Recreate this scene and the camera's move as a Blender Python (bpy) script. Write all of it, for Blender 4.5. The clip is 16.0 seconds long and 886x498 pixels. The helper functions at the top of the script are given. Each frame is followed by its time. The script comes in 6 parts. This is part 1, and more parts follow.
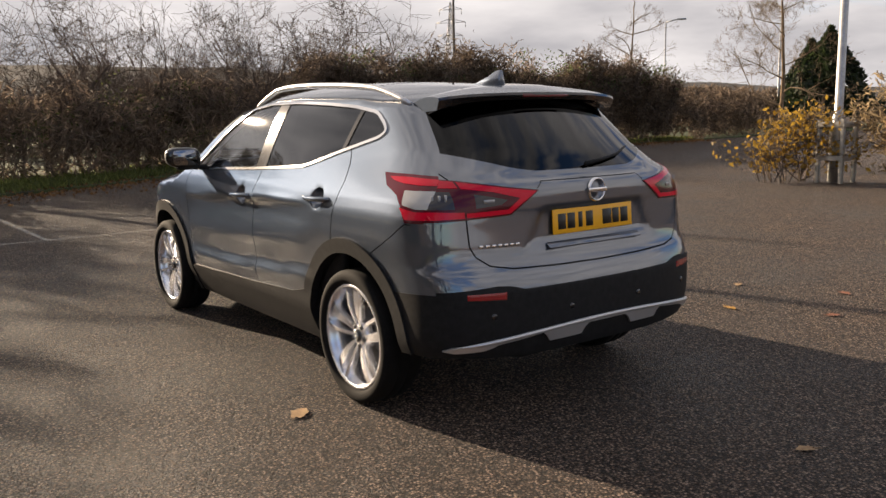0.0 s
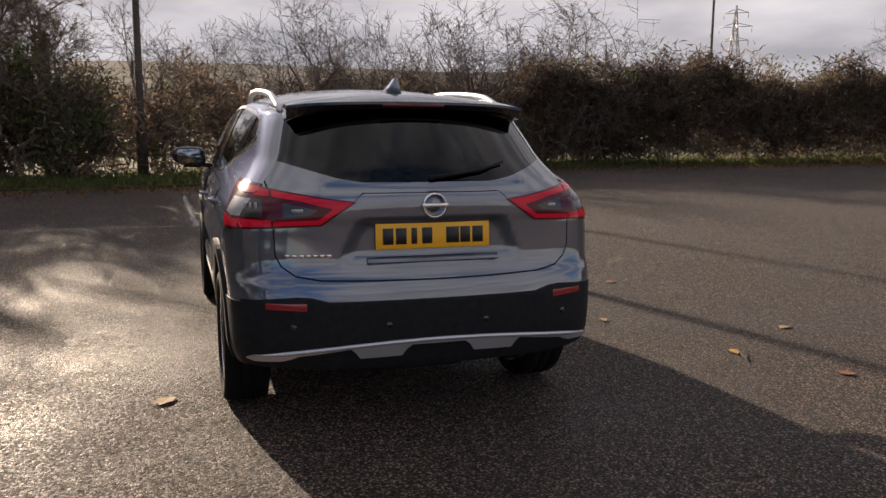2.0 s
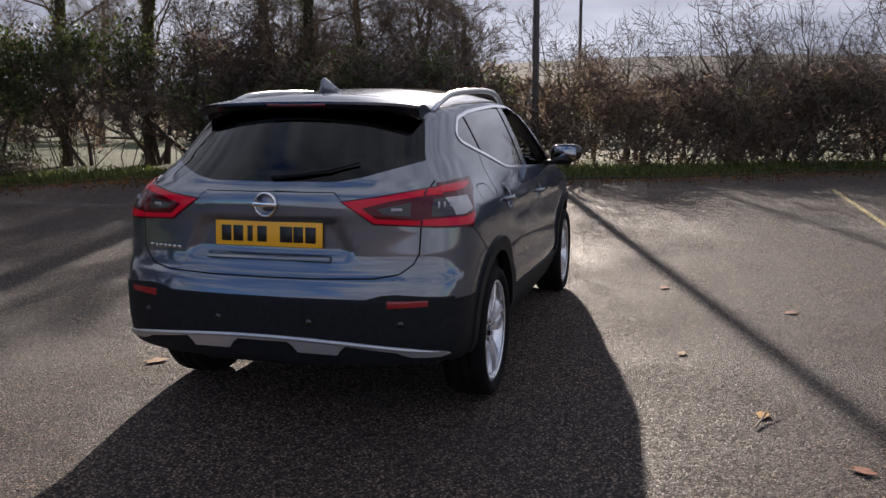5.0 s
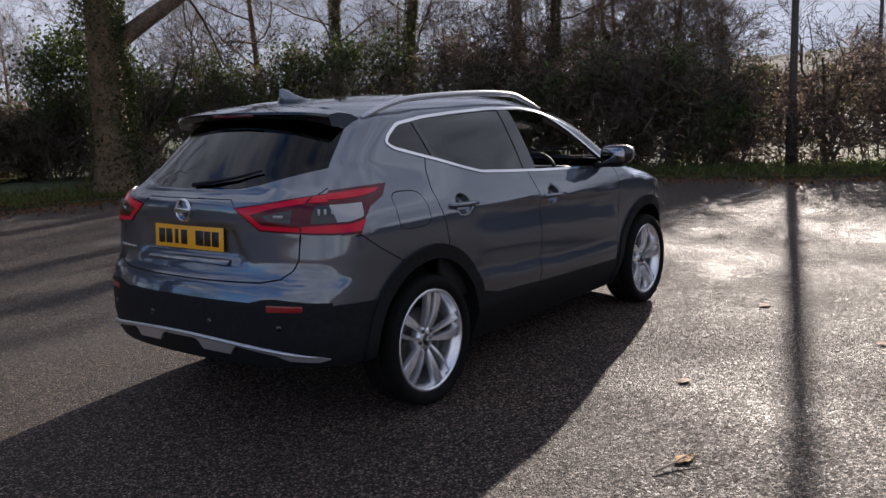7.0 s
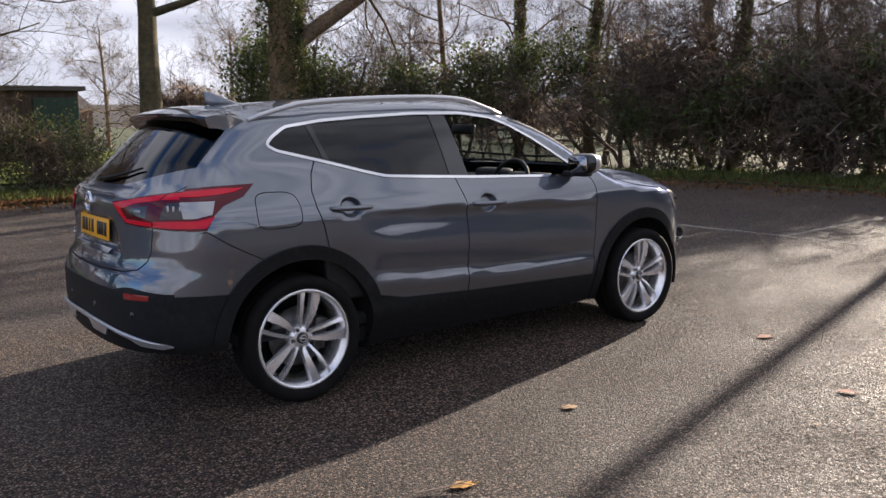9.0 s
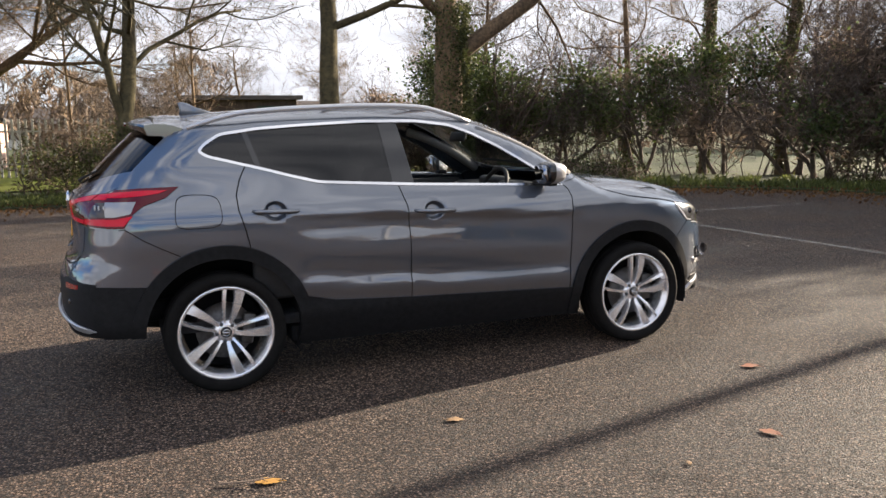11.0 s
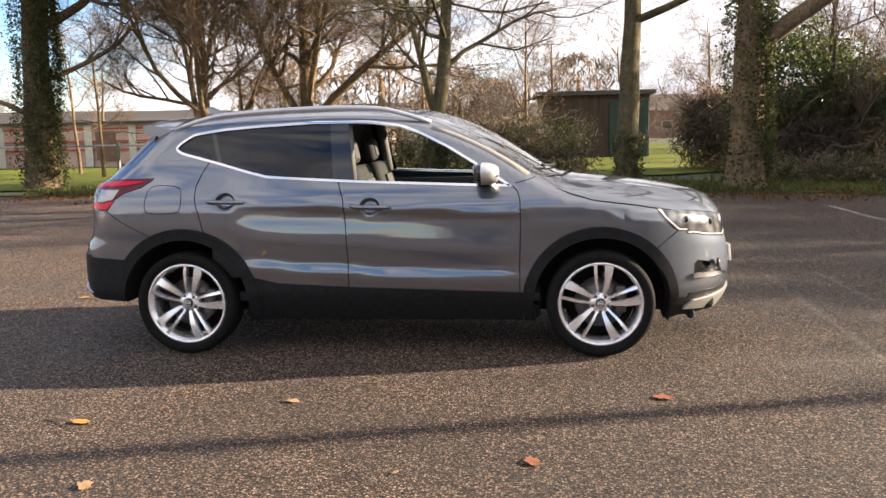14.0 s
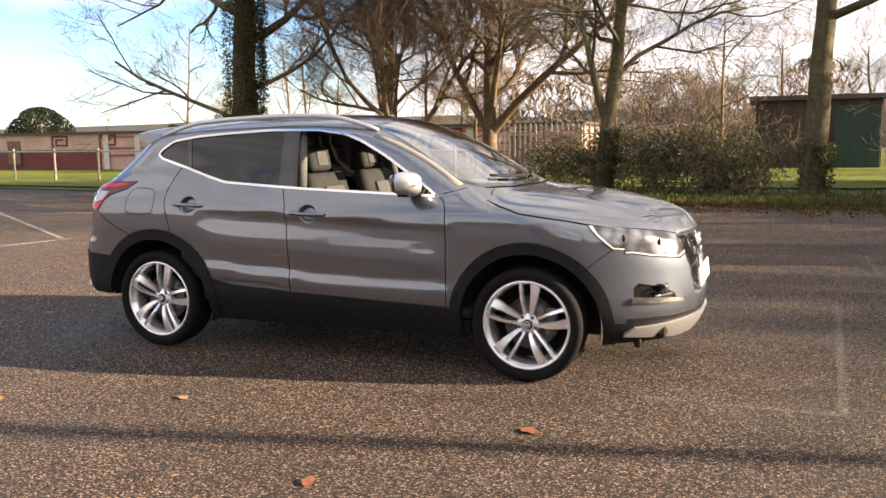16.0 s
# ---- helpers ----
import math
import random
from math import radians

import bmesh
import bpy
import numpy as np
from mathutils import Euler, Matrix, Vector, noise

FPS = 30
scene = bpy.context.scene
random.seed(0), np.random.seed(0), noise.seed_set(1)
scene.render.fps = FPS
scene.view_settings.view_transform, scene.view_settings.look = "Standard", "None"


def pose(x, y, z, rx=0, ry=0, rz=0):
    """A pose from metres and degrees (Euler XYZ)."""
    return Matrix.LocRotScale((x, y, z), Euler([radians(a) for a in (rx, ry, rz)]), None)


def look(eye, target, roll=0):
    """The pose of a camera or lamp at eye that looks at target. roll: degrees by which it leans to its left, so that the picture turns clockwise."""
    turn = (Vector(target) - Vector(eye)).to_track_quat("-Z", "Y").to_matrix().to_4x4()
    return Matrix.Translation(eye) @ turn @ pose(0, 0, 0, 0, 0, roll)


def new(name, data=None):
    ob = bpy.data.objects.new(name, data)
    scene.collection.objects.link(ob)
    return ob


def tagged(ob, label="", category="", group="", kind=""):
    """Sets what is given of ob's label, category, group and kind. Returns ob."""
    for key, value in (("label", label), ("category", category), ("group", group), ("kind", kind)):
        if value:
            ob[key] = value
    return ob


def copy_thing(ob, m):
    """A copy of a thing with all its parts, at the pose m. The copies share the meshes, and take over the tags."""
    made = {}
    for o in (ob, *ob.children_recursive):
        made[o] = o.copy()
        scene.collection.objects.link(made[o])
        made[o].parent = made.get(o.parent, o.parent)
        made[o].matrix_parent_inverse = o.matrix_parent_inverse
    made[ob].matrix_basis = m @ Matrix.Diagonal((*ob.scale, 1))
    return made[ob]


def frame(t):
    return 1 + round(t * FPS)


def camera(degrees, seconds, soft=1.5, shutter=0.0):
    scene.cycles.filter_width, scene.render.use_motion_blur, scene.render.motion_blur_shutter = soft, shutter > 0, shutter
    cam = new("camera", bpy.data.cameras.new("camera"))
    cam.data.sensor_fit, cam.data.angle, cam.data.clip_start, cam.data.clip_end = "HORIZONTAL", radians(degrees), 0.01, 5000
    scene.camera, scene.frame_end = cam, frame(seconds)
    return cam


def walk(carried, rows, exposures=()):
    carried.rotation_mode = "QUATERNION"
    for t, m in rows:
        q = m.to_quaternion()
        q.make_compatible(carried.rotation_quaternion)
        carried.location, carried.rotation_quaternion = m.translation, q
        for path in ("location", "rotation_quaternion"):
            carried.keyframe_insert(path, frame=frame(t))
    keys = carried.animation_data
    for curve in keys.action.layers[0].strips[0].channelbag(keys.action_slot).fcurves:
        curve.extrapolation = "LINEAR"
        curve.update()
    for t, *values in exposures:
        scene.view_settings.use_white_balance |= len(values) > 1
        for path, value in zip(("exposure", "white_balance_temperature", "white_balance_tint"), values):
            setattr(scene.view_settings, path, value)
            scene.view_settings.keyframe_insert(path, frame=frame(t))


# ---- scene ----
cam = camera(55.6, 16.0)
PATH = [
    (0, (-4.768, 2.854, 1.398), (-3.179, 1.683, 1.077), -1.1),
    (0.5, (-5.032, 2.438, 1.415), (-3.347, 1.408, 1.093), -0.8),
    (1, (-5.178, 1.98, 1.404), (-3.418, 1.085, 1.086), -0.5),
    (1.5, (-5.394, 1.52, 1.397), (-3.57, 0.76, 1.089), -0.0),
    (2, (-5.558, 1.078, 1.406), (-3.677, 0.472, 1.101), 0.4),
    (2.5, (-5.604, 0.618, 1.425), (-3.673, 0.196, 1.124), 0.0),
    (3, (-5.69, 0.139, 1.431), (-3.726, -0.095, 1.134), -0.7),
    (3.5, (-5.675, -0.305, 1.411), (-3.696, -0.346, 1.122), -0.7),
    (4, (-5.629, -0.748, 1.442), (-3.657, -0.585, 1.151), -0.4),
    (4.2, (-5.601, -0.948, 1.44), (-3.638, -0.708, 1.138), -0.3),
    (6.3, (-4.901, -2.847, 1.432), (-3.187, -1.863, 1.129), -1.3),
    (6.5, (-4.805, -2.988, 1.447), (-3.129, -1.938, 1.145), -1.6),
    (7, (-4.529, -3.377, 1.441), (-2.953, -2.188, 1.126), -2.0),
    (7.5, (-4.224, -3.693, 1.425), (-2.732, -2.401, 1.1), -1.6),
    (8, (-3.909, -4.002, 1.455), (-2.52, -2.599, 1.134), -1.5),
    (8.5, (-3.585, -4.372, 1.461), (-2.298, -2.874, 1.143), -1.2),
    (8.7, (-3.455, -4.487, 1.442), (-2.207, -2.955, 1.13), -1.1),
    (10.8, (-2.0, -5.347, 1.408), (-1.219, -3.528, 1.12), -0.9),
    (11, (-1.833, -5.465, 1.413), (-1.115, -3.62, 1.131), -1.0),
    (11.5, (-1.397, -5.64, 1.391), (-0.83, -3.741, 1.126), -1.2),
    (12, (-0.95, -5.78, 1.406), (-0.555, -3.837, 1.145), -1.6),
    (12.5, (-0.491, -5.946, 1.411), (-0.256, -3.979, 1.136), -1.7),
    (13, (-0.027, -5.944, 1.39), (0.075, -3.967, 1.11), -1.4),
    (13.5, (0.44, -5.984, 1.387), (0.378, -4.005, 1.108), -1.2),
    (14, (0.918, -5.962, 1.398), (0.7, -3.994, 1.12), -1.2),
    (14.5, (1.368, -5.836, 1.412), (1.01, -3.887, 1.144), -1.4),
    (15, (1.86, -5.761, 1.395), (1.356, -3.845, 1.123), -1.4),
    (15.5, (2.258, -5.581, 1.37), (1.63, -3.702, 1.098), -0.9),
    (16, (2.684, -5.378, 1.382), (1.924, -3.546, 1.127), -0.8),
]
EXPOSURES = [(0, 1.28, 6800, 14), (1.5, 1.10, 6700, 16), (2.5, 1.04, 6300, 17), (4.2, 1.10, 5900, 16), (6.5, .82, 5600, 16), (7.4, 1.04, 5600, 16), (8.5, 1.38, 5800, 16),
             (11, 1.88, 6200, 12), (12.5, 2.12, 6350, 12), (14, 2.20, 6600, 14), (16, 2.14, 6950, 15)]
walk(cam, [(t, look(eye, target, roll)) for t, eye, target, roll in PATH], EXPOSURES)

# ---- world, sun and exposure ----
SUN_AZ = math.atan2(.262, 1.0)      # the sun stands ahead of the car and a little to its left
SUN_EL = radians(17.6)
world = bpy.data.worlds.new("sky")
scene.world = world
world.use_nodes = True
wn, wl = world.node_tree.nodes, world.node_tree.links
wn.clear()
w_out = wn.new("ShaderNodeOutputWorld")
w_bg = wn.new("ShaderNodeBackground")
w_sky = wn.new("ShaderNodeTexSky")
w_sky.sky_type, w_sky.sun_disc = "NISHITA", False
w_sky.sun_elevation = SUN_EL
w_sky.sun_rotation = math.pi / 2 - SUN_AZ
w_sky.air_density, w_sky.dust_density, w_sky.ozone_density = 1.1, .15, 3.0
w_tc = wn.new("ShaderNodeTexCoord")
w_map = wn.new("ShaderNodeMapping")
w_map.inputs["Scale"].default_value = (1.5, 1.5, 6.0)
w_noise = wn.new("ShaderNodeTexNoise")
w_noise.inputs["Scale"].default_value = 1.6
w_noise.inputs["Detail"].default_value = 6
w_noise.inputs["Roughness"].default_value = .55
w_ramp = wn.new("ShaderNodeValToRGB")
w_ramp.color_ramp.elements[0].position = .36
w_ramp.color_ramp.elements[1].position = .52
w_tone = wn.new("ShaderNodeTexNoise")
w_tone.inputs["Scale"].default_value = 2.6
w_tone.inputs["Detail"].default_value = 8
w_cloud = wn.new("ShaderNodeValToRGB")
w_cloud.color_ramp.elements[0].position, w_cloud.color_ramp.elements[0].color = .32, (1.7, 1.72, 1.82, 1)
w_cloud.color_ramp.elements[1].position, w_cloud.color_ramp.elements[1].color = .66, (3.4, 3.35, 3.35, 1)
w_mix = wn.new("ShaderNodeMix")
w_mix.data_type = "RGBA"
wl.new(w_tc.outputs["Generated"], w_map.inputs["Vector"])
wl.new(w_map.outputs["Vector"], w_noise.inputs["Vector"])
wl.new(w_map.outputs["Vector"], w_tone.inputs["Vector"])
w_dot = wn.new("ShaderNodeVectorMath")
w_dot.operation = "DOT_PRODUCT"
w_dot.inputs[1].default_value = (.29, .08, .05)     # cloudier towards the sun, clearer behind
wl.new(w_tc.outputs["Generated"], w_dot.inputs[0])
w_add = wn.new("ShaderNodeMath")
wl.new(w_noise.outputs["Fac"], w_add.inputs[0])
wl.new(w_dot.outputs["Value"], w_add.inputs[1])
w_west = wn.new("ShaderNodeVectorMath")        # unseen cloud bank, added away from the sun to brighten the car's rear
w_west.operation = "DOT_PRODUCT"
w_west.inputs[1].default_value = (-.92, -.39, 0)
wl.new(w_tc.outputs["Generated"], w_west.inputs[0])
w_fill_bank = wn.new("ShaderNodeMapRange")
w_fill_bank.inputs["From Min"].default_value, w_fill_bank.inputs["From Max"].default_value = .50, .85
w_fill_bank.inputs["To Min"].default_value, w_fill_bank.inputs["To Max"].default_value = 0, .34
wl.new(w_west.outputs["Value"], w_fill_bank.inputs["Value"])
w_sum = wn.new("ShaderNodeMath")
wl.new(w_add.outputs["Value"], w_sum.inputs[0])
wl.new(w_fill_bank.outputs["Result"], w_sum.inputs[1])
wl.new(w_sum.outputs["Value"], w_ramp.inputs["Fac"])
wl.new(w_tone.outputs["Fac"], w_cloud.inputs["Fac"])
wl.new(w_ramp.outputs["Color"], w_mix.inputs["Factor"])
w_clear = wn.new("ShaderNodeMix")
w_clear.data_type, w_clear.blend_type = "RGBA", "MULTIPLY"
w_clear.inputs["Factor"].default_value = 1.0
w_sep = wn.new("ShaderNodeSeparateXYZ")
wl.new(w_tc.outputs["Generated"], w_sep.inputs[0])
w_haze_fill = wn.new("ShaderNodeValToRGB")               # haze towards the horizon; brightened overhead, unseen, to fill the shadows
w_haze_fill.color_ramp.elements[0].position, w_haze_fill.color_ramp.elements[0].color = .04, (.50, .56, .66, 1)
w_haze_fill.color_ramp.elements[1].position, w_haze_fill.color_ramp.elements[1].color = .36, (.32, .40, .55, 1)
w_haze_fill.color_ramp.elements.new(.95).color = (.85, .92, 1.0, 1)
wl.new(w_sep.outputs["Z"], w_haze_fill.inputs["Fac"])
wl.new(w_haze_fill.outputs["Color"], w_clear.inputs["B"])
wl.new(w_sky.outputs["Color"], w_clear.inputs["A"])
wl.new(w_clear.outputs["Result"], w_mix.inputs["A"])
wl.new(w_cloud.outputs["Color"], w_mix.inputs["B"])
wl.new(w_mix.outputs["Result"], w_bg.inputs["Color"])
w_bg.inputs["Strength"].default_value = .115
wl.new(w_bg.outputs["Background"], w_out.inputs["Surface"])

sun_data = bpy.data.lights.new("sun", "SUN")
sun_data.energy, sun_data.angle, sun_data.color = 4.6, radians(.6), (1.0, .82, .60)
sun = new("sun", sun_data)
sun.matrix_world = look((math.cos(SUN_AZ) * math.cos(SUN_EL) * 60, math.sin(SUN_AZ) * math.cos(SUN_EL) * 60, math.sin(SUN_EL) * 60), (0, 0, 0))


# ---- materials ----
def material(name, base, rough=.6, metal=0.0, coat=0.0, coat_rough=.03, spec=.5):
    m = bpy.data.materials.new(name)
    m.use_nodes = True
    b = m.node_tree.nodes["Principled BSDF"]
    b.inputs["Base Color"].default_value = (*base, 1)
    b.inputs["Roughness"].default_value = rough
    b.inputs["Metallic"].default_value = metal
    b.inputs["Coat Weight"].default_value = coat
    b.inputs["Coat Roughness"].default_value = coat_rough
    b.inputs["Specular IOR Level"].default_value = spec
    return m


def node(m, kind, **values):
    n = m.node_tree.nodes.new("ShaderNode" + kind)
    for k, v in values.items():
        n.inputs[k.replace("_", " ")].default_value = v
    return n


def wire(m, a, out, b, into):
    m.node_tree.links.new(a.outputs[out], b.inputs[into])


def bsdf(m):
    return m.node_tree.nodes["Principled BSDF"]


def ramp(m, source, out, stops):
    r = node(m, "ValToRGB")
    els = r.color_ramp.elements
    while len(els) < len(stops):
        els.new(.5)
    for e, (p, c) in zip(els, stops):
        e.position, e.color = p, (*c, 1) if len(c) == 3 else c
    wire(m, source, out, r, "Fac")
    return r


def grained(name, dark, light, scale, rough=.8, bump=.3, detail=6, dist=.01, per_object=0.0, metal=0.0, stretch=None):
    """A rough surface whose colour wanders at two scales, with a fine relief."""
    m = material(name, dark, rough, metal)
    tc = node(m, "TexCoord")
    n1 = node(m, "TexNoise", Scale=scale, Detail=detail, Roughness=.6)
    n2 = node(m, "TexNoise", Scale=scale * .13, Detail=3)
    src = tc
    if stretch:
        mp = node(m, "Mapping", Scale=stretch)
        wire(m, tc, "Object", mp, "Vector")
        wire(m, mp, "Vector", n1, "Vector")
        wire(m, mp, "Vector", n2, "Vector")
    else:
        wire(m, tc, "Object", n1, "Vector")
        wire(m, tc, "Object", n2, "Vector")
    mx = node(m, "Math")
    mx.operation = "ADD"
    mx.inputs[1].default_value = 0
    sc = node(m, "Math")
    sc.operation = "MULTIPLY_ADD"
    wire(m, n2, "Fac", sc, 0)
    sc.inputs[1].default_value = .8
    sc.inputs[2].default_value = -.4
    wire(m, n1, "Fac", mx, 0)
    wire(m, sc, "Value", mx, 1)
    last = mx
    if per_object:
        info = node(m, "ObjectInfo")
        ob = node(m, "Math")
        ob.operation = "MULTIPLY_ADD"
        wire(m, info, "Random", ob, 0)
        ob.inputs[1].default_value = per_object
        ob.inputs[2].default_value = -per_object / 2
        ad = node(m, "Math")
        wire(m, mx, "Value", ad, 0)
        wire(m, ob, "Value", ad, 1)
        last = ad
    r = ramp(m, last, "Value", [(.25, dark), (.75, light)])
    wire(m, r, "Color", bsdf(m), "Base Color")
    bp = node(m, "Bump", Strength=bump, Distance=dist)
    wire(m, n1, "Fac", bp, "Height")
    wire(m, bp, "Normal", bsdf(m), "Normal")
    return m


def leafy(name, dark, light, rough=.55):
    """Leaves: each piece of the mesh takes its own tone."""
    m = material(name, dark, rough)
    g = node(m, "NewGeometry")
    r = ramp(m, g, "Random Per Island", [(0, dark), (1, light)])
    wire(m, r, "Color", bsdf(m), "Base Color")
    tr = node(m, "BsdfTranslucent")
    wire(m, r, "Color", tr, "Color")
    mix = node(m, "MixShader", Fac=.55)
    out = m.node_tree.nodes["Material Output"]
    wire(m, bsdf(m), "BSDF", mix, 1)
    wire(m, tr, "BSDF", mix, 2)
    wire(m, mix, "Shader", out, "Surface")
    return m


def window_glass(name, tint, face_on=.05, shine=.95):
    """A thin pane: clear with a tint, glossier towards a grazing view."""
    m = bpy.data.materials.new(name)
    m.use_nodes = True
    nt = m.node_tree
    nt.nodes.remove(bsdf(m))
    clear = node(m, "BsdfTransparent", Color=(*tint, 1))
    gloss = node(m, "BsdfGlossy", Roughness=.02, Color=(shine, shine, shine, 1))
    lw = node(m, "LayerWeight", Blend=.5)
    steep = node(m, "Math")
    steep.operation = "POWER"
    steep.inputs[1].default_value = 3.3
    amount = node(m, "Math")
    amount.operation = "MULTIPLY_ADD"
    amount.inputs[1].default_value = 1 - face_on
    amount.inputs[2].default_value = face_on
    mix = node(m, "MixShader")
    wire(m, lw, "Facing", steep, 0)
    wire(m, steep, "Value", amount, 0)
    wire(m, amount, "Value", mix, 0)
    wire(m, clear, "BSDF", mix, 1)
    wire(m, gloss, "BSDF", mix, 2)
    wire(m, mix, "Shader", nt.nodes["Material Output"], "Surface")
    return m


PAINT = material("grey_metallic_paint", (.12, .135, .165), .55, .88, 1.0, .02)
bsdf(PAINT).inputs["Coat IOR"].default_value = 2.2
bsdf(PAINT).inputs["Specular Tint"].default_value = (.20, .22, .26, 1)
_n = node(PAINT, "TexNoise", Scale=900.0, Detail=1)
_tc = node(PAINT, "TexCoord")
wire(PAINT, _tc, "Object", _n, "Vector")
_r = ramp(PAINT, _n, "Fac", [(.35, (.068, .080, .102)), (.65, (.126, .146, .182))])
wire(PAINT, _r, "Color", bsdf(PAINT), "Base Color")
_d = node(PAINT, "TexNoise", Scale=3.0, Detail=4)
wire(PAINT, _tc, "Object", _d, "Vector")
_dr = ramp(PAINT, _d, "Fac", [(.35, (.01, .01, .01)), (.8, (.07, .07, .07))])
wire(PAINT, _dr, "Color", bsdf(PAINT), "Coat Roughness")
CLADDING = grained("black_textured_plastic", (.0075, .008, .009), (.017, .0175, .019), 260, .58, .12, 4, .002)
bsdf(CLADDING).inputs["Specular IOR Level"].default_value = .17
GLOSS_BLACK = material("gloss_black_trim", (.008, .008, .009), .12, 0, .6)
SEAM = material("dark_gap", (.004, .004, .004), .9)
CHROME = material("bright_chrome", (.75, .75, .76), .12, 1.0)
SILVER = material("satin_silver_plastic", (.56, .56, .57), .36, .75)
RED_LENS = material("red_lamp_lens", (.34, .003, .012), .14, 0, 0, .03, .35)
# slight glow added to lift the red, though the lamp is unlit
bsdf(RED_LENS).inputs["Emission Color"].default_value = (.9, .005, .05, 1)
bsdf(RED_LENS).inputs["Emission Strength"].default_value = .05
RED_REFLECTOR = material("red_reflector", (.26, .006, .010), .2, 0, .8)
DIM_RED = material("dim_red_lens", (.11, .004, .008), .15, 0, .6)
SMOKED = material("smoked_lens", (.085, .004, .010), .12, 0, .12, .03, .3)
# the tail lamp's clear lens in two tones: lit on the side, unlit behind
SIDE_LENS = material("bright_side_lens", (.36, .355, .35), .16, .3, .6)
CLEAR_LENS = material("clear_lamp_lens", (.040, .034, .034), .14, .0, .15)
HEAD_LENS = material("headlamp_lens", (.30, .31, .33), .20, .7, 1.0)
_v = node(HEAD_LENS, "TexVoronoi", Scale=13.0)
_t = node(HEAD_LENS, "TexCoord")
wire(HEAD_LENS, _t, "Object", _v, "Vector")
_h = ramp(HEAD_LENS, _v, "Distance", [(.1, (.30, .31, .33)), (.7, (.05, .052, .058))])
wire(HEAD_LENS, _h, "Color", bsdf(HEAD_LENS), "Base Color")
_b = node(HEAD_LENS, "Bump", Strength=.12, Distance=.01)
wire(HEAD_LENS, _v, "Distance", _b, "Height")
wire(HEAD_LENS, _b, "Normal", bsdf(HEAD_LENS), "Normal")
DAY_STRIP = material("white_day_running_strip", (.58, .58, .59), .2, .1, 1.0)
TINTED = window_glass("tinted_window_glass", (.016, .018, .023), .045)
REAR_TINT = window_glass("dark_rear_window_glass", (.008, .009, .011), .03, .62)
CLEAR = window_glass("clear_window_glass", (.80, .84, .82))
SCREEN = window_glass("windscreen_glass", (.70, .75, .76), .22)
ROOF_GLASS = material("dark_roof_glass", (.006, .006, .008), .05, 0, 1.0)
PLATE_YELLOW = material("yellow_plate", (.90, .44, .010), .40, 0, .1)
PLATE_BLACK = material("plate_letter_black", (.010, .010, .010), .4)
RUBBER = grained("tyre_rubber", (.003, .003, .003), (.009, .0085, .008), 90, .85, .25, 5, .002)
bsdf(RUBBER).inputs["Specular IOR Level"].default_value = .2
ALLOY = material("machined_alloy", (.94, .94, .96), .25, .75, .5)
ALLOY_DARK = material("grey_painted_alloy", (.10, .10, .105), .4, .8)
STEEL = grained("brake_steel", (.07, .066, .064), (.15, .145, .14), 60, .4, .1, 4, .001, 0, .9)
SEAT_BLACK = grained("dark_seat_cloth", (.012, .012, .013), (.03, .03, .032), 400, .85, .2, 3, .001)
SEAT_DARK = grained("charcoal_seat_cloth", (.025, .025, .025), (.055, .054, .052), 400, .85, .2, 3, .001)
SEAT_GREY = grained("light_grey_seat_cloth", (.08, .078, .074), (.14, .136, .13), 350, .85, .2, 3, .001)
DASH = grained("dark_dashboard_plastic", (.010, .010, .011), (.022, .022, .023), 150, .6, .1, 3, .001)
HEADLINER = grained("grey_headlining", (.16, .155, .15), (.23, .225, .215), 300, .9, .1, 3, .001)
MIRROR = material("mirror_glass", (.34, .35, .37), .03, 1.0)


# ---- building helpers ----
def part(name, bm, mat, parent=None, label="", smooth=True):
    """Links a bmesh as one mesh object, under a thing or a part."""
    me = bpy.data.meshes.new(name)
    bm.to_mesh(me)
    bm.free()
    if smooth:
        me.polygons.foreach_set("use_smooth", [True] * len(me.polygons))
    me.materials.append(mat)
    ob = new(name, me)
    if parent:
        ob.parent = parent
    if label:
        ob["label"] = label
    return ob


def raw(name, verts, faces, mat, parent=None, label="", smooth=False):
    me = bpy.data.meshes.new(name)
    me.from_pydata([tuple(v) for v in verts], [], faces)
    if smooth:
        me.polygons.foreach_set("use_smooth", [True] * len(me.polygons))
    me.materials.append(mat)
    me.update()
    ob = new(name, me)
    if parent:
        ob.parent = parent
    if label:
        ob["label"] = label
    return ob


def thing(name, label, category, m=None, group="", kind=""):
    ob = new(name)
    ob.empty_display_size = .2
    if m is not None:
        ob.matrix_basis = m
    return tagged(ob, label, category, group, kind)


def box(bm, size, m, bevel=0.0, segments=2):
    r = bmesh.ops.create_cube(bm, size=1, matrix=m @ Matrix.Diagonal((*size, 1)))
    if bevel:
        es = list({e for v in r["verts"] for e in v.link_edges})
        bmesh.ops.bevel(bm, geom=es, offset=bevel, segments=segments, affect="EDGES", profile=.5)
    return bm


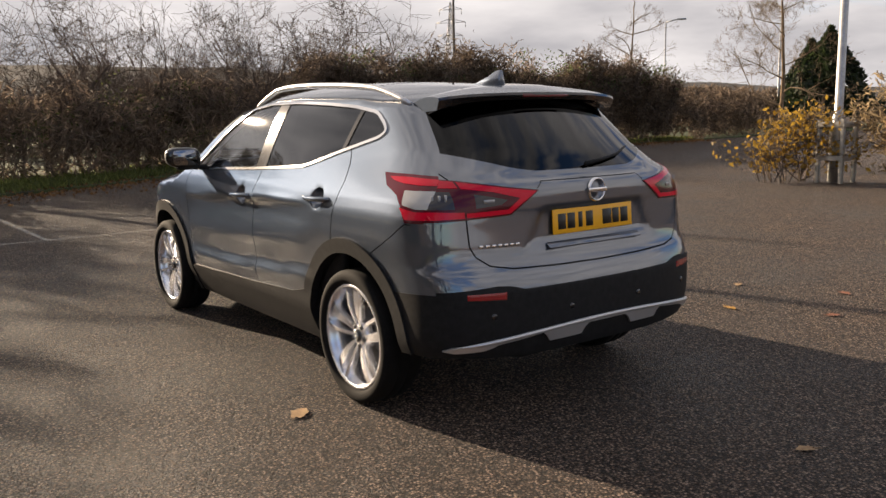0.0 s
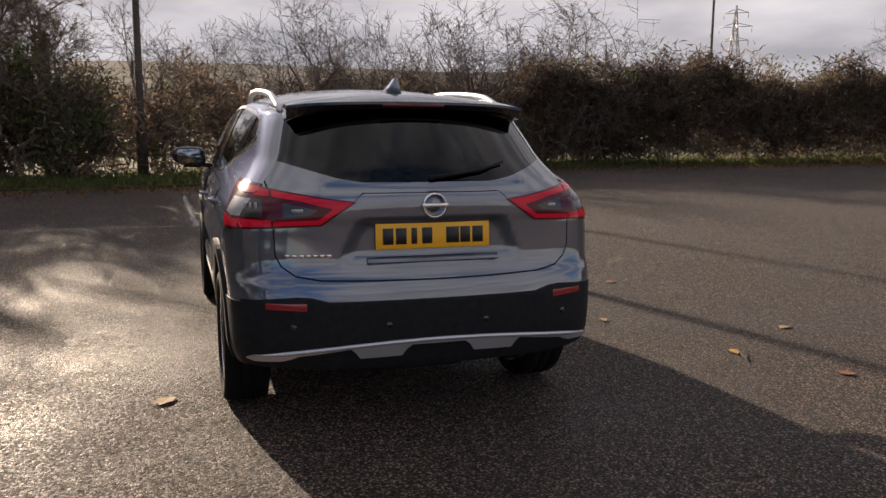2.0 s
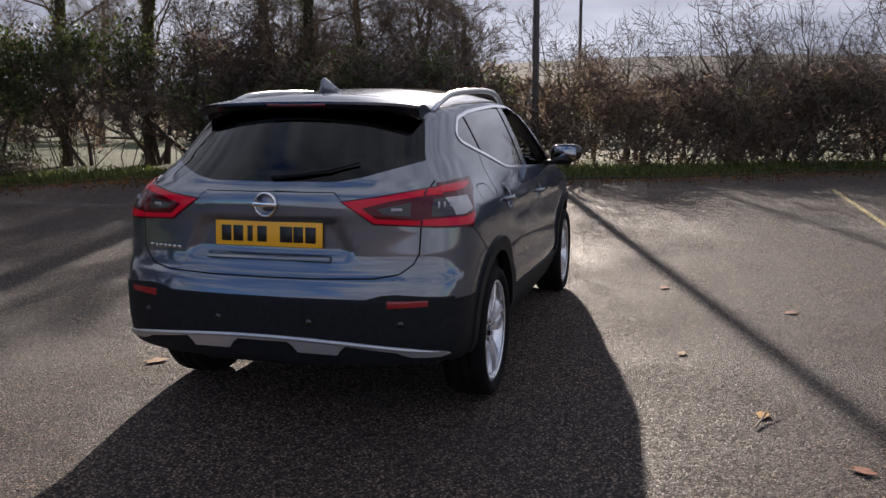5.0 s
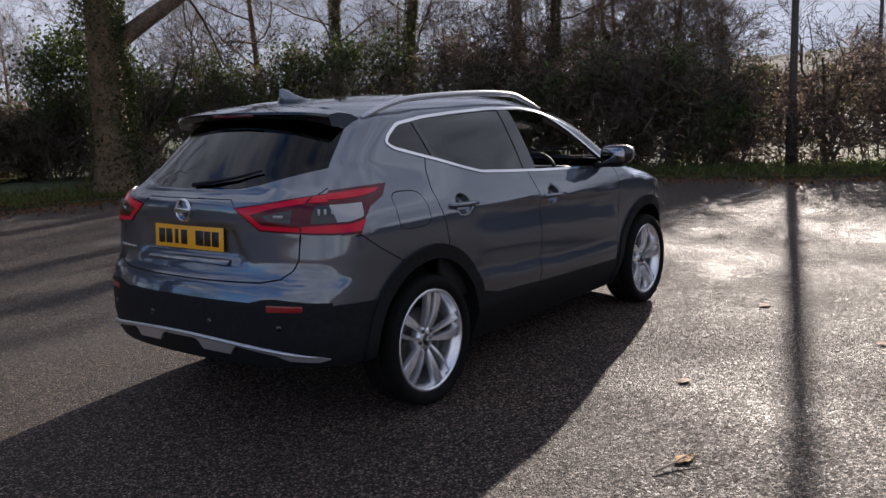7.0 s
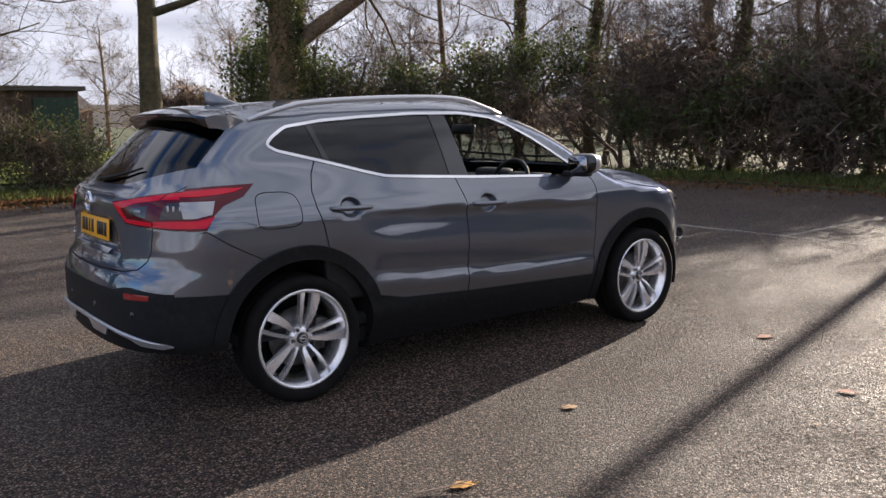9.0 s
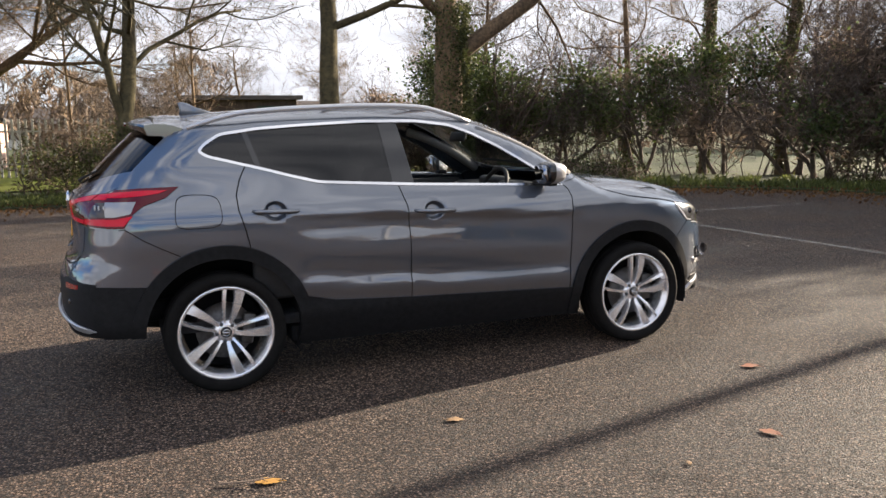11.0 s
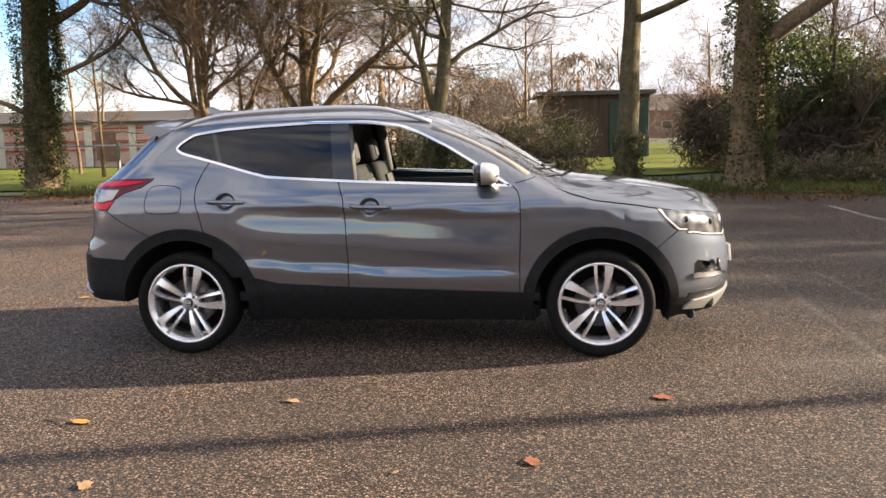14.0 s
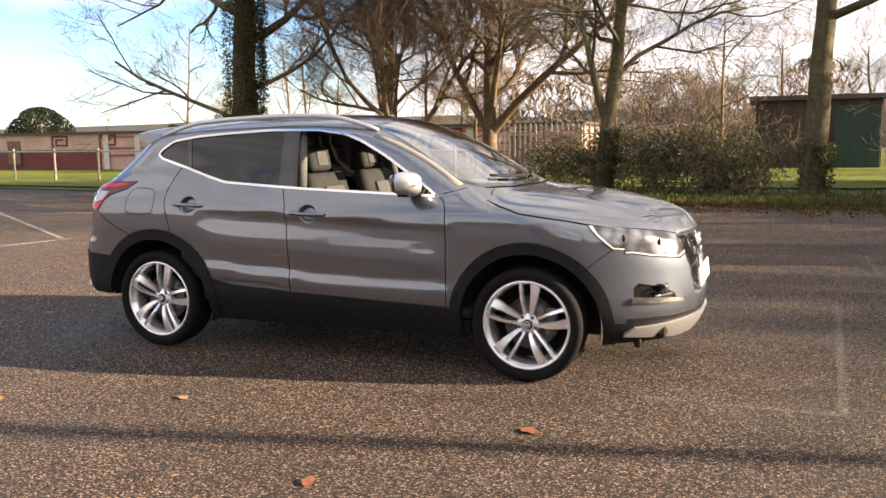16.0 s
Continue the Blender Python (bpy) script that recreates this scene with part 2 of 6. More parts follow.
def tube(bm, pts, radii, sides=8, caps=True):
    """A round bar along pts with a radius at each."""
    rings, up = [], None
    n = len(pts)
    for i, p in enumerate(pts):
        a, b = pts[max(i - 1, 0)], pts[min(i + 1, n - 1)]
        d = (Vector(b) - Vector(a)).normalized()
        if up is None:
            up = d.orthogonal().normalized()
        else:
            up = (up - d * up.dot(d)).normalized()
        side = d.cross(up)
        r = radii[i] if hasattr(radii, "__len__") else radii
        rings.append([bm.verts.new(Vector(p) + (up * math.cos(k * 2 * math.pi / sides) + side * math.sin(k * 2 * math.pi / sides)) * r)
                      for k in range(sides)])
    for a, b in zip(rings, rings[1:]):
        for k in range(sides):
            bm.faces.new((a[k], a[(k + 1) % sides], b[(k + 1) % sides], b[k]))
    if caps:
        bm.faces.new(rings[0][::-1])
        bm.faces.new(rings[-1])
    return bm


def lathe(bm, profile, sides=48, close=False):
    """Turns a profile of (radius, y) about the y axis."""
    rings = []
    for r, y in profile:
        rings.append([bm.verts.new((r * math.cos(k * 2 * math.pi / sides), y, r * math.sin(k * 2 * math.pi / sides))) for k in range(sides)])
    pairs = list(zip(rings, rings[1:])) + ([(rings[-1], rings[0])] if close else [])
    for a, b in pairs:
        for k in range(sides):
            bm.faces.new((a[k], b[k], b[(k + 1) % sides], a[(k + 1) % sides]))
    return bm


def prism(bm, outline, depth, m=None, bevel=0.0):
    """A flat outline of (x, z) given a thickness along y, centred on y = 0."""
    m = m or Matrix.Identity(4)
    a = [bm.verts.new(m @ Vector((x, -depth / 2, z))) for x, z in outline]
    b = [bm.verts.new(m @ Vector((x, depth / 2, z))) for x, z in outline]
    n = len(outline)
    fs = [bm.faces.new(a), bm.faces.new(b[::-1])]
    for i in range(n):
        fs.append(bm.faces.new((a[i], b[i], b[(i + 1) % n], a[(i + 1) % n])))
    bmesh.ops.recalc_face_normals(bm, faces=fs)
    if bevel:
        es = list({e for v in a + b for e in v.link_edges})
        bmesh.ops.bevel(bm, geom=es, offset=bevel, segments=2, affect="EDGES", profile=.5)
    return bm
# ---- the car's body shape: half-width as a function of length and height ----
def smooth_curve(xs, ys):
    """A monotone cubic through the given knots."""
    xs, ys = np.array(xs, float), np.array(ys, float)
    h = np.diff(xs)
    dl = np.diff(ys) / h
    m = np.zeros(len(xs))
    for i in range(1, len(xs) - 1):
        if dl[i - 1] * dl[i] > 0:
            w1, w2 = 2 * h[i] + h[i - 1], h[i] + 2 * h[i - 1]
            m[i] = (w1 + w2) / (w1 / dl[i - 1] + w2 / dl[i])
    m[0], m[-1] = dl[0], dl[-1]

    def at(v):
        v = np.clip(np.asarray(v, float), xs[0], xs[-1])
        i = np.clip(np.searchsorted(xs, v, side="right") - 1, 0, len(xs) - 2)
        t = (v - xs[i]) / h[i]
        return ((1 + 2 * t) * (1 - t) ** 2 * ys[i] + t * (1 - t) ** 2 * h[i] * m[i]
                + t * t * (3 - 2 * t) * ys[i + 1] + t * t * (t - 1) * h[i] * m[i + 1])
    return at


ROUND = 2.4
side_w = smooth_curve([.15, .22, .32, .42, .60, .72, .85, .93, 1.0, 1.04, 1.25, 1.40, 1.50, 1.60],
                      [.735, .782, .832, .864, .869, .876, .887, .886, .868, .850, .768, .700, .645, .60])
low_crease = smooth_curve([-.30, -.10, -.040, -.014, .020, .055, .11, .20, .40], [0, 0, .010, .0115, .002, -.007, -.004, .001, 0])
high_crease = smooth_curve([-.46, -.38, -.32, -.24, -.18, -.14, -.085, -.050, -.016, .0, .02, .06, .3], [0, .003, .007, .009, .004, -.003, -.011, -.012, -.001, .006, .003, 0, 0])
plan_low = smooth_curve([-2.2, -1.9, -1.3, -.6, .4, 1.3, 1.8, 2.2], [.99, .995, 1.0, 1.0, .995, .985, .97, .95])
plan_high = smooth_curve([-1.9, -1.4, -.9, -.2, .5, 1.2], [.87, .925, .97, 1.0, .985, .92])
x_rear = smooth_curve([.15, .24, .32, .38, .50, .62, .66, .71, .75, .82, .95, .99, 1.04, 1.09, 1.125, 1.20, 1.40, 1.47, 1.53, 1.60],
                      [-1.95, -2.06, -2.12, -2.145, -2.160, -2.158, -2.150, -2.132, -2.105, -2.090, -2.085, -2.088, -2.088, -2.072, -2.028, -1.960, -1.755, -1.68, -1.60, -1.5])
x_front = smooth_curve([.15, .22, .35, .5, .65, .8, .88, .95, 1.05, 1.2],
                       [2.05, 2.13, 2.20, 2.222, 2.212, 2.172, 2.13, 2.07, 1.97, 1.82])
z_top = smooth_curve([-2.2, -1.85, -1.6, -1.2, -.8, -.4, -.05, .2, .35, .6, .85, 1.02, 1.12, 1.4, 1.7, 1.95, 2.1, 2.2],
                     [1.45, 1.475, 1.508, 1.546, 1.570, 1.578, 1.568, 1.542, 1.503, 1.400, 1.252, 1.150, 1.108, 1.072, 1.032, .985, .93, .885])
top_h = smooth_curve([-2.2, -.2, .3, .9, 1.15, 2.2], [.10, .11, .15, .16, .15, .15])


rear_square = smooth_curve([.2, .75, .95, 1.15, 1.25, 1.6], [4.2, 4.2, 3.8, 3.3, 3.0, 2.8])


def body_g(x, z):
    x, z = np.asarray(x, float), np.asarray(z, float)
    k = np.clip((z - 1.0) / .25, 0, 1)
    k = k * k * (3 - 2 * k)
    w = side_w(z) * (plan_low(x) * (1 - k) + plan_high(x) * k)
    u = np.clip((x + 1.05) / .30, 0, 1) * np.clip((.95 - x) / .25, 0, 1)
    u = u * u * (3 - 2 * u)
    w = w + u * (low_crease(z - .505 - .06 * np.maximum(.3 - x, 0)) + high_crease(z - .932 + .045 * x))
    dr = np.clip((x - x_rear(z)) / .50, 0, 1)
    df = np.clip((x_front(z) - x) / .85, 0, 1)
    h = top_h(x)
    t = np.clip((z - z_top(x) + h) / h, 0, 1)
    return w ** ROUND * (1 - (1 - dr) ** rear_square(z)) * (1 - (1 - df) ** 2.2) * (1 - t ** 1.6)


def body_y(x, z):
    return np.maximum(body_g(x, z), 0) ** (1 / ROUND)


def solve_x_rear(y, z):
    y, z = np.abs(np.asarray(y, float)), np.asarray(z, float)
    lo, hi = x_rear(z) + 0 * y, x_rear(z) + .95 + 0 * y
    for _ in range(44):
        mid = (lo + hi) / 2
        inside = body_y(mid, z) >= y
        hi, lo = np.where(inside, mid, hi), np.where(inside, lo, mid)
    return hi


def solve_x_front(y, z):
    y, z = np.abs(np.asarray(y, float)), np.asarray(z, float)
    lo, hi = x_front(z) - 1.2 + 0 * y, x_front(z) + 0 * y
    for _ in range(44):
        mid = (lo + hi) / 2
        inside = body_y(mid, z) >= y
        lo, hi = np.where(inside, mid, lo), np.where(inside, hi, mid)
    return lo


def solve_z_top(x, y):
    x, y = np.asarray(x, float), np.abs(np.asarray(y, float))
    lo, hi = z_top(x) - 1.6 * top_h(x) + 0 * y, z_top(x) + 0 * y
    for _ in range(44):
        mid = (lo + hi) / 2
        inside = body_y(x, mid) >= y
        lo, hi = np.where(inside, mid, lo), np.where(inside, hi, mid)
    return lo


def step01(v, a, b):
    t = np.clip((v - a) / (b - a), 0, 1)
    return t * t * (3 - 2 * t)


HANDLES = ((-1.02, .985), (-.095, .945))


def side_surface(sign):
    def at(u):
        x, z = u[:, 0], u[:, 1]
        y = body_y(x, z)
        for hx, hz in HANDLES:                       # the scooped cups behind the handles
            y = y - .046 * np.exp(-(((x - hx) / .056) ** 2 + ((z - hz) / .046) ** 2) ** 4)
        return np.stack([x, sign * y, z], 1)
    return at


def rear_surface(u):
    y, z = u[:, 0], u[:, 1]
    x = solve_x_rear(y, z)
    half = .345 + (.953 - z) * .50
    cup = step01(half - np.abs(y), -.02, .06) * step01(z, .79, .84) * (1 - step01(z, .945, .985))
    ledge = step01(.50 - np.abs(y), 0, .05) * step01(z, 1.085, 1.10) * (1 - step01(z, 1.115, 1.135))
    return np.stack([x + .022 * cup + .012 * ledge, y, z], 1)


def front_surface(u):
    y, z = u[:, 0], u[:, 1]
    x = solve_x_front(y, z)
    mouth = step01(.36 - np.abs(y) + (z - .62) * .3, 0, .05) * step01(z, .47, .50) * (1 - step01(z, .80, .83))
    return np.stack([x - .045 * mouth, y, z], 1)


def top_surface(u):
    x, y = u[:, 0], u[:, 1]
    z = solve_z_top(x, y)
    crease = np.exp(-((np.abs(y) - .43 - .10 * (1.9 - x)) / .05) ** 2) * step01(x, 1.05, 1.3) * (1 - step01(x, 2.0, 2.12))
    return np.stack([x, y, z + .010 * crease], 1)


def in_polygon(p, poly):
    """Which of the points p lie inside the closed outline poly."""
    x, y = p[:, 0], p[:, 1]
    inside = np.zeros(len(p), bool)
    q = np.array(poly)
    for (x0, y0), (x1, y1) in zip(q, np.roll(q, -1, 0)):
        if y0 != y1:
            inside ^= ((y0 > y) != (y1 > y)) & (x < (x1 - x0) * (y - y0) / (y1 - y0) + x0)
    return inside


def near_line(p, line, d):
    close = np.zeros(len(p), bool)
    for a, b in zip(line, line[1:]):
        a, b = np.array(a), np.array(b)
        t = np.clip(((p - a) @ (b - a)) / max((b - a) @ (b - a), 1e-12), 0, 1)
        close |= np.linalg.norm(p - (a + t[:, None] * (b - a)), axis=1) < d
    return close


def dense(line, step):
    out = []
    for a, b in zip(line, line[1:]):
        a, b = np.array(a, float), np.array(b, float)
        n = max(1, int(np.ceil(np.linalg.norm(b - a) / step)))
        out += [tuple(a + (b - a) * k / n) for k in range(n)]
    return out + [tuple(np.array(line[-1], float))]


def rounded(poly, r, n=4, closed=True):
    """The outline with its corners rounded off by about r."""
    out, k = [], len(poly)
    for i in range(k):
        a, b, c = (np.array(poly[j % k], float) for j in (i - 1, i, i + 1))
        if not closed and i in (0, k - 1):
            out.append(tuple(b))
            continue
        p = b + (a - b) * min(.45, r / max(np.linalg.norm(a - b), 1e-9))
        q = b + (c - b) * min(.45, r / max(np.linalg.norm(c - b), 1e-9))
        for j in range(n + 1):
            t = j / n
            out.append(tuple((1 - t) ** 2 * p + 2 * t * (1 - t) * b + t * t * q))
    return out


def offset_line(line, d):
    q = np.array(line, float)
    t = np.gradient(q, axis=0)
    t /= np.maximum(np.linalg.norm(t, axis=1), 1e-9)[:, None]
    n = np.stack([-t[:, 1], t[:, 0]], 1)
    return [tuple(v) for v in q + n * d]


def cut_panels(outline, regions, gaps, step):
    """Cuts a flat outline into named panels along their edges. Returns points, triangles and each one's name."""
    from mathutils.geometry import delaunay_2d_cdt
    pts, edges = [], []

    def chain(line, closed):
        line = dense(list(line) + ([line[0]] if closed else []), step)
        if closed:
            line = line[:-1]
        k = len(pts)
        pts.extend(line)
        edges.extend((k + i, k + i + 1) for i in range(len(line) - 1))
        if closed:
            edges.append((k + len(line) - 1, k))

    chain(outline, True)
    for _, poly in regions:
        chain(poly, True)
    for line, w in gaps:
        fine = dense(line, .012)
        for s in (1, -1):
            chain(offset_line(fine, s * w), False)
    q = np.array(outline)
    gx = np.arange(q[:, 0].min(), q[:, 0].max(), step)
    gy = np.arange(q[:, 1].min(), q[:, 1].max(), step)
    g = np.stack(np.meshgrid(gx + .0031, gy + .0017), -1).reshape(-1, 2)
    g = g[in_polygon(g, outline)]
    pts.extend(tuple(v) for v in g)
    vs, _, fs, _, _, _ = delaunay_2d_cdt([Vector(p) for p in pts], edges, [], 0, 1e-5)
    v = np.array([tuple(p) for p in vs])
    f = np.array([tuple(t) for t in fs if len(t) == 3])
    c = v[f].mean(1)
    names = np.full(len(f), None, object)
    for name, poly in reversed(regions):
        names[in_polygon(c, poly)] = name
    for line, w in gaps:
        hit = near_line(c, line, w * 1.02)
        names[hit & (names != "none") & np.array([n is None or not str(n).startswith("~") for n in names])] = "gap"
    names[~in_polygon(c, outline)] = "none"
    return v, f, names


class Shell:
    """Gathers the triangles of each named panel from several views of the body."""

    def __init__(self):
        self.bits = {}

    def add(self, key, v3, nrm, tris):
        self.bits.setdefault(key, []).append((v3, nrm, tris))

    def take(self, surface, cut, rename, out):
        v, f, names = cut
        h = 1.5e-3
        p = surface(v)
        du = surface(v + [h, 0]) - surface(v - [h, 0])
        dv = surface(v + [0, h]) - surface(v - [0, h])
        n = np.cross(du, dv)
        n /= np.maximum(np.linalg.norm(n, axis=1), 1e-12)[:, None]
        n[np.sum(n * np.array(out(p)), axis=1) < 0] *= -1
        for name in set(names):
            if name == "none" or name is None:
                continue
            t = f[names == name]
            ids, inv = np.unique(t, return_inverse=True)
            t = inv.reshape(-1, 3)
            a, b, c = p[ids][t[:, 0]], p[ids][t[:, 1]], p[ids][t[:, 2]]
            flip = np.sum(np.cross(b - a, c - a) * n[ids][t[:, 0]], axis=1) < 0
            t[flip] = t[flip][:, ::-1]
            self.add(rename(name), p[ids], n[ids], t)

    def build(self, key, name, mat, parent, lift=0.0, rim=.012, label=""):
        vs, ns, ts, k = [], [], [], 0
        for v, n, t in self.bits.pop(key, []):
            vs.append(v), ns.append(n), ts.append(t + k)
            k += len(v)
        if not vs:
            return None
        v, n, t = np.vstack(vs), np.vstack(ns), np.vstack(ts)
        # points that two views share become one
        look_up = {}
        idx = np.arange(len(v))
        for i, p in enumerate(np.round(v, 4)):
            idx[i] = look_up.setdefault(tuple(p), i)
        t = idx[t]
        t = t[(t[:, 0] != t[:, 1]) & (t[:, 1] != t[:, 2]) & (t[:, 0] != t[:, 2])]
        t = t[np.unique(np.sort(t, 1), axis=0, return_index=True)[1]]
        v = v + n * lift
        count = {}
        for a, b, c in t:
            for e in ((a, b), (b, c), (c, a)):
                count[e] = count.get(e, 0) + 1
        border = [e for e in count if (e[1], e[0]) not in count]
        verts, faces, normals = [tuple(p) for p in v], [tuple(x) for x in t], [n[i] for f in t for i in f]
        if rim:
            low = {}
            for a, b in border:
                for i in (a, b):
                    if i not in low:
                        low[i] = len(verts)
                        verts.append(tuple(v[i] - n[i] * rim))
                faces.append((b, a, low[a], low[b]))
                e = np.cross(v[b] - v[a], n[a])
                e = e / max(np.linalg.norm(e), 1e-9)
                normals += [e] * 4
        me = bpy.data.meshes.new(name)
        me.from_pydata(verts, [], faces)
        me.update()
        me.polygons.foreach_set("use_smooth", [True] * len(me.polygons))
        me.materials.append(mat)
        if len(me.loops) == len(normals):
            me.normals_split_custom_set([tuple(x) for x in normals])
        ob = new(name, me)
        ob.parent = parent
        if label:
            ob["label"] = label
        return ob


def ring(cx, cz, r, n=56):
    return [(cx + r * math.cos(2 * math.pi * k / n), cz + r * math.sin(2 * math.pi * k / n)) for k in range(n)]


def flipped(poly):
    return [(-u, v) for u, v in poly]


WHEEL_X, WHEEL_Z, WHEEL_Y = 1.315, .331, .775
car = thing("car", "dark grey metallic family crossover car parked on wet tarmac", "car")

# edges where the views of the body meet
def edge_rear(z):
    return x_rear(z) + .20


def edge_front(z):
    return x_front(z) - .34


def rail_z(x):
    return z_top(x) - .62 * top_h(x)


zs = np.linspace(1.2, 1.6, 4001)
Z_TAIL = float(zs[np.argmin(np.abs(rail_z(edge_rear(zs)) - zs))])
zs = np.linspace(.8, 1.05, 4001)
Z_NOSE = float(zs[np.argmin(np.abs(rail_z(edge_front(zs)) - zs))])
Z_LOW = .22
za, zb = np.linspace(Z_LOW, Z_TAIL, 60), np.linspace(Z_LOW, Z_NOSE, 50)
xa = np.linspace(float(edge_rear(Z_TAIL)), float(edge_front(Z_NOSE)), 150)

side_outline = ([(float(edge_rear(z)), z) for z in za] + [(x, float(rail_z(x))) for x in xa[1:-1]]
                + [(float(edge_front(z)), z) for z in zb[::-1]])
yr, yf = body_y(edge_rear(za), za), body_y(edge_front(zb), zb)
rear_outline = [(-y, z) for y, z in zip(yr, za)] + [(y, z) for y, z in zip(yr[::-1], za[::-1])]
front_outline = [(-y, z) for y, z in zip(yf, zb)] + [(y, z) for y, z in zip(yf[::-1], zb[::-1])]
yt = body_y(xa, rail_z(xa))
yy = np.linspace(-1, 1, 61)
tail = [(float(solve_x_rear(v, Z_TAIL)), v) for v in yy * yt[0]]
nose = [(float(solve_x_front(v, Z_NOSE)), v) for v in yy[::-1] * yt[-1]]
top_outline = ([(x, y) for x, y in zip(xa[::-1], -yt[::-1])][:-1] + tail + [(x, y) for x, y in zip(xa, yt)][1:-1] + nose[:-1])

# window line and door shuts, as seen from the side
dlo = [(-1.405, 1.315), (-1.372, 1.355), (-1.28, 1.412), (-1.07, 1.441), (-.83, 1.457), (-.48, 1.473), (-.13, 1.471), (.08, 1.444),
       (.214, 1.395), (.384, 1.310), (.553, 1.207), (.689, 1.122), (.79, 1.052), (.54, 1.060), (.2, 1.074), (-.16, 1.089), (-.50, 1.108),
       (-.76, 1.124), (-.90, 1.158), (-1.07, 1.206), (-1.24, 1.250), (-1.36, 1.281)]
dlo = rounded(dlo, .03, 3)


def inset(poly, d):
    q = np.array(poly)
    area = np.sum(q[:, 0] * np.roll(q[:, 1], -1) - np.roll(q[:, 0], -1) * q[:, 1])
    t = np.roll(q, -1, 0) - np.roll(q, 1, 0)
    t /= np.maximum(np.linalg.norm(t, axis=1), 1e-9)[:, None]
    n = np.stack([-t[:, 1], t[:, 0]], 1) * (1 if area > 0 else -1)
    return [tuple(v) for v in q + n * d]


dlo_in = inset(dlo, .015)


def clip_x(poly, low, high):
    """The part of an outline between two slanted lines; each line is x at z = 1.05 and x at z = 1.5."""
    def cut(pts, line, keep):
        f = lambda p: keep * (p[0] - (line[0] + (line[1] - line[0]) * (p[1] - 1.05) / .45))
        out = []
        for a, b in zip(pts, pts[1:] + pts[:1]):
            fa, fb = f(a), f(b)
            if fa >= 0:
                out.append(a)
            if fa * fb < 0:
                t = fa / (fa - fb)
                out.append((a[0] + (b[0] - a[0]) * t, a[1] + (b[1] - a[1]) * t))
        return out
    if low:
        poly = cut(poly, low, 1)
    if high:
        poly = cut(poly, high, -1)
    return poly


front_pane = clip_x(dlo_in, (-.190, -.262), (.70, .70))
front_post = clip_x(dlo_in, (-.205, -.277), (-.190, -.262))
front_sail = clip_x(dlo_in, (.70, .70), None)
b_post = clip_x(dlo_in, (-.325, -.375), (-.205, -.277))
rear_pane = clip_x(dlo_in, (-1.015, -1.155), (-.325, -.375))
c_post = clip_x(dlo_in, (-1.045, -1.185), (-1.015, -1.155))
quarter_pane = clip_x(dlo_in, None, (-1.045, -1.185))

rear_shut = [(-1.155, 1.232), (-1.195, 1.16), (-1.222, 1.08), (-1.219, 1.0), (-1.19, .90), (-1.168, .80), (-1.168, .62)]
mid_shut = [(-.300, 1.10), (-.262, .98), (-.249, .80), (-.245, .60), (-.245, .30)]
fore_shut = [(.785, 1.055), (.812, 1.03), (.828, .98), (.830, .81), (.824, .60), (.822, .30)]
rear_bumper_shut = [(-1.83, .925), (-1.80, .928), (-1.71, .866), (-1.624, .818), (-1.533, .772), (-1.45, .70)]
front_bumper_shut = [(1.80, .775), (1.785, .770), (1.71, .715), (1.641, .657), (1.60, .62)]
bonnet_shut = [(1.05, 1.04), (1.13, 1.005), (1.268, .966), (1.40, .948), (1.527, .931), (1.663, .906), (1.80, .882), (2.0, .86)]
fender_shut = [(.80, 1.075), (.90, 1.10), (1.02, 1.15)]
sill_line = [(.84, .405), (.4, .420), (-.2, .440), (-.7, .465), (-.86, .50)]
lamp_side = [(-1.515, 1.133), (-1.585, 1.080), (-1.70, 1.043), (-1.758, 1.0), (-1.80, .933), (-2.2, .933), (-2.2, 1.122), (-1.9, 1.118), (-1.7, 1.130)]
lamp_side_red = [(-1.575, 1.121), (-1.62, 1.096), (-1.70, 1.086), (-1.80, 1.080), (-2.2, 1.077), (-2.2, 1.113), (-1.9, 1.110), (-1.7, 1.122)]
lamp_side_low = [(-1.752, .998), (-1.80, .941), (-2.2, .941), (-2.2, .984), (-1.84, .985)]
lamp_side_clear = [(-1.735, 1.064), (-1.765, 1.006), (-1.84, .991), (-2.2, .990), (-2.2, 1.064), (-1.8, 1.064)]
lamp_side_red, lamp_side_low = inset(lamp_side_red, .005), inset(lamp_side_low, .005)
head_side = [(1.655, .904), (1.70, .850), (1.785, .774), (2.2, .73), (2.2, .84), (1.82, .880)]
flap = rounded([(-1.545, .915), (-1.315, .915), (-1.305, 1.0), (-1.325, 1.085), (-1.53, 1.092), (-1.548, 1.0)], .075, 6)

rear_door_poly = [(p[0], p[1]) for p in rear_shut] + [(-1.168, .30), (-.245, .30)] + mid_shut[::-1]
front_door_poly = mid_shut + fore_shut[::-1]
rear_bumper_poly = [(-2.4, .928)] + rear_bumper_shut[1:] + [(-1.45, .1), (-2.4, .1)]
front_bumper_poly = front_bumper_shut[1:] + [(1.60, .1), (2.4, .1), (2.4, .77)]
bonnet_poly = bonnet_shut + [(2.4, .86), (2.4, 1.3), (1.05, 1.3)]
fender_poly = [(.80, 1.075), (.785, 1.055)] + fore_shut[1:] + [(.822, .1), (2.4, .1), (2.4, 1.2), (1.02, 1.15), (.90, 1.10)]
sill_poly = sill_line + [(-.86, .1), (.84, .1)]

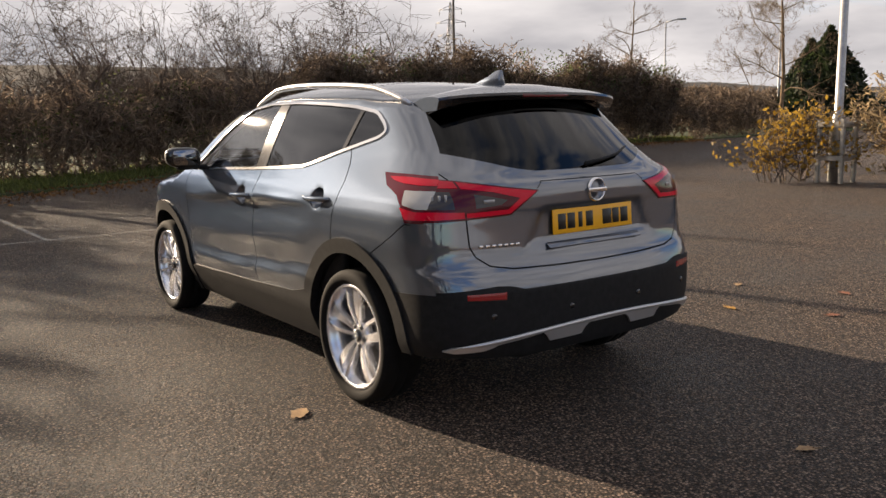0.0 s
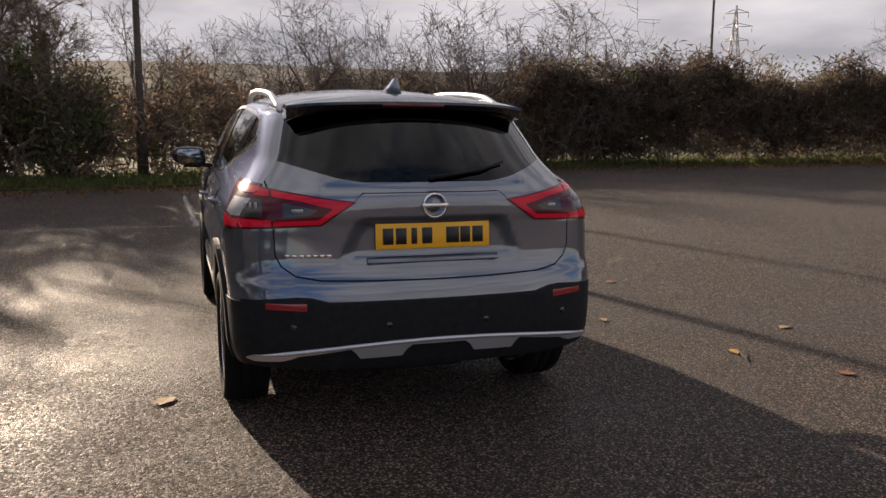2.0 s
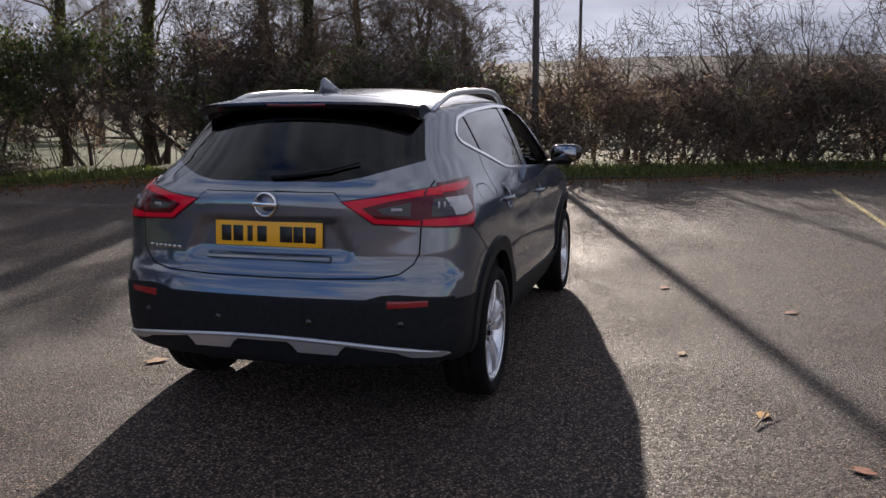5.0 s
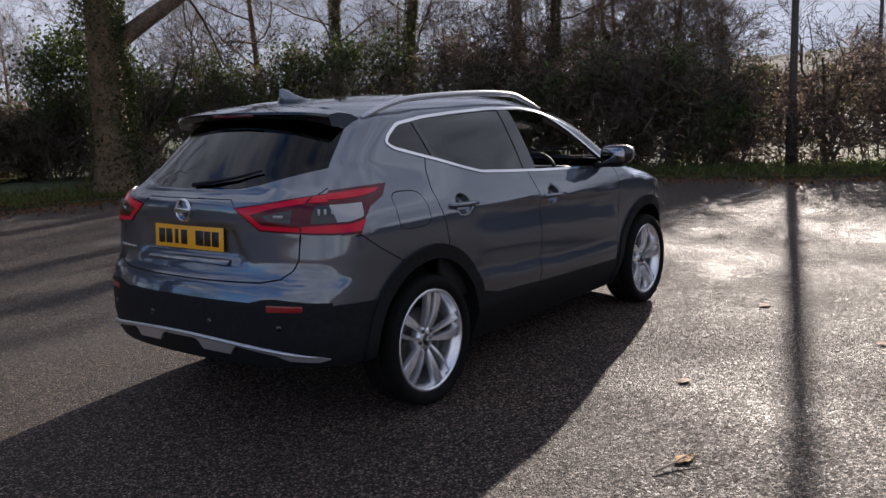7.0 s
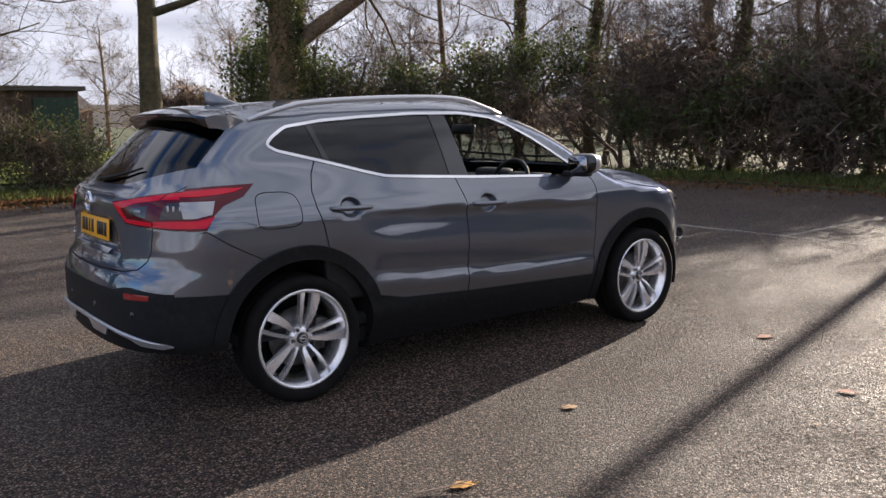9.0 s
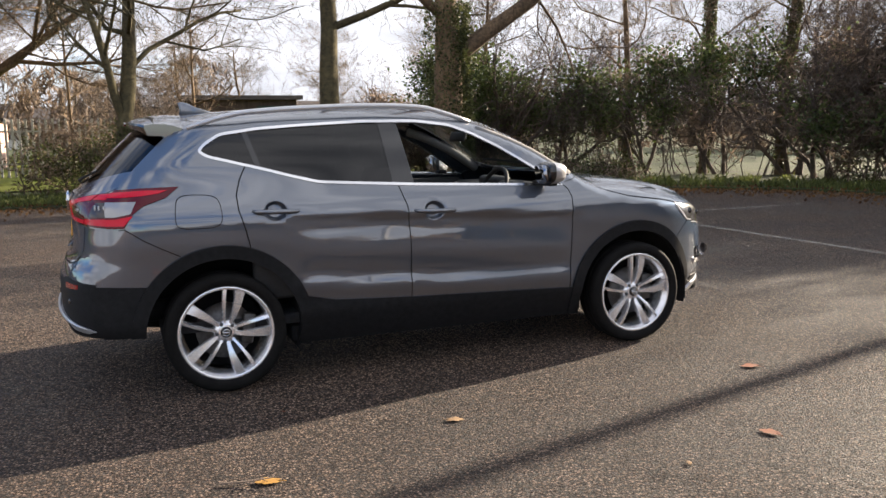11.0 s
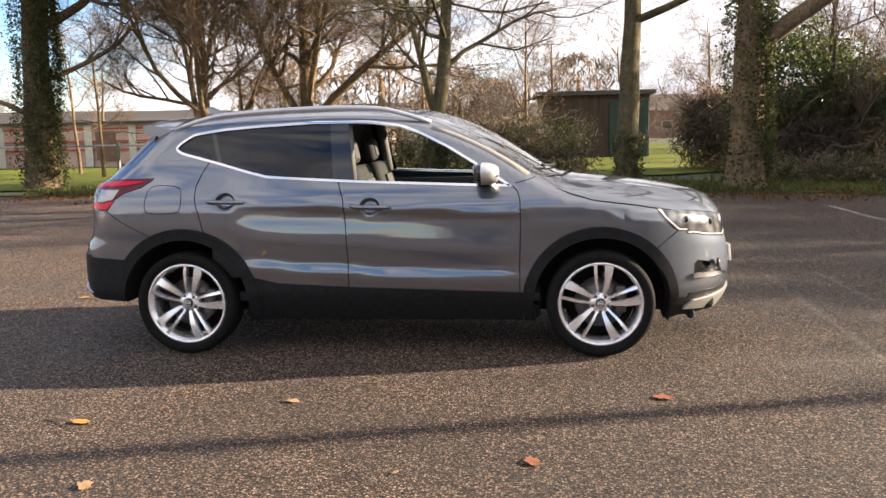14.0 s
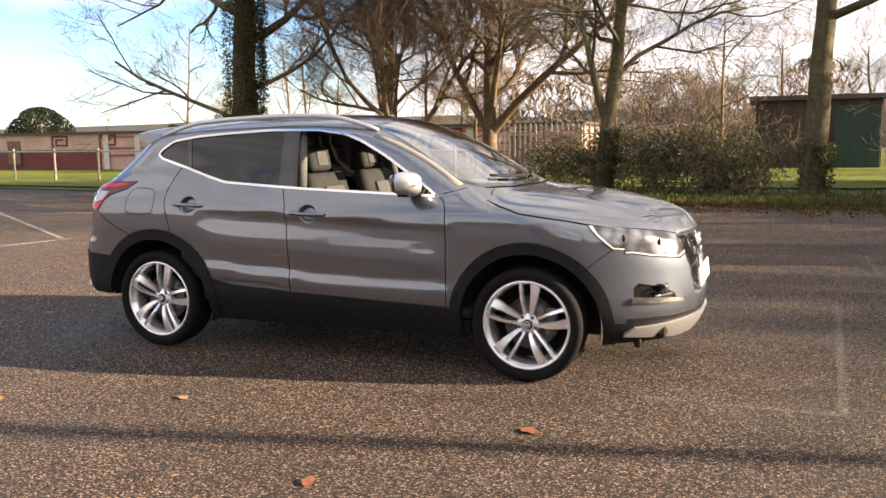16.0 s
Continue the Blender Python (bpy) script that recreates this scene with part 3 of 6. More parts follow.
cups = [(door, [(hx + .058 * k * math.cos(a * math.pi / 20), hz + .048 * k * math.sin(a * math.pi / 20)) for a in range(40)])
        for (hx, hz), door in zip(HANDLES, ("rear_door", "front_door")) for k in (.4, .62, .74, .82, .89, .96, 1.03, 1.10, 1.18)]
side_regions = cups + [
    ("~none", [(-2.4, .1), (-2.4, .362), (-2.05, .350), (-1.85, .350), (-1.76, .352), (-1.70, .345), (-1.60, .31), (-1.60, .1)]), ("~none", ring(-WHEEL_X, WHEEL_Z, .415)), ("~none", ring(WHEEL_X, WHEEL_Z, .410)),
    ("~arch_r", ring(-WHEEL_X, WHEEL_Z, .487)), ("~arch_f", ring(WHEEL_X, WHEEL_Z, .478)),
    ("~lamp_red", lamp_side_red), ("~lamp_low", lamp_side_low), ("~lamp_clear", lamp_side_clear), ("~lamp", lamp_side),
    ("~day", [(1.655, .904), (1.70, .850), (1.785, .774), (2.2, .73), (2.2, .738), (1.790, .782), (1.708, .857), (1.676, .900)]), ("~head", head_side),
    ("~front_pane", front_pane), ("~front_post", front_post), ("~sail", front_sail), ("~b_post", b_post), ("~rear_pane", rear_pane), ("~c_post", c_post),
    ("~quarter", quarter_pane), ("~chrome", dlo),
    ("flap", flap), ("~sill", sill_poly),
    ("~rear_low", [(-2.4, .640), (-1.9, .632), (-1.60, .612), (-1.45, .55), (-1.45, .1), (-2.4, .1)]), ("rear_bumper", rear_bumper_poly),
    ("~front_low", [(1.55, .36), (1.9, .345), (2.4, .33), (2.4, .1), (1.55, .1)]), ("front_bumper", front_bumper_poly),
    ("bonnet", bonnet_poly), ("front_door", front_door_poly), ("rear_door", rear_door_poly),
    ("fender", fender_poly), ("body", [(-3, 0), (3, 0), (3, 2), (-3, 2)])]
GAP = .0032
side_gaps = [(rear_shut, GAP), (mid_shut, GAP), (fore_shut, GAP), (rear_bumper_shut, GAP * .8), (front_bumper_shut, GAP * .8), (bonnet_shut, GAP * 1.2),
             (fender_shut, GAP * .7), ([(1.655, .904), (1.70, .850), (1.785, .774), (2.0, .752)], GAP * 1.6)]
shell = Shell()
for sign, tag in ((-1, "right"), (1, "left")):
    regs = [r for r in side_regions if not (r[0] == "flap" and tag == "left")]
    gaps = side_gaps + ([(flap + flap[:1], .0022)] if tag == "right" else [])
    cut = cut_panels(side_outline, regs, gaps, .03)
    cut[2][np.array([n == "~none" for n in cut[2]])] = "none"
    shared = {"rear_bumper", "~rear_low", "front_bumper", "~front_low", "bonnet", "gap", "body"}
    shell.take(side_surface(sign), cut, lambda n: n if n in shared else (n, tag), lambda p: np.array([[0, sign, 0]] * len(p)))

# the tail, seen from behind
rear_glass = rounded([(0, 1.133), (-.30, 1.134), (-.40, 1.150), (-.52, 1.185), (-.648, 1.222), (-.640, 1.30), (-.590, 1.41), (-.55, 1.60),
                      (.55, 1.60), (.590, 1.41), (.640, 1.30), (.648, 1.222), (.52, 1.185), (.40, 1.150), (.30, 1.134)], .02, 2)
lamp_rear = [(.340, 1.056), (.49, 1.075), (.60, 1.093), (.70, 1.108), (.80, 1.120), (1.0, 1.122), (1.0, .933), (.80, .937), (.69, .944), (.486, .956), (.445, .985)]
lamp_rear_clear_in = [(.640, 1.050), (.57, 1.038), (.500, 1.022), (.530, 1.002), (.640, .992)]
lamp_rear_clear_out = [(.722, 1.062), (1.0, 1.064), (1.0, .990), (.722, .990)]
lamp_rear_red_in = [(.352, 1.053), (.49, 1.070), (.60, 1.088), (.680, 1.100), (.680, 1.071), (.56, 1.055), (.440, 1.026), (.498, .984), (.680, .976), (.680, .952), (.490, .962), (.452, .988)]
lamp_rear_red_up = [(.688, 1.102), (.80, 1.114), (1.0, 1.113), (1.0, 1.077), (.688, 1.073)]
lamp_rear_red_low = [(.688, .980), (.80, .983), (1.0, .984), (1.0, .941), (.80, .945), (.688, .951)]
lamp_rear_red_in, lamp_rear_red_up, lamp_rear_red_low = (inset(q, .002) for q in (lamp_rear_red_in, lamp_rear_red_up, lamp_rear_red_low))
tail_shut = [(.580, 1.5), (.64, 1.41), (.688, 1.30), (.705, 1.22), (.700, 1.15), (.690, 1.10), (.683, .94), (.678, .83), (.655, .785), (.60, .745), (.50, .728), (.25, .722), (0, .720)]
garnish = [(-.448, .972), (-.345, 1.062), (-.31, 1.092), (.31, 1.092), (.345, 1.062), (.448, .972)]
gate = tail_shut + flipped(tail_shut)[::-1]
skid_top = lambda y: .468 - .052 * (y / .72) ** 2
skid = [(y, skid_top(y)) for y in np.linspace(-.775, .775, 31)]
skid_low = [(.800, .396), (.765, .386), (.66, .392), (.62, .404), (.60, .414), (.385, .440), (.365, .425), (.345, .398), (.165, .402), (.145, .430), (.12, .448),
            (-.12, .448), (-.145, .430), (-.165, .402), (-.345, .398), (-.365, .425), (-.385, .440), (-.60, .414), (-.62, .404), (-.66, .392), (-.765, .386), (-.800, .396)]
reflect = [(.562, .606), (.562, .636), (.725, .636), (.725, .612)]
low_edge = [(-1, .636), (-.78, .648), (-.60, .664), (-.54, .660), (-.47, .642), (.47, .642), (.54, .660), (.60, .664), (.78, .648), (1, .636)]
rear_regions = []
for s, tag in ((1, "left"), (-1, "right")):
    f = (lambda q: q) if s > 0 else flipped
    rear_regions += [("~red_in_" + tag, f(lamp_rear_red_in)), ("~red_out_" + tag, f(lamp_rear_red_up)), ("~red_out_" + tag, f(lamp_rear_red_low)),
                     ("~clear_in_" + tag, f(lamp_rear_clear_in)), ("~clear_out_" + tag, f(lamp_rear_clear_out)),
                     ("~lamp_in_" + tag, f([(.340, 1.056), (.49, 1.075), (.60, 1.093), (.684, 1.106), (.684, .9445), (.486, .956), (.445, .985)])),
                     ("~lamp_out_" + tag, f(lamp_rear)), ("~reflector_" + tag, f(reflect))]
rear_regions += [("~bare", [(-1, .1), (-1, .362), (-.70, .355), (-.5, .345), (.5, .345), (.70, .355), (1, .362), (1, .1)]), ("~glass", rear_glass), ("~skid", skid + skid_low), ("tailgate", gate),
                 ("~rear_low", low_edge + [(1, .1), (-1, .1)]),
                 ("rear_bumper", [(-1, .1), (1, .1), (1, .930), (.70, .930), (.60, .71), (-.60, .71), (-.70, .930), (-1, .930)]),
                 ("body", [(-2, 0), (2, 0), (2, 2), (-2, 2)])]
gate_gap = [p for p in tail_shut]
rear_gaps = [(gate_gap, GAP), (flipped(gate_gap), GAP), (garnish[3:][:2] + [(.345, 1.062)], .0016), ([(-.345, 1.062), (-.31, 1.092), (.31, 1.092), (.345, 1.062)], .0018)]
cut = cut_panels(rear_outline, rear_regions, rear_gaps, .025)
cut[2][np.array([n == "~bare" for n in cut[2]])] = "none"


def name_rear(n):
    for k in ("red_in", "red_out", "clear_in", "clear_out", "lamp_in", "lamp_out", "reflector"):
        if n.startswith("~" + k):
            tag = n.rsplit("_", 1)[1]
            return {"red_out": ("~lamp_red", tag), "lamp_out": ("~lamp", tag)}.get(k, (k, tag))
    return n


shell.take(rear_surface, cut, name_rear, lambda p: np.array([[-1, 0, 0.2]] * len(p)))

# the nose, seen from ahead
head_front = [(1.0, .89), (.69, .884), (.47, .848), (.374, .814), (.330, .740), (.45, .702), (.615, .724), (.70, .748), (1.0, .745)]
grille = [(0, .815), (-.20, .813), (-.345, .80), (-.315, .735), (-.235, .53), (-.20, .50), (.20, .50), (.235, .53), (.315, .735), (.345, .80), (.20, .813)]
v_bar = [(-.365, .80), (-.345, .80), (-.238, .545), (-.205, .515), (.205, .515), (.238, .545), (.345, .80), (.365, .80), (.27, .515), (.22, .480), (-.22, .480), (-.27, .515)]
fog = [(.455, .455), (.480, .512), (.60, .566), (.690, .592), (.715, .570), (.725, .440), (.70, .415)]
fog_bar = [(.440, .452), (.450, .474), (.58, .492), (.690, .500), (.722, .496), (.720, .470), (.60, .460)]
front_regions = []
for s, tag in ((1, "left"), (-1, "right")):
    f = (lambda q: q) if s > 0 else flipped
    front_regions += [("~day_" + tag, f([(1.0, .762), (.70, .757), (.615, .735), (.46, .715), (.366, .748), (.358, .744), (.455, .708), (.62, .727), (.70, .749), (1.0, .752)])), ("~headfront_" + tag, f(head_front)), ("~fogbar_" + tag, f(fog_bar)), ("~foghole_" + tag, f([(.490, .468), (.505, .508), (.60, .552), (.685, .578), (.703, .558), (.706, .478), (.58, .482)])), ("~fog_" + tag, f(fog))]
front_regions += [("~v_bar", v_bar), ("~grille", grille), ("~front_skid", [(-.68, .275), (-.66, .325), (-.3, .35), (.3, .35), (.66, .325), (.68, .275), (.4, .240), (-.4, .240)]),
                  ("~front_low", [(-2, .1), (2, .1), (2, .36), (.60, .375), (-.60, .375), (-2, .36)]),
                  ("bonnet", [(-2, .882), (-.69, .890), (-.47, .857), (-.36, .825), (.36, .825), (.47, .857), (.69, .890), (2, .882), (2, 1.2), (-2, 1.2)]),
                  ("front_bumper", [(-2, 0), (2, 0), (2, 2), (-2, 2)])]
cut = cut_panels(front_outline, front_regions, [([(-.69, .887), (-.47, .853), (-.36, .822), (.36, .822), (.47, .853), (.69, .887)], .003),
                   ([(.330, .740), (.45, .702), (.615, .724), (.70, .748), (.86, .747)], .005), ([(-.330, .740), (-.45, .702), (-.615, .724), (-.70, .748), (-.86, .747)], .005)], .03)
shell.take(front_surface, cut, lambda n: ("~head", n.rsplit("_", 1)[1]) if n.startswith("~headfront") else (tuple(n[1:].rsplit("_", 1)) if n.startswith(("~fog", "~day")) else n),
           lambda p: np.array([[1, 0, .2]] * len(p)))

# roof, windscreen and bonnet, seen from above
screen = rounded([(.27, 0), (.235, .40), (.215, .50), (.30, .535), (.55, .625), (.741, .692), (.86, .695), (.955, .625), (1.06, .36), (1.12, 0),
                  (1.06, -.36), (.955, -.625), (.86, -.695), (.741, -.692), (.55, -.625), (.30, -.535), (.215, -.50), (.235, -.40)], .03, 3)
cowl = [(1.00, .63), (1.02, .60), (1.12, .37), (1.185, 0), (1.12, -.37), (1.02, -.60), (1.00, -.63), (.84, -.715), (.7, 0), (.84, .715)]
bonnet_top = [(1.04, .60), (1.05, .66), (1.05, 1.0), (2.5, 1.0), (2.5, -1.0), (1.05, -1.0), (1.05, -.66), (1.04, -.60), (1.13, -.37), (1.192, 0), (1.13, .37)]
sunroof = rounded([(.14, -.40), (.16, 0), (.14, .40), (-.86, .43), (-.88, 0), (-.86, -.43)], .04, 3)
top_regions = [("~screen", screen), ("~seal", inset(screen, -.034)), ("~sunroof", sunroof), ("~cowl", cowl), ("bonnet", bonnet_top), ("body", [(-3, -2), (3, -2), (3, 2), (-3, 2)])]
top_gaps = [([(1.05, .68), (1.035, .61), (1.04, .585)], .003), ([(1.05, -.68), (1.035, -.61), (1.04, -.585)], .003)]
cut = cut_panels(top_outline, top_regions, top_gaps, .03)
shell.take(top_surface, cut, lambda n: n, lambda p: np.array([[0, 0, 1]] * len(p)))

shell.build("body", "body_shell", PAINT, car)
shell.build("gap", "panel_gap", SEAM, car, -.009, 0)["kind"] = "stuff"
bonnet = shell.build("bonnet", "bonnet", PAINT, car)
rear_bumper = shell.build("rear_bumper", "rear_bumper", PAINT, car)
front_bumper = shell.build("front_bumper", "front_bumper", PAINT, car)
lower_rear = shell.build("~rear_low", "lower_rear_bumper", CLADDING, car, .004, .02, "black textured plastic bumper bottom")
shell.build("~front_low", "lower_front_bumper", CLADDING, car, .004, .02, "black plastic front valance")
shell.build("~skid", "rear_skid_trim", SILVER, lower_rear, .016, .02, "satin silver skid trim")
shell.build("~front_skid", "front_skid_trim", SILVER, front_bumper, .020, .03, "satin silver front skid trim")
tailgate = shell.build("tailgate", "tailgate", PAINT, car)
shell.build("~glass", "rear_window", REAR_TINT, tailgate, -.002, 0, "dark tinted rear window")
shell.build("~screen", "windscreen", SCREEN, car, -.002, 0, "clear windscreen")
shell.build("~seal", "windscreen_seal", GLOSS_BLACK, car, 0, .006, "black windscreen edge")
shell.build("~sunroof", "glass_roof", ROOF_GLASS, car, .001, .01, "dark panoramic glass roof")
shell.build("~cowl", "windscreen_cowl", CLADDING, car, -.012, 0)
shell.build("~grille", "grille", GLOSS_BLACK, front_bumper, -.004, 0)
shell.build("~v_bar", "grille_surround", CHROME, front_bumper, .012, .02, "chrome grille surround")
for tag in ("left", "right"):
    shell.build(("~arch_r", tag), "wheel_arch_trim", CLADDING, car, .014, .045)
    shell.build(("~arch_f", tag), "wheel_arch_trim", CLADDING, car, .014, .045)
    shell.build(("~sill", tag), "sill_trim", CLADDING, car, .008, .03)
    shell.build(("fender", tag), "front_wing", PAINT, car)
    fd = shell.build(("front_door", tag), "front_door", PAINT, car)
    rd = shell.build(("rear_door", tag), "rear_door", PAINT, car)
    if tag == "right":
        shell.build(("flap", tag), "fuel_flap", PAINT, car)
    shell.build(("~chrome", tag), "window_surround", CHROME, car, .005, .012, "bright chrome window surround")
    if tag == "left":
        shell.build(("~front_pane", tag), "window_pane", CLEAR, fd, -.004, 0, "clear front side window")
    else:
        shell.bits.pop(("~front_pane", tag))         # this window is wound down
        fd["label"] = "grey front door with its window wound down"
    shell.build(("~front_post", tag), "window_channel", GLOSS_BLACK, fd, -.002, .01)
    shell.build(("~sail", tag), "mirror_sail", GLOSS_BLACK, fd, -.001, .01)
    shell.build(("~b_post", tag), "door_pillar", GLOSS_BLACK, rd, 0, .01, "gloss black door pillar")
    shell.build(("~rear_pane", tag), "window_pane", TINTED, rd, -.004, 0, "dark tinted rear side window")
    shell.build(("~c_post", tag), "quarter_bar", GLOSS_BLACK, rd, 0, .01)
    shell.build(("~quarter", tag), "quarter_window", TINTED, car, -.004, 0, "dark tinted quarter window")
    tl = shell.build(("~lamp", tag), "tail_lamp", SMOKED, car, .004, .02, "red and smoked tail lamp")
    for _n, t_, z_ in shell.bits.pop(("~lamp_low", tag), []):
        shell.add(("~lamp_red", tag), _n, t_, z_)
    shell.build(("~lamp_red", tag), "red_lens", RED_LENS, tl, .006, .008, "glossy red light strip")
    shell.build(("~lamp_clear", tag), "side_lens", SIDE_LENS, tl, .004, 0, "clear lens, toned bright as lit on the side")
    shell.build(("clear_out", tag), "clear_lens", CLEAR_LENS, tl, .004, 0, "clear lens over a dark reflector")
    shell.build(("lamp_in", tag), "tailgate_lamp", SMOKED, tailgate, .004, .02, "smoked arrow-shaped tailgate lamp")
    shell.build(("red_in", tag), "red_light_strip", RED_LENS, tailgate, .006, .008, "glossy red light strip")
    shell.build(("clear_in", tag), "tailgate_lamp_lens", CLEAR_LENS, tailgate, .004, 0, "grey clear lens inside the red lamp")
    shell.build(("reflector", tag), "reflector", RED_REFLECTOR, lower_rear, .006, .01, "red bumper reflector")
    shell.build(("~head", tag), "headlamp", HEAD_LENS, car, .003, .02, "clear headlamp")
    shell.build(("day", tag), "day_running_light", DAY_STRIP, front_bumper, .004, .01, "white day running light strip")
    shell.build(("~day", tag), "day_running_light", DAY_STRIP, front_bumper, .004, .01, "white day running light strip")
    shell.build(("foghole", tag), "fog_lamp_recess", GLOSS_BLACK, front_bumper, -.012, 0)
    shell.build(("fog", tag), "fog_lamp_bezel", PAINT, front_bumper, .001, .010, "grey fog lamp bezel")
    shell.build(("fogbar", tag), "fog_lamp_trim", CHROME, front_bumper, .014, .03, "chrome fog lamp trim")


# ---- wheels ----
def build_wheel():
    rim = bmesh.new()
    lathe(rim, [(.243, .087), (.247, .092), (.257, .092), (.262, .086), (.263, .070), (.240, .056), (.232, .030), (.226, -.10), (.25, -.115)], 72)
    wheel = part("wheel", rim, ALLOY, None, "five twin-spoke machined alloy wheel with a low black tyre")
    bm = bmesh.new()
    lathe(bm, [(.258, .080), (.266, .096), (.282, .106), (.304, .106), (.317, .099), (.326, .086), (.3295, .06), (.330, .032), (.325, .029), (.325, .022),
               (.330, .019), (.331, -.019), (.325, -.022), (.325, -.029), (.330, -.032), (.328, -.075), (.316, -.104), (.285, -.112), (.250, -.10)], 96)
    part("tyre", bm, RUBBER, wheel, "black rubber tyre")
    bm = bmesh.new()
    lathe(bm, [(.0, .000), (.155, .000), (.155, -.02), (.0, -.02)], 48)
    part("brake_disc", bm, STEEL, wheel, "dull steel brake disc")
    bm = bmesh.new()
    box(bm, (.07, .06, .17), pose(-.125, -.008, .02), .012)
    part("brake_caliper", bm, STEEL, wheel)
    # near-black disc added inside the rim, closing it behind the spokes
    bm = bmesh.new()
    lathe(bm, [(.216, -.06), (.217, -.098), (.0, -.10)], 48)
    part("wheel_back_disc", bm, SEAM, wheel)

    def spoke():
        bm = bmesh.new()
        # two blades that part from the hub to the lip: one broad with a bright face, one narrow
        for a0, a1, w0, w1, tw in ((-19.0, -11.0, .0085, .0300, 1), (15.0, 8.5, .0070, .0115, -1)):
            rows = []
            for i in range(11):
                t = i / 10
                r = .048 + t * .196
                a = radians(a0 + (a1 - a0) * t)
                w = w0 + (w1 - w0) * t ** .8
                y = .052 + .026 * t + .012 * math.sin(math.pi * t)
                c = Vector((r * math.sin(a), y, r * math.cos(a)))
                s = Vector((math.cos(a), 0, -math.sin(a)))
                rows.append([bm.verts.new(c + s * w * 1.05 + Vector((0, -.034, 0))), bm.verts.new(c + s * w + Vector((0, -.010, 0))), bm.verts.new(c + s * w * .86),
                             bm.verts.new(c - s * w * .86 + Vector((0, -.006 * tw * t, 0))), bm.verts.new(c - s * w + Vector((0, -.012, 0))), bm.verts.new(c - s * w * 1.05 + Vector((0, -.034, 0)))])
            for p, q in zip(rows, rows[1:]):
                for k in range(5):
                    bm.faces.new((p[k], p[k + 1], q[k + 1], q[k]))
                bm.faces.new((p[5], p[0], q[0], q[5]))
            bm.faces.new(rows[0][::-1])
            bm.faces.new(rows[-1])
        bmesh.ops.recalc_face_normals(bm, faces=bm.faces[:])
        return bm
    first = part("spoke", spoke(), ALLOY, wheel, "", False)
    for k in range(1, 5):
        o = first.copy()
        scene.collection.objects.link(o)
        o.parent = wheel
        o.matrix_basis = pose(0, 0, 0, 0, 72 * k, 0)
    bm = bmesh.new()
    lathe(bm, [(.0, .056), (.040, .056), (.060, .050), (.068, .036), (.070, .0)], 40)
    part("hub", bm, ALLOY, wheel)
    bm = bmesh.new()
    lathe(bm, [(.0, .070), (.022, .070), (.029, .066), (.031, .058)], 32)
    part("centre_cap", bm, GLOSS_BLACK, wheel, "black centre cap with a silver ring")
    bm = bmesh.new()
    lathe(bm, [(.016, .0705), (.016, .0725), (.020, .0725), (.020, .0705)], 32)
    box(bm, (.044, .002, .007), pose(0, .0715, 0))
    part("cap_emblem", bm, CHROME, wheel)
    bm = bmesh.new()
    lathe(bm, [(.0, .058), (.008, .058), (.0115, .053), (.0115, .03)], 10)
    nut = part("wheel_nut", bm, ALLOY_DARK, wheel)
    for k in range(5):
        o = nut if k == 0 else nut.copy()
        if k:
            scene.collection.objects.link(o)
            o.parent = wheel
        o.matrix_basis = Matrix.Translation((.050 * math.sin(radians(36 + 72 * k)), .002, .050 * math.cos(radians(36 + 72 * k))))
    return wheel


wheel = build_wheel()
for i, (sx, sy, spin) in enumerate(((-1, -1, -9), (1, -1, -1), (-1, 1, 5), (1, 1, 28))):
    m = Matrix.Translation((sx * WHEEL_X, sy * WHEEL_Y, WHEEL_Z)) @ pose(0, 0, 0, 0, 0, 180 if sy < 0 else 0) @ pose(0, 0, 0, 0, spin, 0)
    w = wheel if i == 0 else copy_thing(wheel, m)
    w.matrix_basis = m
    w.parent = car
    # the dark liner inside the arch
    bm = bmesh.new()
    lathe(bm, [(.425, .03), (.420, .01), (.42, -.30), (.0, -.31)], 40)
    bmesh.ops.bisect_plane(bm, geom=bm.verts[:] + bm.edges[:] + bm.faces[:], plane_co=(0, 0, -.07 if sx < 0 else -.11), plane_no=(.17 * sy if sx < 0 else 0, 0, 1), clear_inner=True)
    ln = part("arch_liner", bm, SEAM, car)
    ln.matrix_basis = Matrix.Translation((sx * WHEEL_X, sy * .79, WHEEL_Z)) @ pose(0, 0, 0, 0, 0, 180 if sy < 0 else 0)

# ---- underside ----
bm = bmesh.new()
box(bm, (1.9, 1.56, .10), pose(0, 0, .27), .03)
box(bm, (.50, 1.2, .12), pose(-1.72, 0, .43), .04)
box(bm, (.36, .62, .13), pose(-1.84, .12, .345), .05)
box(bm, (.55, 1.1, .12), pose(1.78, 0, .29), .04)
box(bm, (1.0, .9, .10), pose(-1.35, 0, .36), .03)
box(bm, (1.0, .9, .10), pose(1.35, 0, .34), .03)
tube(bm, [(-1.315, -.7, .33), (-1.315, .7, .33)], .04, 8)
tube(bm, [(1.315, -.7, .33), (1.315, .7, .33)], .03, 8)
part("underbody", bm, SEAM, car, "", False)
bm = bmesh.new()
tube(bm, [(-1.7, -.42, .34), (-1.98, -.44, .335), (-2.03, -.44, .325)], .028, 16)
part("exhaust_pipe", bm, STEEL, car, "dull steel exhaust pipe")
bm = bmesh.new()
box(bm, (.04, .16, .055), pose(1.90, -.52, .215), .01)
part("air_deflector", bm, CLADDING, car, "black rubber air deflector")

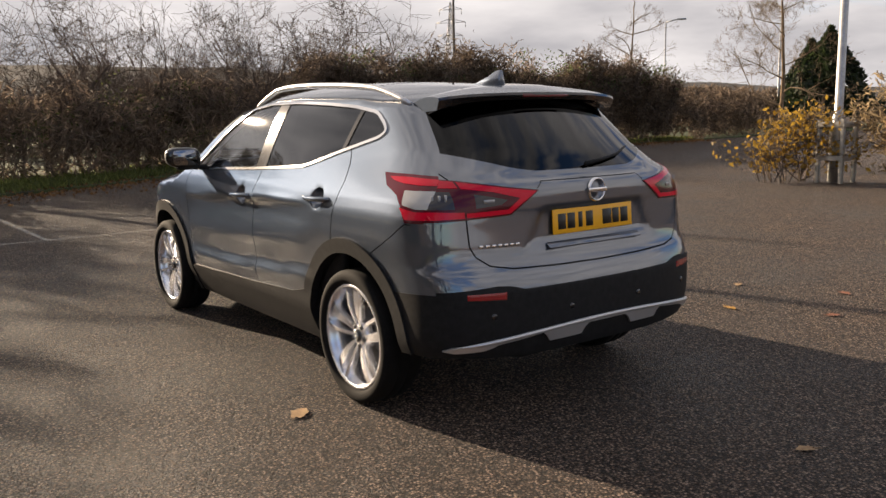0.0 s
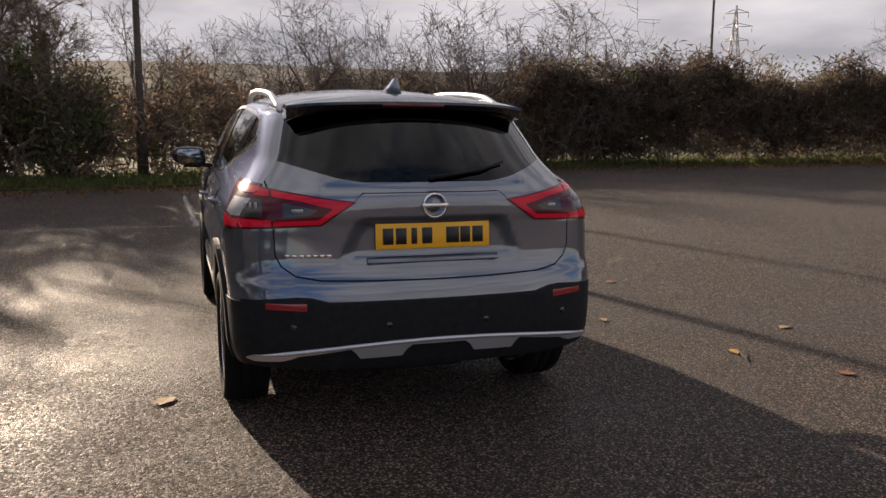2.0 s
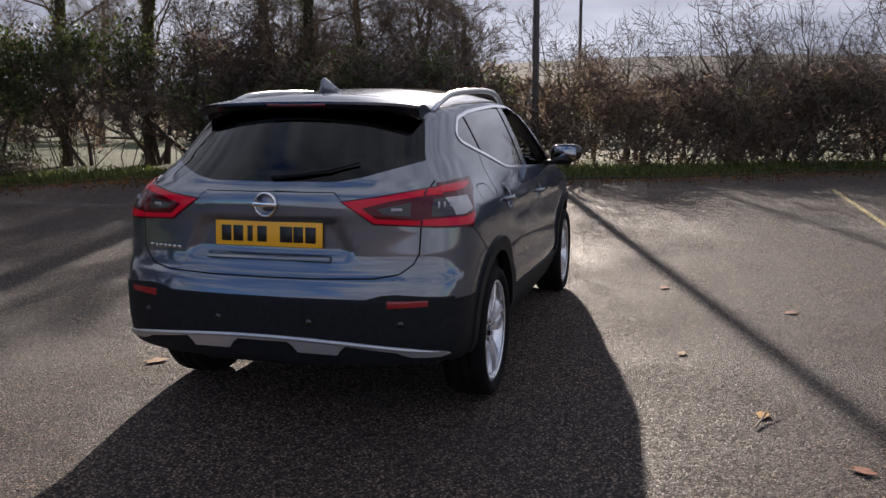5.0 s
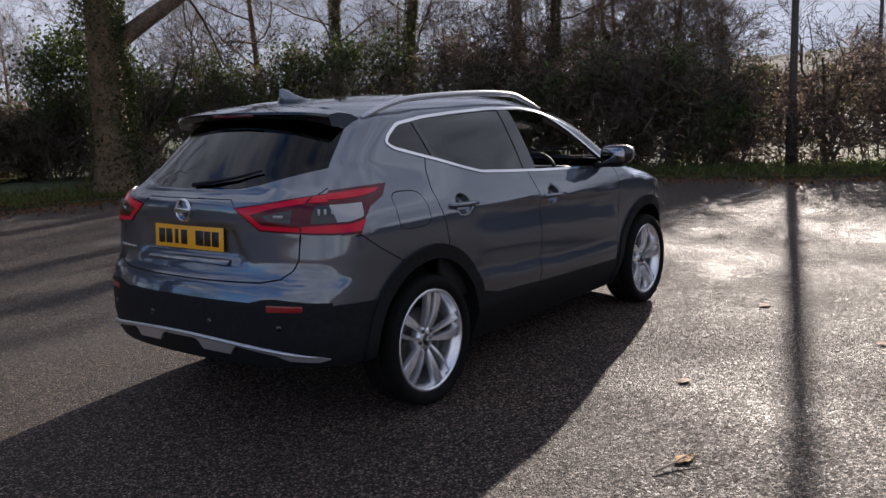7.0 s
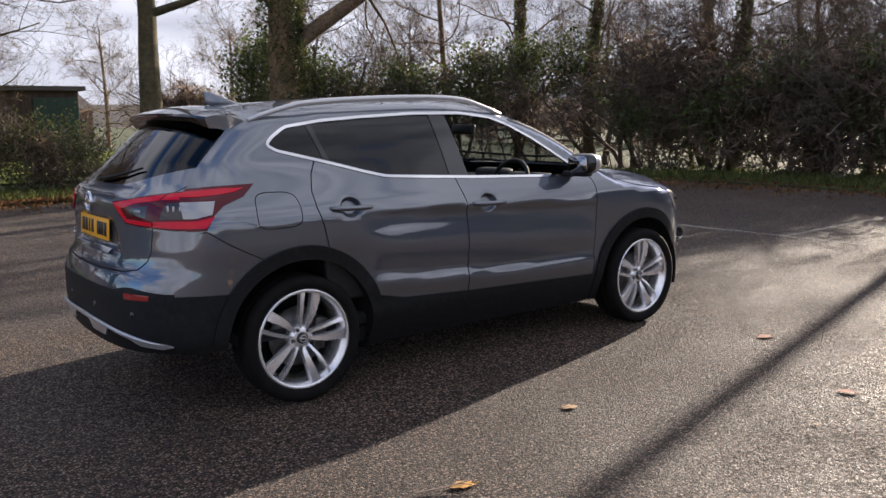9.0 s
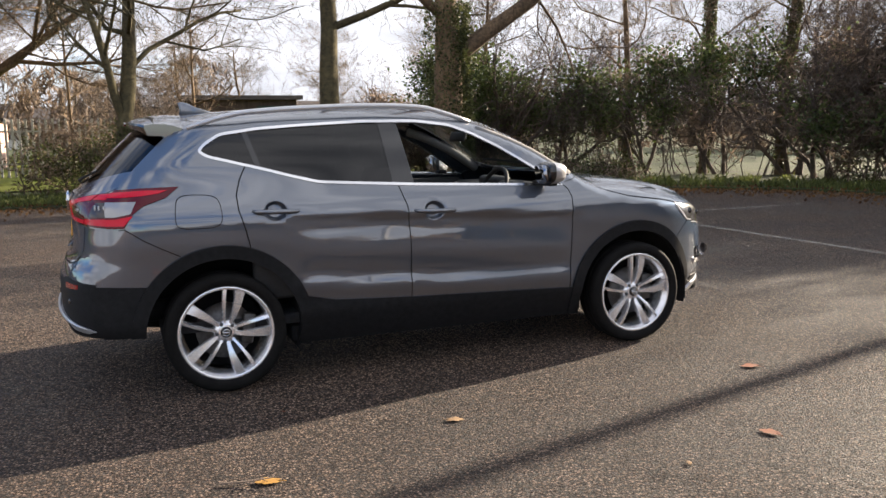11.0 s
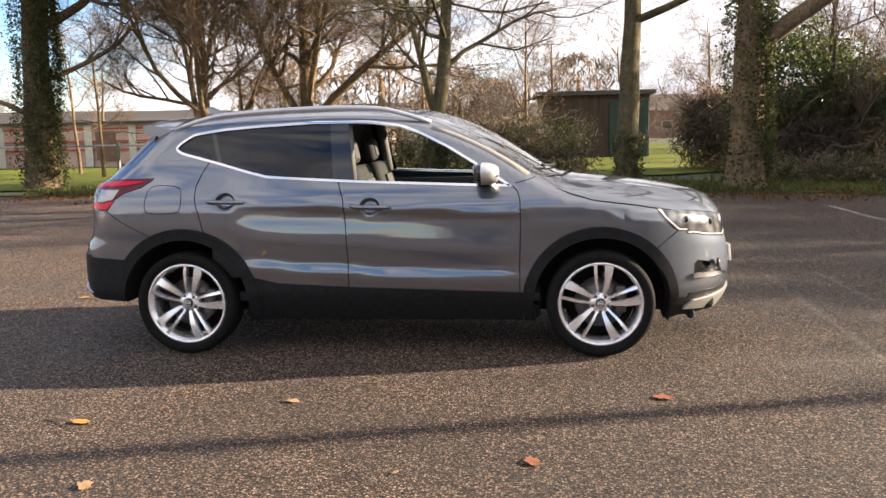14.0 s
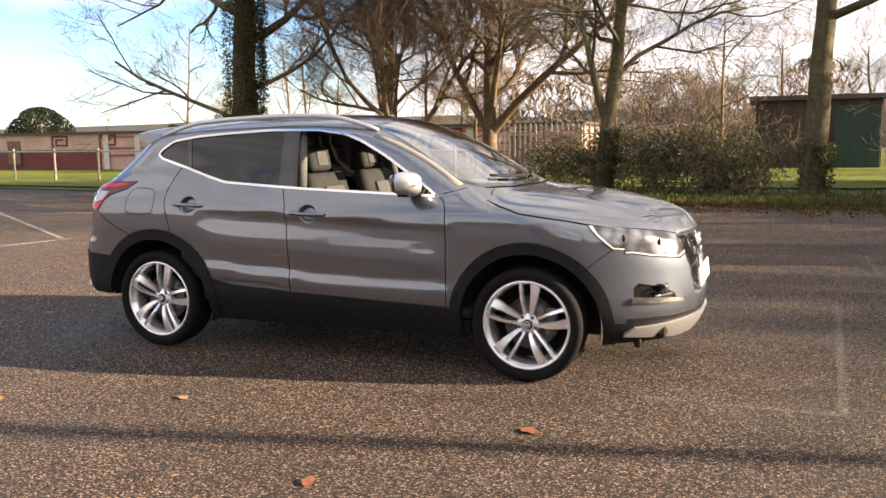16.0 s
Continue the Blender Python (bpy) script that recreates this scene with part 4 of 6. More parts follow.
# ---- roof rails, aerial, spoiler ----
for s in (-1, 1):
    bm = bmesh.new()
    pts, ins = [], []
    for t in np.linspace(0, 1, 25):
        x = -1.44 + t * 1.70
        zc = float(solve_z_top(x, .585 - .02 * t))
        lift = .044 * min(1, math.sin(math.pi * min(max(t, 0.0), 1.0)) * 1.9)
        pts.append((x, s * (.592 - .03 * abs(t - .45)), zc + lift + .002))
    tube(bm, pts, [.013 + .004 * min(1, 4 * min(t, 1 - t)) for t in np.linspace(0, 1, 25)], 12)
    part("roof_rail", bm, SILVER, car, "silver roof rail")
bm = bmesh.new()
prof = [(-.105, 0), (.13, 0), (.10, .014), (.05, .028), (-.01, .046), (-.06, .070), (-.092, .077), (-.110, .072), (-.100, .035)]
for s_, w in ((1, .030),):
    base = [bm.verts.new((x, 0, z)) for x, z in prof]
    left = [bm.verts.new((x * .9, .028 * max(0, 1 - z / .085) ** .8 + .003, z)) for x, z in prof]
    right = [bm.verts.new((x * .9, -.028 * max(0, 1 - z / .085) ** .8 - .003, z)) for x, z in prof]
    n = len(prof)
    for i in range(n):
        bm.faces.new((left[i], left[(i + 1) % n], base[(i + 1) % n], base[i]))
        bm.faces.new((base[i], base[(i + 1) % n], right[(i + 1) % n], right[i]))
    bm.faces.new(left[::-1])
    bm.faces.new(right)
bmesh.ops.recalc_face_normals(bm, faces=bm.faces[:])
fin = part("aerial_fin", bm, PAINT, car, "shark-fin aerial")
fin.matrix_basis = Matrix.Translation((-1.33, 0, float(z_top(-1.33)) - .006))

bm = bmesh.new()
rows = []
for v in np.linspace(-.575, .575, 35):
    k = abs(v) / .575
    x0, x1 = -1.46, -1.756 + .07 * k ** 2.2 + .025 * k ** 8
    z0 = float(solve_z_top(-1.46, v)) + .003
    z1 = 1.486 - .014 * k ** 2 - .010 * k ** 8
    th = .034 + .022 * k ** 6
    sec = []
    for t in (0, .25, .5, .75, 1):
        x = x0 + (x1 - x0) * t
        zz = z0 + (z1 - z0) * t + .012 * math.sin(math.pi * t) + (.004 if 0 < t < 1 else 0)
        sec.append((x, v, zz))
    sec += [(x1 - .003, v, z1 - .012), (x1 + .015, v, z1 - th), (x1 + .10, v, z1 - th - .004), (x0 - .12, v, z0 - .085 - .02 * k)]
    rows.append([bm.verts.new(p) for p in sec])
for a, b in zip(rows, rows[1:]):
    for k in range(len(a)):
        f = bm.faces.new((a[k], a[(k + 1) % len(a)], b[(k + 1) % len(a)], b[k]))
        f.material_index = 0 if k < 4 else 1
for r in (rows[0], rows[-1][::-1]):
    bm.faces.new(r)
bmesh.ops.recalc_face_normals(bm, faces=bm.faces[:])
for f in bm.faces:
    if len(f.verts) == 4 and f.normal.z < .3:
        f.material_index = 1
spoiler = part("roof_spoiler", bm, PAINT, tailgate, "grey roof spoiler with a gloss black underside")
spoiler.data.materials.append(GLOSS_BLACK)
spoiler.data.set_sharp_from_angle(angle=radians(35))
bm = bmesh.new()
box(bm, (.012, .30, .016), pose(-1.752, 0, 1.470), .004)
part("high_brake_light", bm, DIM_RED, tailgate, "red high-level brake light")

for y0, y1 in ((-.77, .77),):
    bm = bmesh.new()
    pts = [Vector(tuple(rear_surface(np.array([[v, skid_top(v) - .003]]))[0])) + Vector((-.017, 0, 0)) for v in np.linspace(y0, y1, 41)]
    tube(bm, pts, [.004 + .006 * min(1, 6 * (1 - abs(v) / .78)) for v in np.linspace(y0, y1, 41)], 8)
    part("skid_trim_lip", bm, SILVER, lower_rear, "bright silver lip of the skid trim")

# ---- number plate with plain bars, badge, lettering ----
def rear_point(y, z, out=0.0):
    p = rear_surface(np.array([[y, z]]))[0]
    return Vector((p[0] - out, y, z))


plate_x = rear_point(0, .905).x - .010
bm = bmesh.new()
box(bm, (.006, .52, .111), pose(plate_x, 0, .905, 0, 4, 0), .002)
plate = part("number_plate", bm, PLATE_YELLOW, car, "yellow rear number plate with dark bars")
for k, w in enumerate((.048, .048, .026, .046, 0, .060, .046, .050)):
    if w:
        bm = bmesh.new()
        box(bm, (.002, w, .070), pose(plate_x - .0035, .205 - .0585 * k, .905, 0, 4, 0), .0005, 1)
        part("plate_bar", bm, PLATE_BLACK, plate)
bm = bmesh.new()
box(bm, (.002, .20, .007), pose(plate_x - .0035, 0, .857, 0, 4, 0), .0005, 1)
part("plate_bar", bm, PLATE_BLACK, plate)
bm = bmesh.new()
bx = rear_point(0, 1.035).x
m = pose(bx - .004, 0, 1.037, 0, 0, 90)
ringv = [(.044, -.004), (.046, .006), (.050, .009), (.054, .006), (.056, -.004)]
lathe(bm, ringv, 48)
bmesh.ops.transform(bm, matrix=m, verts=bm.verts[:])
bmesh.ops.recalc_face_normals(bm, faces=bm.faces[:])
box(bm, (.012, .118, .020), pose(bx - .010, 0, 1.037), .003)
badge = part("badge", bm, CHROME, tailgate, "round chrome badge with a crossbar")
bm = bmesh.new()
lathe(bm, [(.0, .0), (.046, .0), (.046, -.01)], 32)
bmesh.ops.transform(bm, matrix=m, verts=bm.verts[:])
bmesh.ops.recalc_face_normals(bm, faces=bm.faces[:])
part("badge_back", bm, PAINT, tailgate)
for k in range(7):
    y = .630 - .0285 * k
    bm = bmesh.new()
    p = rear_point(y, .828, .003)
    box(bm, (.005, .019, .015), pose(p.x, y, p.z, 0, 0, -math.degrees(math.atan((rear_point(y + .02, .828).x - rear_point(y - .02, .828).x) / .04))), .002)
    part("model_badge_bar", bm, CHROME, tailgate)
bm = bmesh.new()
p = rear_point(0, .808)
box(bm, (.036, .60, .008), pose(p.x - .002, 0, .806, 0, -38, 0), .003)
part("plate_recess_trim", bm, PAINT, tailgate)
# bright elements behind the lamp lenses
for s in (-1, 1):
    for y, z, w_, h_ in ((.748, 1.030, .012, .046), (.768, 1.030, .012, .042), (.788, 1.030, .010, .038), (.585, 1.020, .050, .016)):
        bm = bmesh.new()
        p = rear_point(s * y, z, .0055)
        slope = math.degrees(math.atan((rear_point(s * y + .01, z).x - rear_point(s * y - .01, z).x) / .02))
        box(bm, (.005, w_, h_), pose(p.x, s * y, z, 0, 0, -slope), .002, 1)
        part("lamp_element", bm, SIDE_LENS, car, "bright element behind the lamp lens")
# parking sensors in the lower bumper
for y in (-.62, -.22, .22, .62):
    bm = bmesh.new()
    lathe(bm, [(.0, .004), (.011, .004), (.014, .002), (.016, -.004)], 20)
    p = rear_point(y, .535, .005)
    slope = math.degrees(math.atan((rear_point(y + .02, .535).x - rear_point(y - .02, .535).x) / .04))
    bmesh.ops.transform(bm, matrix=pose(p.x, y, .535, 0, 0, 90 - slope), verts=bm.verts[:])
    part("parking_sensor", bm, GLOSS_BLACK, lower_rear, "round black parking sensor")
# rear wiper
bm = bmesh.new()
wp = [rear_point(y, z, .018) for y, z in ((.0, 1.150), (-.12, 1.165), (-.26, 1.185), (-.38, 1.215))]
tube(bm, wp, [.012, .009, .007, .005], 8)
part("rear_wiper", bm, CLADDING, tailgate, "black rear wiper")

# ---- handles and mirrors ----
for s in (-1, 1):
    for hx, hz in HANDLES:
        bm = bmesh.new()
        yb_ = float(body_y(hx, hz))
        pts = [(hx - .125, s * (yb_ - .006), hz + .004), (hx - .10, s * (yb_ + .016), hz + .003), (hx - .03, s * (yb_ + .026), hz),
               (hx + .05, s * (yb_ + .024), hz - .002), (hx + .11, s * (yb_ + .012), hz - .004), (hx + .135, s * (yb_ - .008), hz - .005)]
        tube(bm, pts, [.009, .0125, .0135, .0135, .011, .007], 10)
        part("door_handle", bm, PAINT, car, "body-coloured pull handle")
    mx, my, mz = .60, s * .962, 1.140

    def shell_half(front):
        bm = bmesh.new()
        bmesh.ops.create_uvsphere(bm, u_segments=32, v_segments=20, radius=1)
        bmesh.ops.rotate(bm, cent=(0, 0, 0), matrix=Matrix.Rotation(radians(90), 3, "Y"), verts=bm.verts[:])
        bmesh.ops.bisect_plane(bm, geom=bm.verts[:] + bm.edges[:] + bm.faces[:], plane_co=(.02, 0, 0), plane_no=(1, 0, 0), clear_inner=front, clear_outer=not front)
        for v in bm.verts:
            x, y, z = v.co
            f = lambda q, e: math.copysign(abs(q) ** e, q)
            grow = 1.02 if front else 1.0
            v.co = Vector((mx + (f(x, .8) * (.035 if x < 0 else .108)), my + f(y, .62) * .112 * grow * (1 - .12 * max(x, 0)), mz + f(z, .60) * .066 * grow * (1 - .15 * (y * s)) + .01 * y * s))
        return bm
    mirror = part("door_mirror", shell_half(False), GLOSS_BLACK, car, "silver-capped door mirror with a black surround")
    part("mirror_cap", shell_half(True), SILVER, mirror, "silver mirror cap")
    bm = bmesh.new()
    prism(bm, rounded([(-.078, -.048), (.078, -.046), (.082, .050), (-.075, .052)], .03, 4), .004, Matrix.Translation((mx - .0365, my, mz)) @ pose(0, 0, 0, 0, -7, 0) @ pose(0, 0, 0, 0, 0, 90))
    part("mirror_glass", bm, MIRROR, mirror, "mirror glass")
    bm = bmesh.new()
    box(bm, (.075, .20, .030), pose(mx + .02, s * .90, mz - .062), .012)
    part("mirror_foot", bm, CLADDING, mirror)
    bm = bmesh.new()
    box(bm, (.012, .15, .010), pose(mx + .094, my, mz - .008, 0, 0, s * -8), .004)
    part("mirror_indicator", bm, CLEAR_LENS, mirror)

# ---- windscreen wipers, front plate and badge ----
for y0, y1 in ((-.45, .12), (.18, .62)):
    bm = bmesh.new()
    pts = []
    for t in np.linspace(0, 1, 8):
        y = y0 + (y1 - y0) * t
        x = 1.08 - .42 * y * y - .03
        pts.append((x, y, float(solve_z_top(x, y)) + .016))
    tube(bm, pts, .009, 6)
    part("windscreen_wiper", bm, CLADDING, car, "black windscreen wiper")
bm = bmesh.new()
box(bm, (.012, .52, .111), pose(2.205, 0, .56, 0, -6, 0), .003)
part("front_number_plate", bm, material("white_plate", (.72, .72, .70), .4), car, "white front number plate")
bm = bmesh.new()
lathe(bm, [(.055, -.006), (.058, .008), (.064, .011), (.070, .008), (.072, -.006)], 48)
bmesh.ops.transform(bm, matrix=pose(2.172, 0, .735, 0, 0, -90), verts=bm.verts[:])
box(bm, (.016, .15, .028), pose(2.178, 0, .735), .004)
part("front_badge", bm, CHROME, front_bumper, "chrome front badge")
for s in (-1, 1):
    for y, z in ((.715, .832), (.56, .80)):
        bm = bmesh.new()
        px = float(solve_x_front(y, z))
        r = bmesh.ops.create_uvsphere(bm, u_segments=16, v_segments=10, radius=.022, matrix=Matrix.Translation((px - .006, s * y, z)) @ pose(0, 0, 0, 0, 0, -s * 38) @ Matrix.Diagonal((.42, 1, 1, 1)))
        part("headlamp_projector", bm, GLOSS_BLACK, car, "dark round projector behind the lens")
    bm = bmesh.new()
    px = float(solve_x_front(.56, .50))
    box(bm, (.02, .20, .012), pose(px + .002, s * .56, .505, 0, 0, s * 28), .004)
    part("fog_lamp_blade", bm, CHROME, front_bumper)
    bm = bmesh.new()
    lathe(bm, [(.0, .012), (.03, .01), (.036, 0)], 20)
    bmesh.ops.transform(bm, matrix=pose(px + .004, s * .60, .545, 0, 0, -90), verts=bm.verts[:])
    part("fog_lamp", bm, CLEAR_LENS, front_bumper)


# ---- inside of the car ----
def seat(name, x, y, parent, rear=False):
    bm = bmesh.new()
    box(bm, (.50, .50, .15), pose(x, y, .56, 0, -6, 0), .05, 3)
    base = part(name, bm, SEAT_GREY, parent, "grey and black cloth seat")
    bm = bmesh.new()
    box(bm, (.12, .48, .62), pose(x - .30, y, .88, 0, -16, 0), .05, 3)
    part("backrest", bm, SEAT_DARK, base)
    bm = bmesh.new()
    box(bm, (.02, .24, .44), pose(x - .225, y, .88, 0, -16, 0), .009, 2)
    part("backrest_insert", bm, SEAT_GREY, base, "light grey cloth insert")
    bm = bmesh.new()
    box(bm, (.085, .26, .17), pose(x - .42, y, 1.27, 0, -12, 0), .035, 3)
    part("headrest", bm, SEAT_DARK, base)
    bm = bmesh.new()
    box(bm, (.012, .13, .10), pose(x - .375, y, 1.275, 0, -12, 0), .005, 2)
    part("headrest_insert", bm, SEAT_GREY, base)
    return base


for y in (-.37, .37):
    seat("front_seat", .10, y, car)
    seat("rear_seat", -.78, y, car)
bm = bmesh.new()
box(bm, (2.6, 1.56, .06), pose(-.35, 0, .36), .01)
part("cabin_floor", bm, SEAT_BLACK, car)
bm = bmesh.new()
box(bm, (.36, 1.46, .36), pose(.80, 0, .84), .08, 3)
box(bm, (.14, .36, .06), pose(.70, -.37, 1.03), .025, 2)
box(bm, (.14, .30, .16), pose(.70, 0, 1.0), .03, 2)
part("dashboard", bm, DASH, car, "dark plastic dashboard")
bm = bmesh.new()
R_, r_ = .185, .014
rows = []
for i in range(36):
    a = 2 * math.pi * i / 36
    rows.append([bm.verts.new(((r_ * math.cos(b)), (R_ + r_ * math.sin(b)) * math.cos(a), (R_ + r_ * math.sin(b)) * math.sin(a))) for b in [2 * math.pi * k / 8 for k in range(8)]])
for a, b in zip(rows, rows[1:] + rows[:1]):
    for k in range(8):
        bm.faces.new((a[k], b[k], b[(k + 1) % 8], a[(k + 1) % 8]))
box(bm, (.03, .34, .05), pose(.01, 0, 0), .01)
box(bm, (.03, .05, .17), pose(.01, 0, -.09), .01)
box(bm, (.05, .15, .12), pose(.01, 0, 0), .02)
bmesh.ops.transform(bm, matrix=pose(.50, -.37, .98, 0, 24, 0), verts=bm.verts[:])
part("steering_wheel", bm, DASH, car, "black steering wheel")
for s in (-1, 1):
    bm = bmesh.new()
    pts = []
    for t in np.linspace(0, 1, 8):
        x = .27 + .60 * t
        zz = float(rail_z(x)) - .035
        pts.append((x, s * (float(body_y(x, zz)) - .05), zz))
    tube(bm, pts, .035, 8)
    part("pillar_lining", bm, HEADLINER, car, "grey pillar lining")
    bm = bmesh.new()
    tube(bm, [(-.24, s * .70, 1.10), (-.28, s * .60, 1.46)], .035, 8)
    part("pillar_lining", bm, HEADLINER, car, "grey pillar lining")
    bm = bmesh.new()
    box(bm, (1.9, .05, .55), pose(-.2, s * .79, .76), .02)
    part("door_lining", bm, DASH, car)
bm = bmesh.new()
rows = []
for x in np.linspace(-1.55, .20, 12):
    yw = float(body_y(x, float(rail_z(x)))) - .05
    rows.append([bm.verts.new((x, v * yw, float(solve_z_top(x, v * yw)) - .045)) for v in np.linspace(-1, 1, 9)])
for a, b in zip(rows, rows[1:]):
    for k in range(8):
        bm.faces.new((a[k], a[k + 1], b[k + 1], b[k]))
part("headlining", bm, HEADLINER, car, "grey headlining")
bm = bmesh.new()
box(bm, (.03, .24, .07), pose(.42, 0, 1.36, 0, 20, 0), .012)
part("inner_mirror", bm, DASH, car)
bm = bmesh.new()
box(bm, (.7, 1.3, .03), pose(-1.5, 0, .98), .01)
part("parcel_shelf", bm, SEAT_BLACK, car)


# ---- ground ----
def tarmac():
    m = material("worn_wet_tarmac", (.05, .05, .05), .6)
    tc = node(m, "TexCoord")
    warp = node(m, "TexNoise", Scale=40.0, Detail=2)
    wire(m, tc, "Object", warp, "Vector")
    grit = node(m, "TexVoronoi", Scale=84.0, Randomness=1.0)
    small = node(m, "TexVoronoi", Scale=170.0, Randomness=1.0)
    fine = node(m, "TexNoise", Scale=260.0, Detail=4, Roughness=.7)
    patch = node(m, "TexNoise", Scale=.62, Detail=8, Roughness=.66)
    broad = node(m, "TexNoise", Scale=.17, Detail=4)
    for n in (grit, small, fine, patch, broad):
        wire(m, tc, "Object", n, "Vector")
    # stones of several tones in a dark binder
    tone_of = node(m, "SeparateColor")
    wire(m, grit, "Color", tone_of, "Color")
    stone = ramp(m, tone_of, "Red", [(.05, (.076, .055, .041)), (.45, (.182, .131, .096)), (.80, (.36, .262, .196)), (.97, (.60, .46, .355))])
    gap = ramp(m, grit, "Distance", [(.28, (1.06, 1.06, 1.06)), (.60, (.13, .12, .11))])
    mulg = node(m, "Mix")
    mulg.data_type, mulg.blend_type = "RGBA", "MULTIPLY"
    mulg.inputs["Factor"].default_value = 1.0
    wire(m, stone, "Color", mulg, "A")
    wire(m, gap, "Color", mulg, "B")
    tone = ramp(m, patch, "Fac", [(.30, (.72, .675, .64)), (.52, (1.22, 1.15, 1.09)), (.72, (1.66, 1.52, 1.37))])
    mul = node(m, "Mix")
    mul.data_type, mul.blend_type = "RGBA", "MULTIPLY"
    mul.inputs["Factor"].default_value = 1.0
    wire(m, mulg, "Result", mul, "A")
    wire(m, tone, "Color", mul, "B")
    wire(m, mul, "Result", bsdf(m), "Base Color")
    wet = node(m, "Math")
    wet.operation = "MULTIPLY_ADD"
    wire(m, patch, "Fac", wet, 0)
    wet.inputs[1].default_value = .62
    wide = node(m, "Math")
    wide.operation = "MULTIPLY"
    wide.inputs[1].default_value = .4
    wire(m, broad, "Fac", wide, 0)
    wire(m, wide, "Value", wet, 2)
    rough = ramp(m, wet, "Value", [(.40, (.56, .56, .56)), (.50, (.74, .74, .74)), (.62, (.86, .86, .86))])
    speck = node(m, "Math")
    speck.operation = "MULTIPLY_ADD"
    wire(m, tone_of, "Green", speck, 0)
    speck.inputs[1].default_value = .42
    speck.inputs[2].default_value = -.21
    total = node(m, "Math")
    total.use_clamp = True
    wire(m, rough, "Color", total, 0)
    wire(m, speck, "Value", total, 1)
    wire(m, total, "Value", bsdf(m), "Roughness")
    hgt = node(m, "Math")
    hgt.operation = "MULTIPLY_ADD"
    wire(m, grit, "Distance", hgt, 0)
    hgt.inputs[1].default_value = -1.0
    sm = node(m, "Math")
    sm.operation = "MULTIPLY_ADD"
    wire(m, small, "Distance", sm, 0)
    sm.inputs[1].default_value = -.35
    wire(m, fine, "Fac", sm, 2)
    wire(m, sm, "Value", hgt, 2)
    b1 = node(m, "Bump", Strength=1.0, Distance=.045)
    bsdf(m).inputs["Specular IOR Level"].default_value = .42
    bsdf(m).inputs["Diffuse Roughness"].default_value = 1.0
    wire(m, hgt, "Value", b1, "Height")
    wire(m, b1, "Normal", bsdf(m), "Normal")
    return m


TARMAC = tarmac()
bmg = bmesh.new()
edges_g = [-3000, -600, -150, -60, -30, -20, -12, -6, -3, 0, 3, 6, 12, 20, 30, 60, 150, 600, 3000]
gv = [[bmg.verts.new((x, y, 0)) for y in edges_g] for x in edges_g]
for i in range(len(edges_g) - 1):
    for j in range(len(edges_g) - 1):
        bmg.faces.new((gv[i][j], gv[i + 1][j], gv[i + 1][j + 1], gv[i][j + 1]))
ground = part("ground", bmg, TARMAC, None, "", False)
tagged(ground, "worn grey-brown tarmac car park with damp patches", "ground", kind="structure")


# ---- plants: bare branches and leaf masses ----
BARK = grained("damp_grey_brown_bark", (.065, .045, .026), (.24, .165, .095), 14, .9, .6, 6, .02, .25)
BARK_MOSS = grained("mossy_bark", (.030, .026, .014), (.125, .105, .050), 10, .92, .7, 6, .03)
TWIG = grained("bare_twig_bark", (.055, .042, .034), (.16, .122, .095), 9, .9, .2, 3, .01, .3)
BRUSH = leafy("brown_brushwood", (.105, .080, .062), (.36, .278, .21), .8)
BRAMBLE = leafy("bramble_leaves", (.034, .044, .014), (.150, .160, .052), .55)
EVERGREEN = leafy("evergreen_leaves", (.030, .046, .014), (.145, .185, .058), .42)
IVY = leafy("ivy_leaves", (.030, .040, .012), (.130, .140, .048), .45)
HEDGE_BROWN = leafy("brown_hedge_twigs", (.060, .046, .034), (.20, .148, .105), .75)
YELLOW_LEAF = leafy("yellow_autumn_leaves", (.22, .13, .018), (.52, .33, .05), .6)
DRY_STEM = leafy("dry_straw_stems", (.20, .145, .075), (.50, .38, .22), .8)
GRASS = leafy("verge_grass_blades", (.052, .070, .017), (.185, .215, .058), .6)
LITTER = leafy("leaf_litter", (.07, .035, .015), (.26, .14, .055), .8)


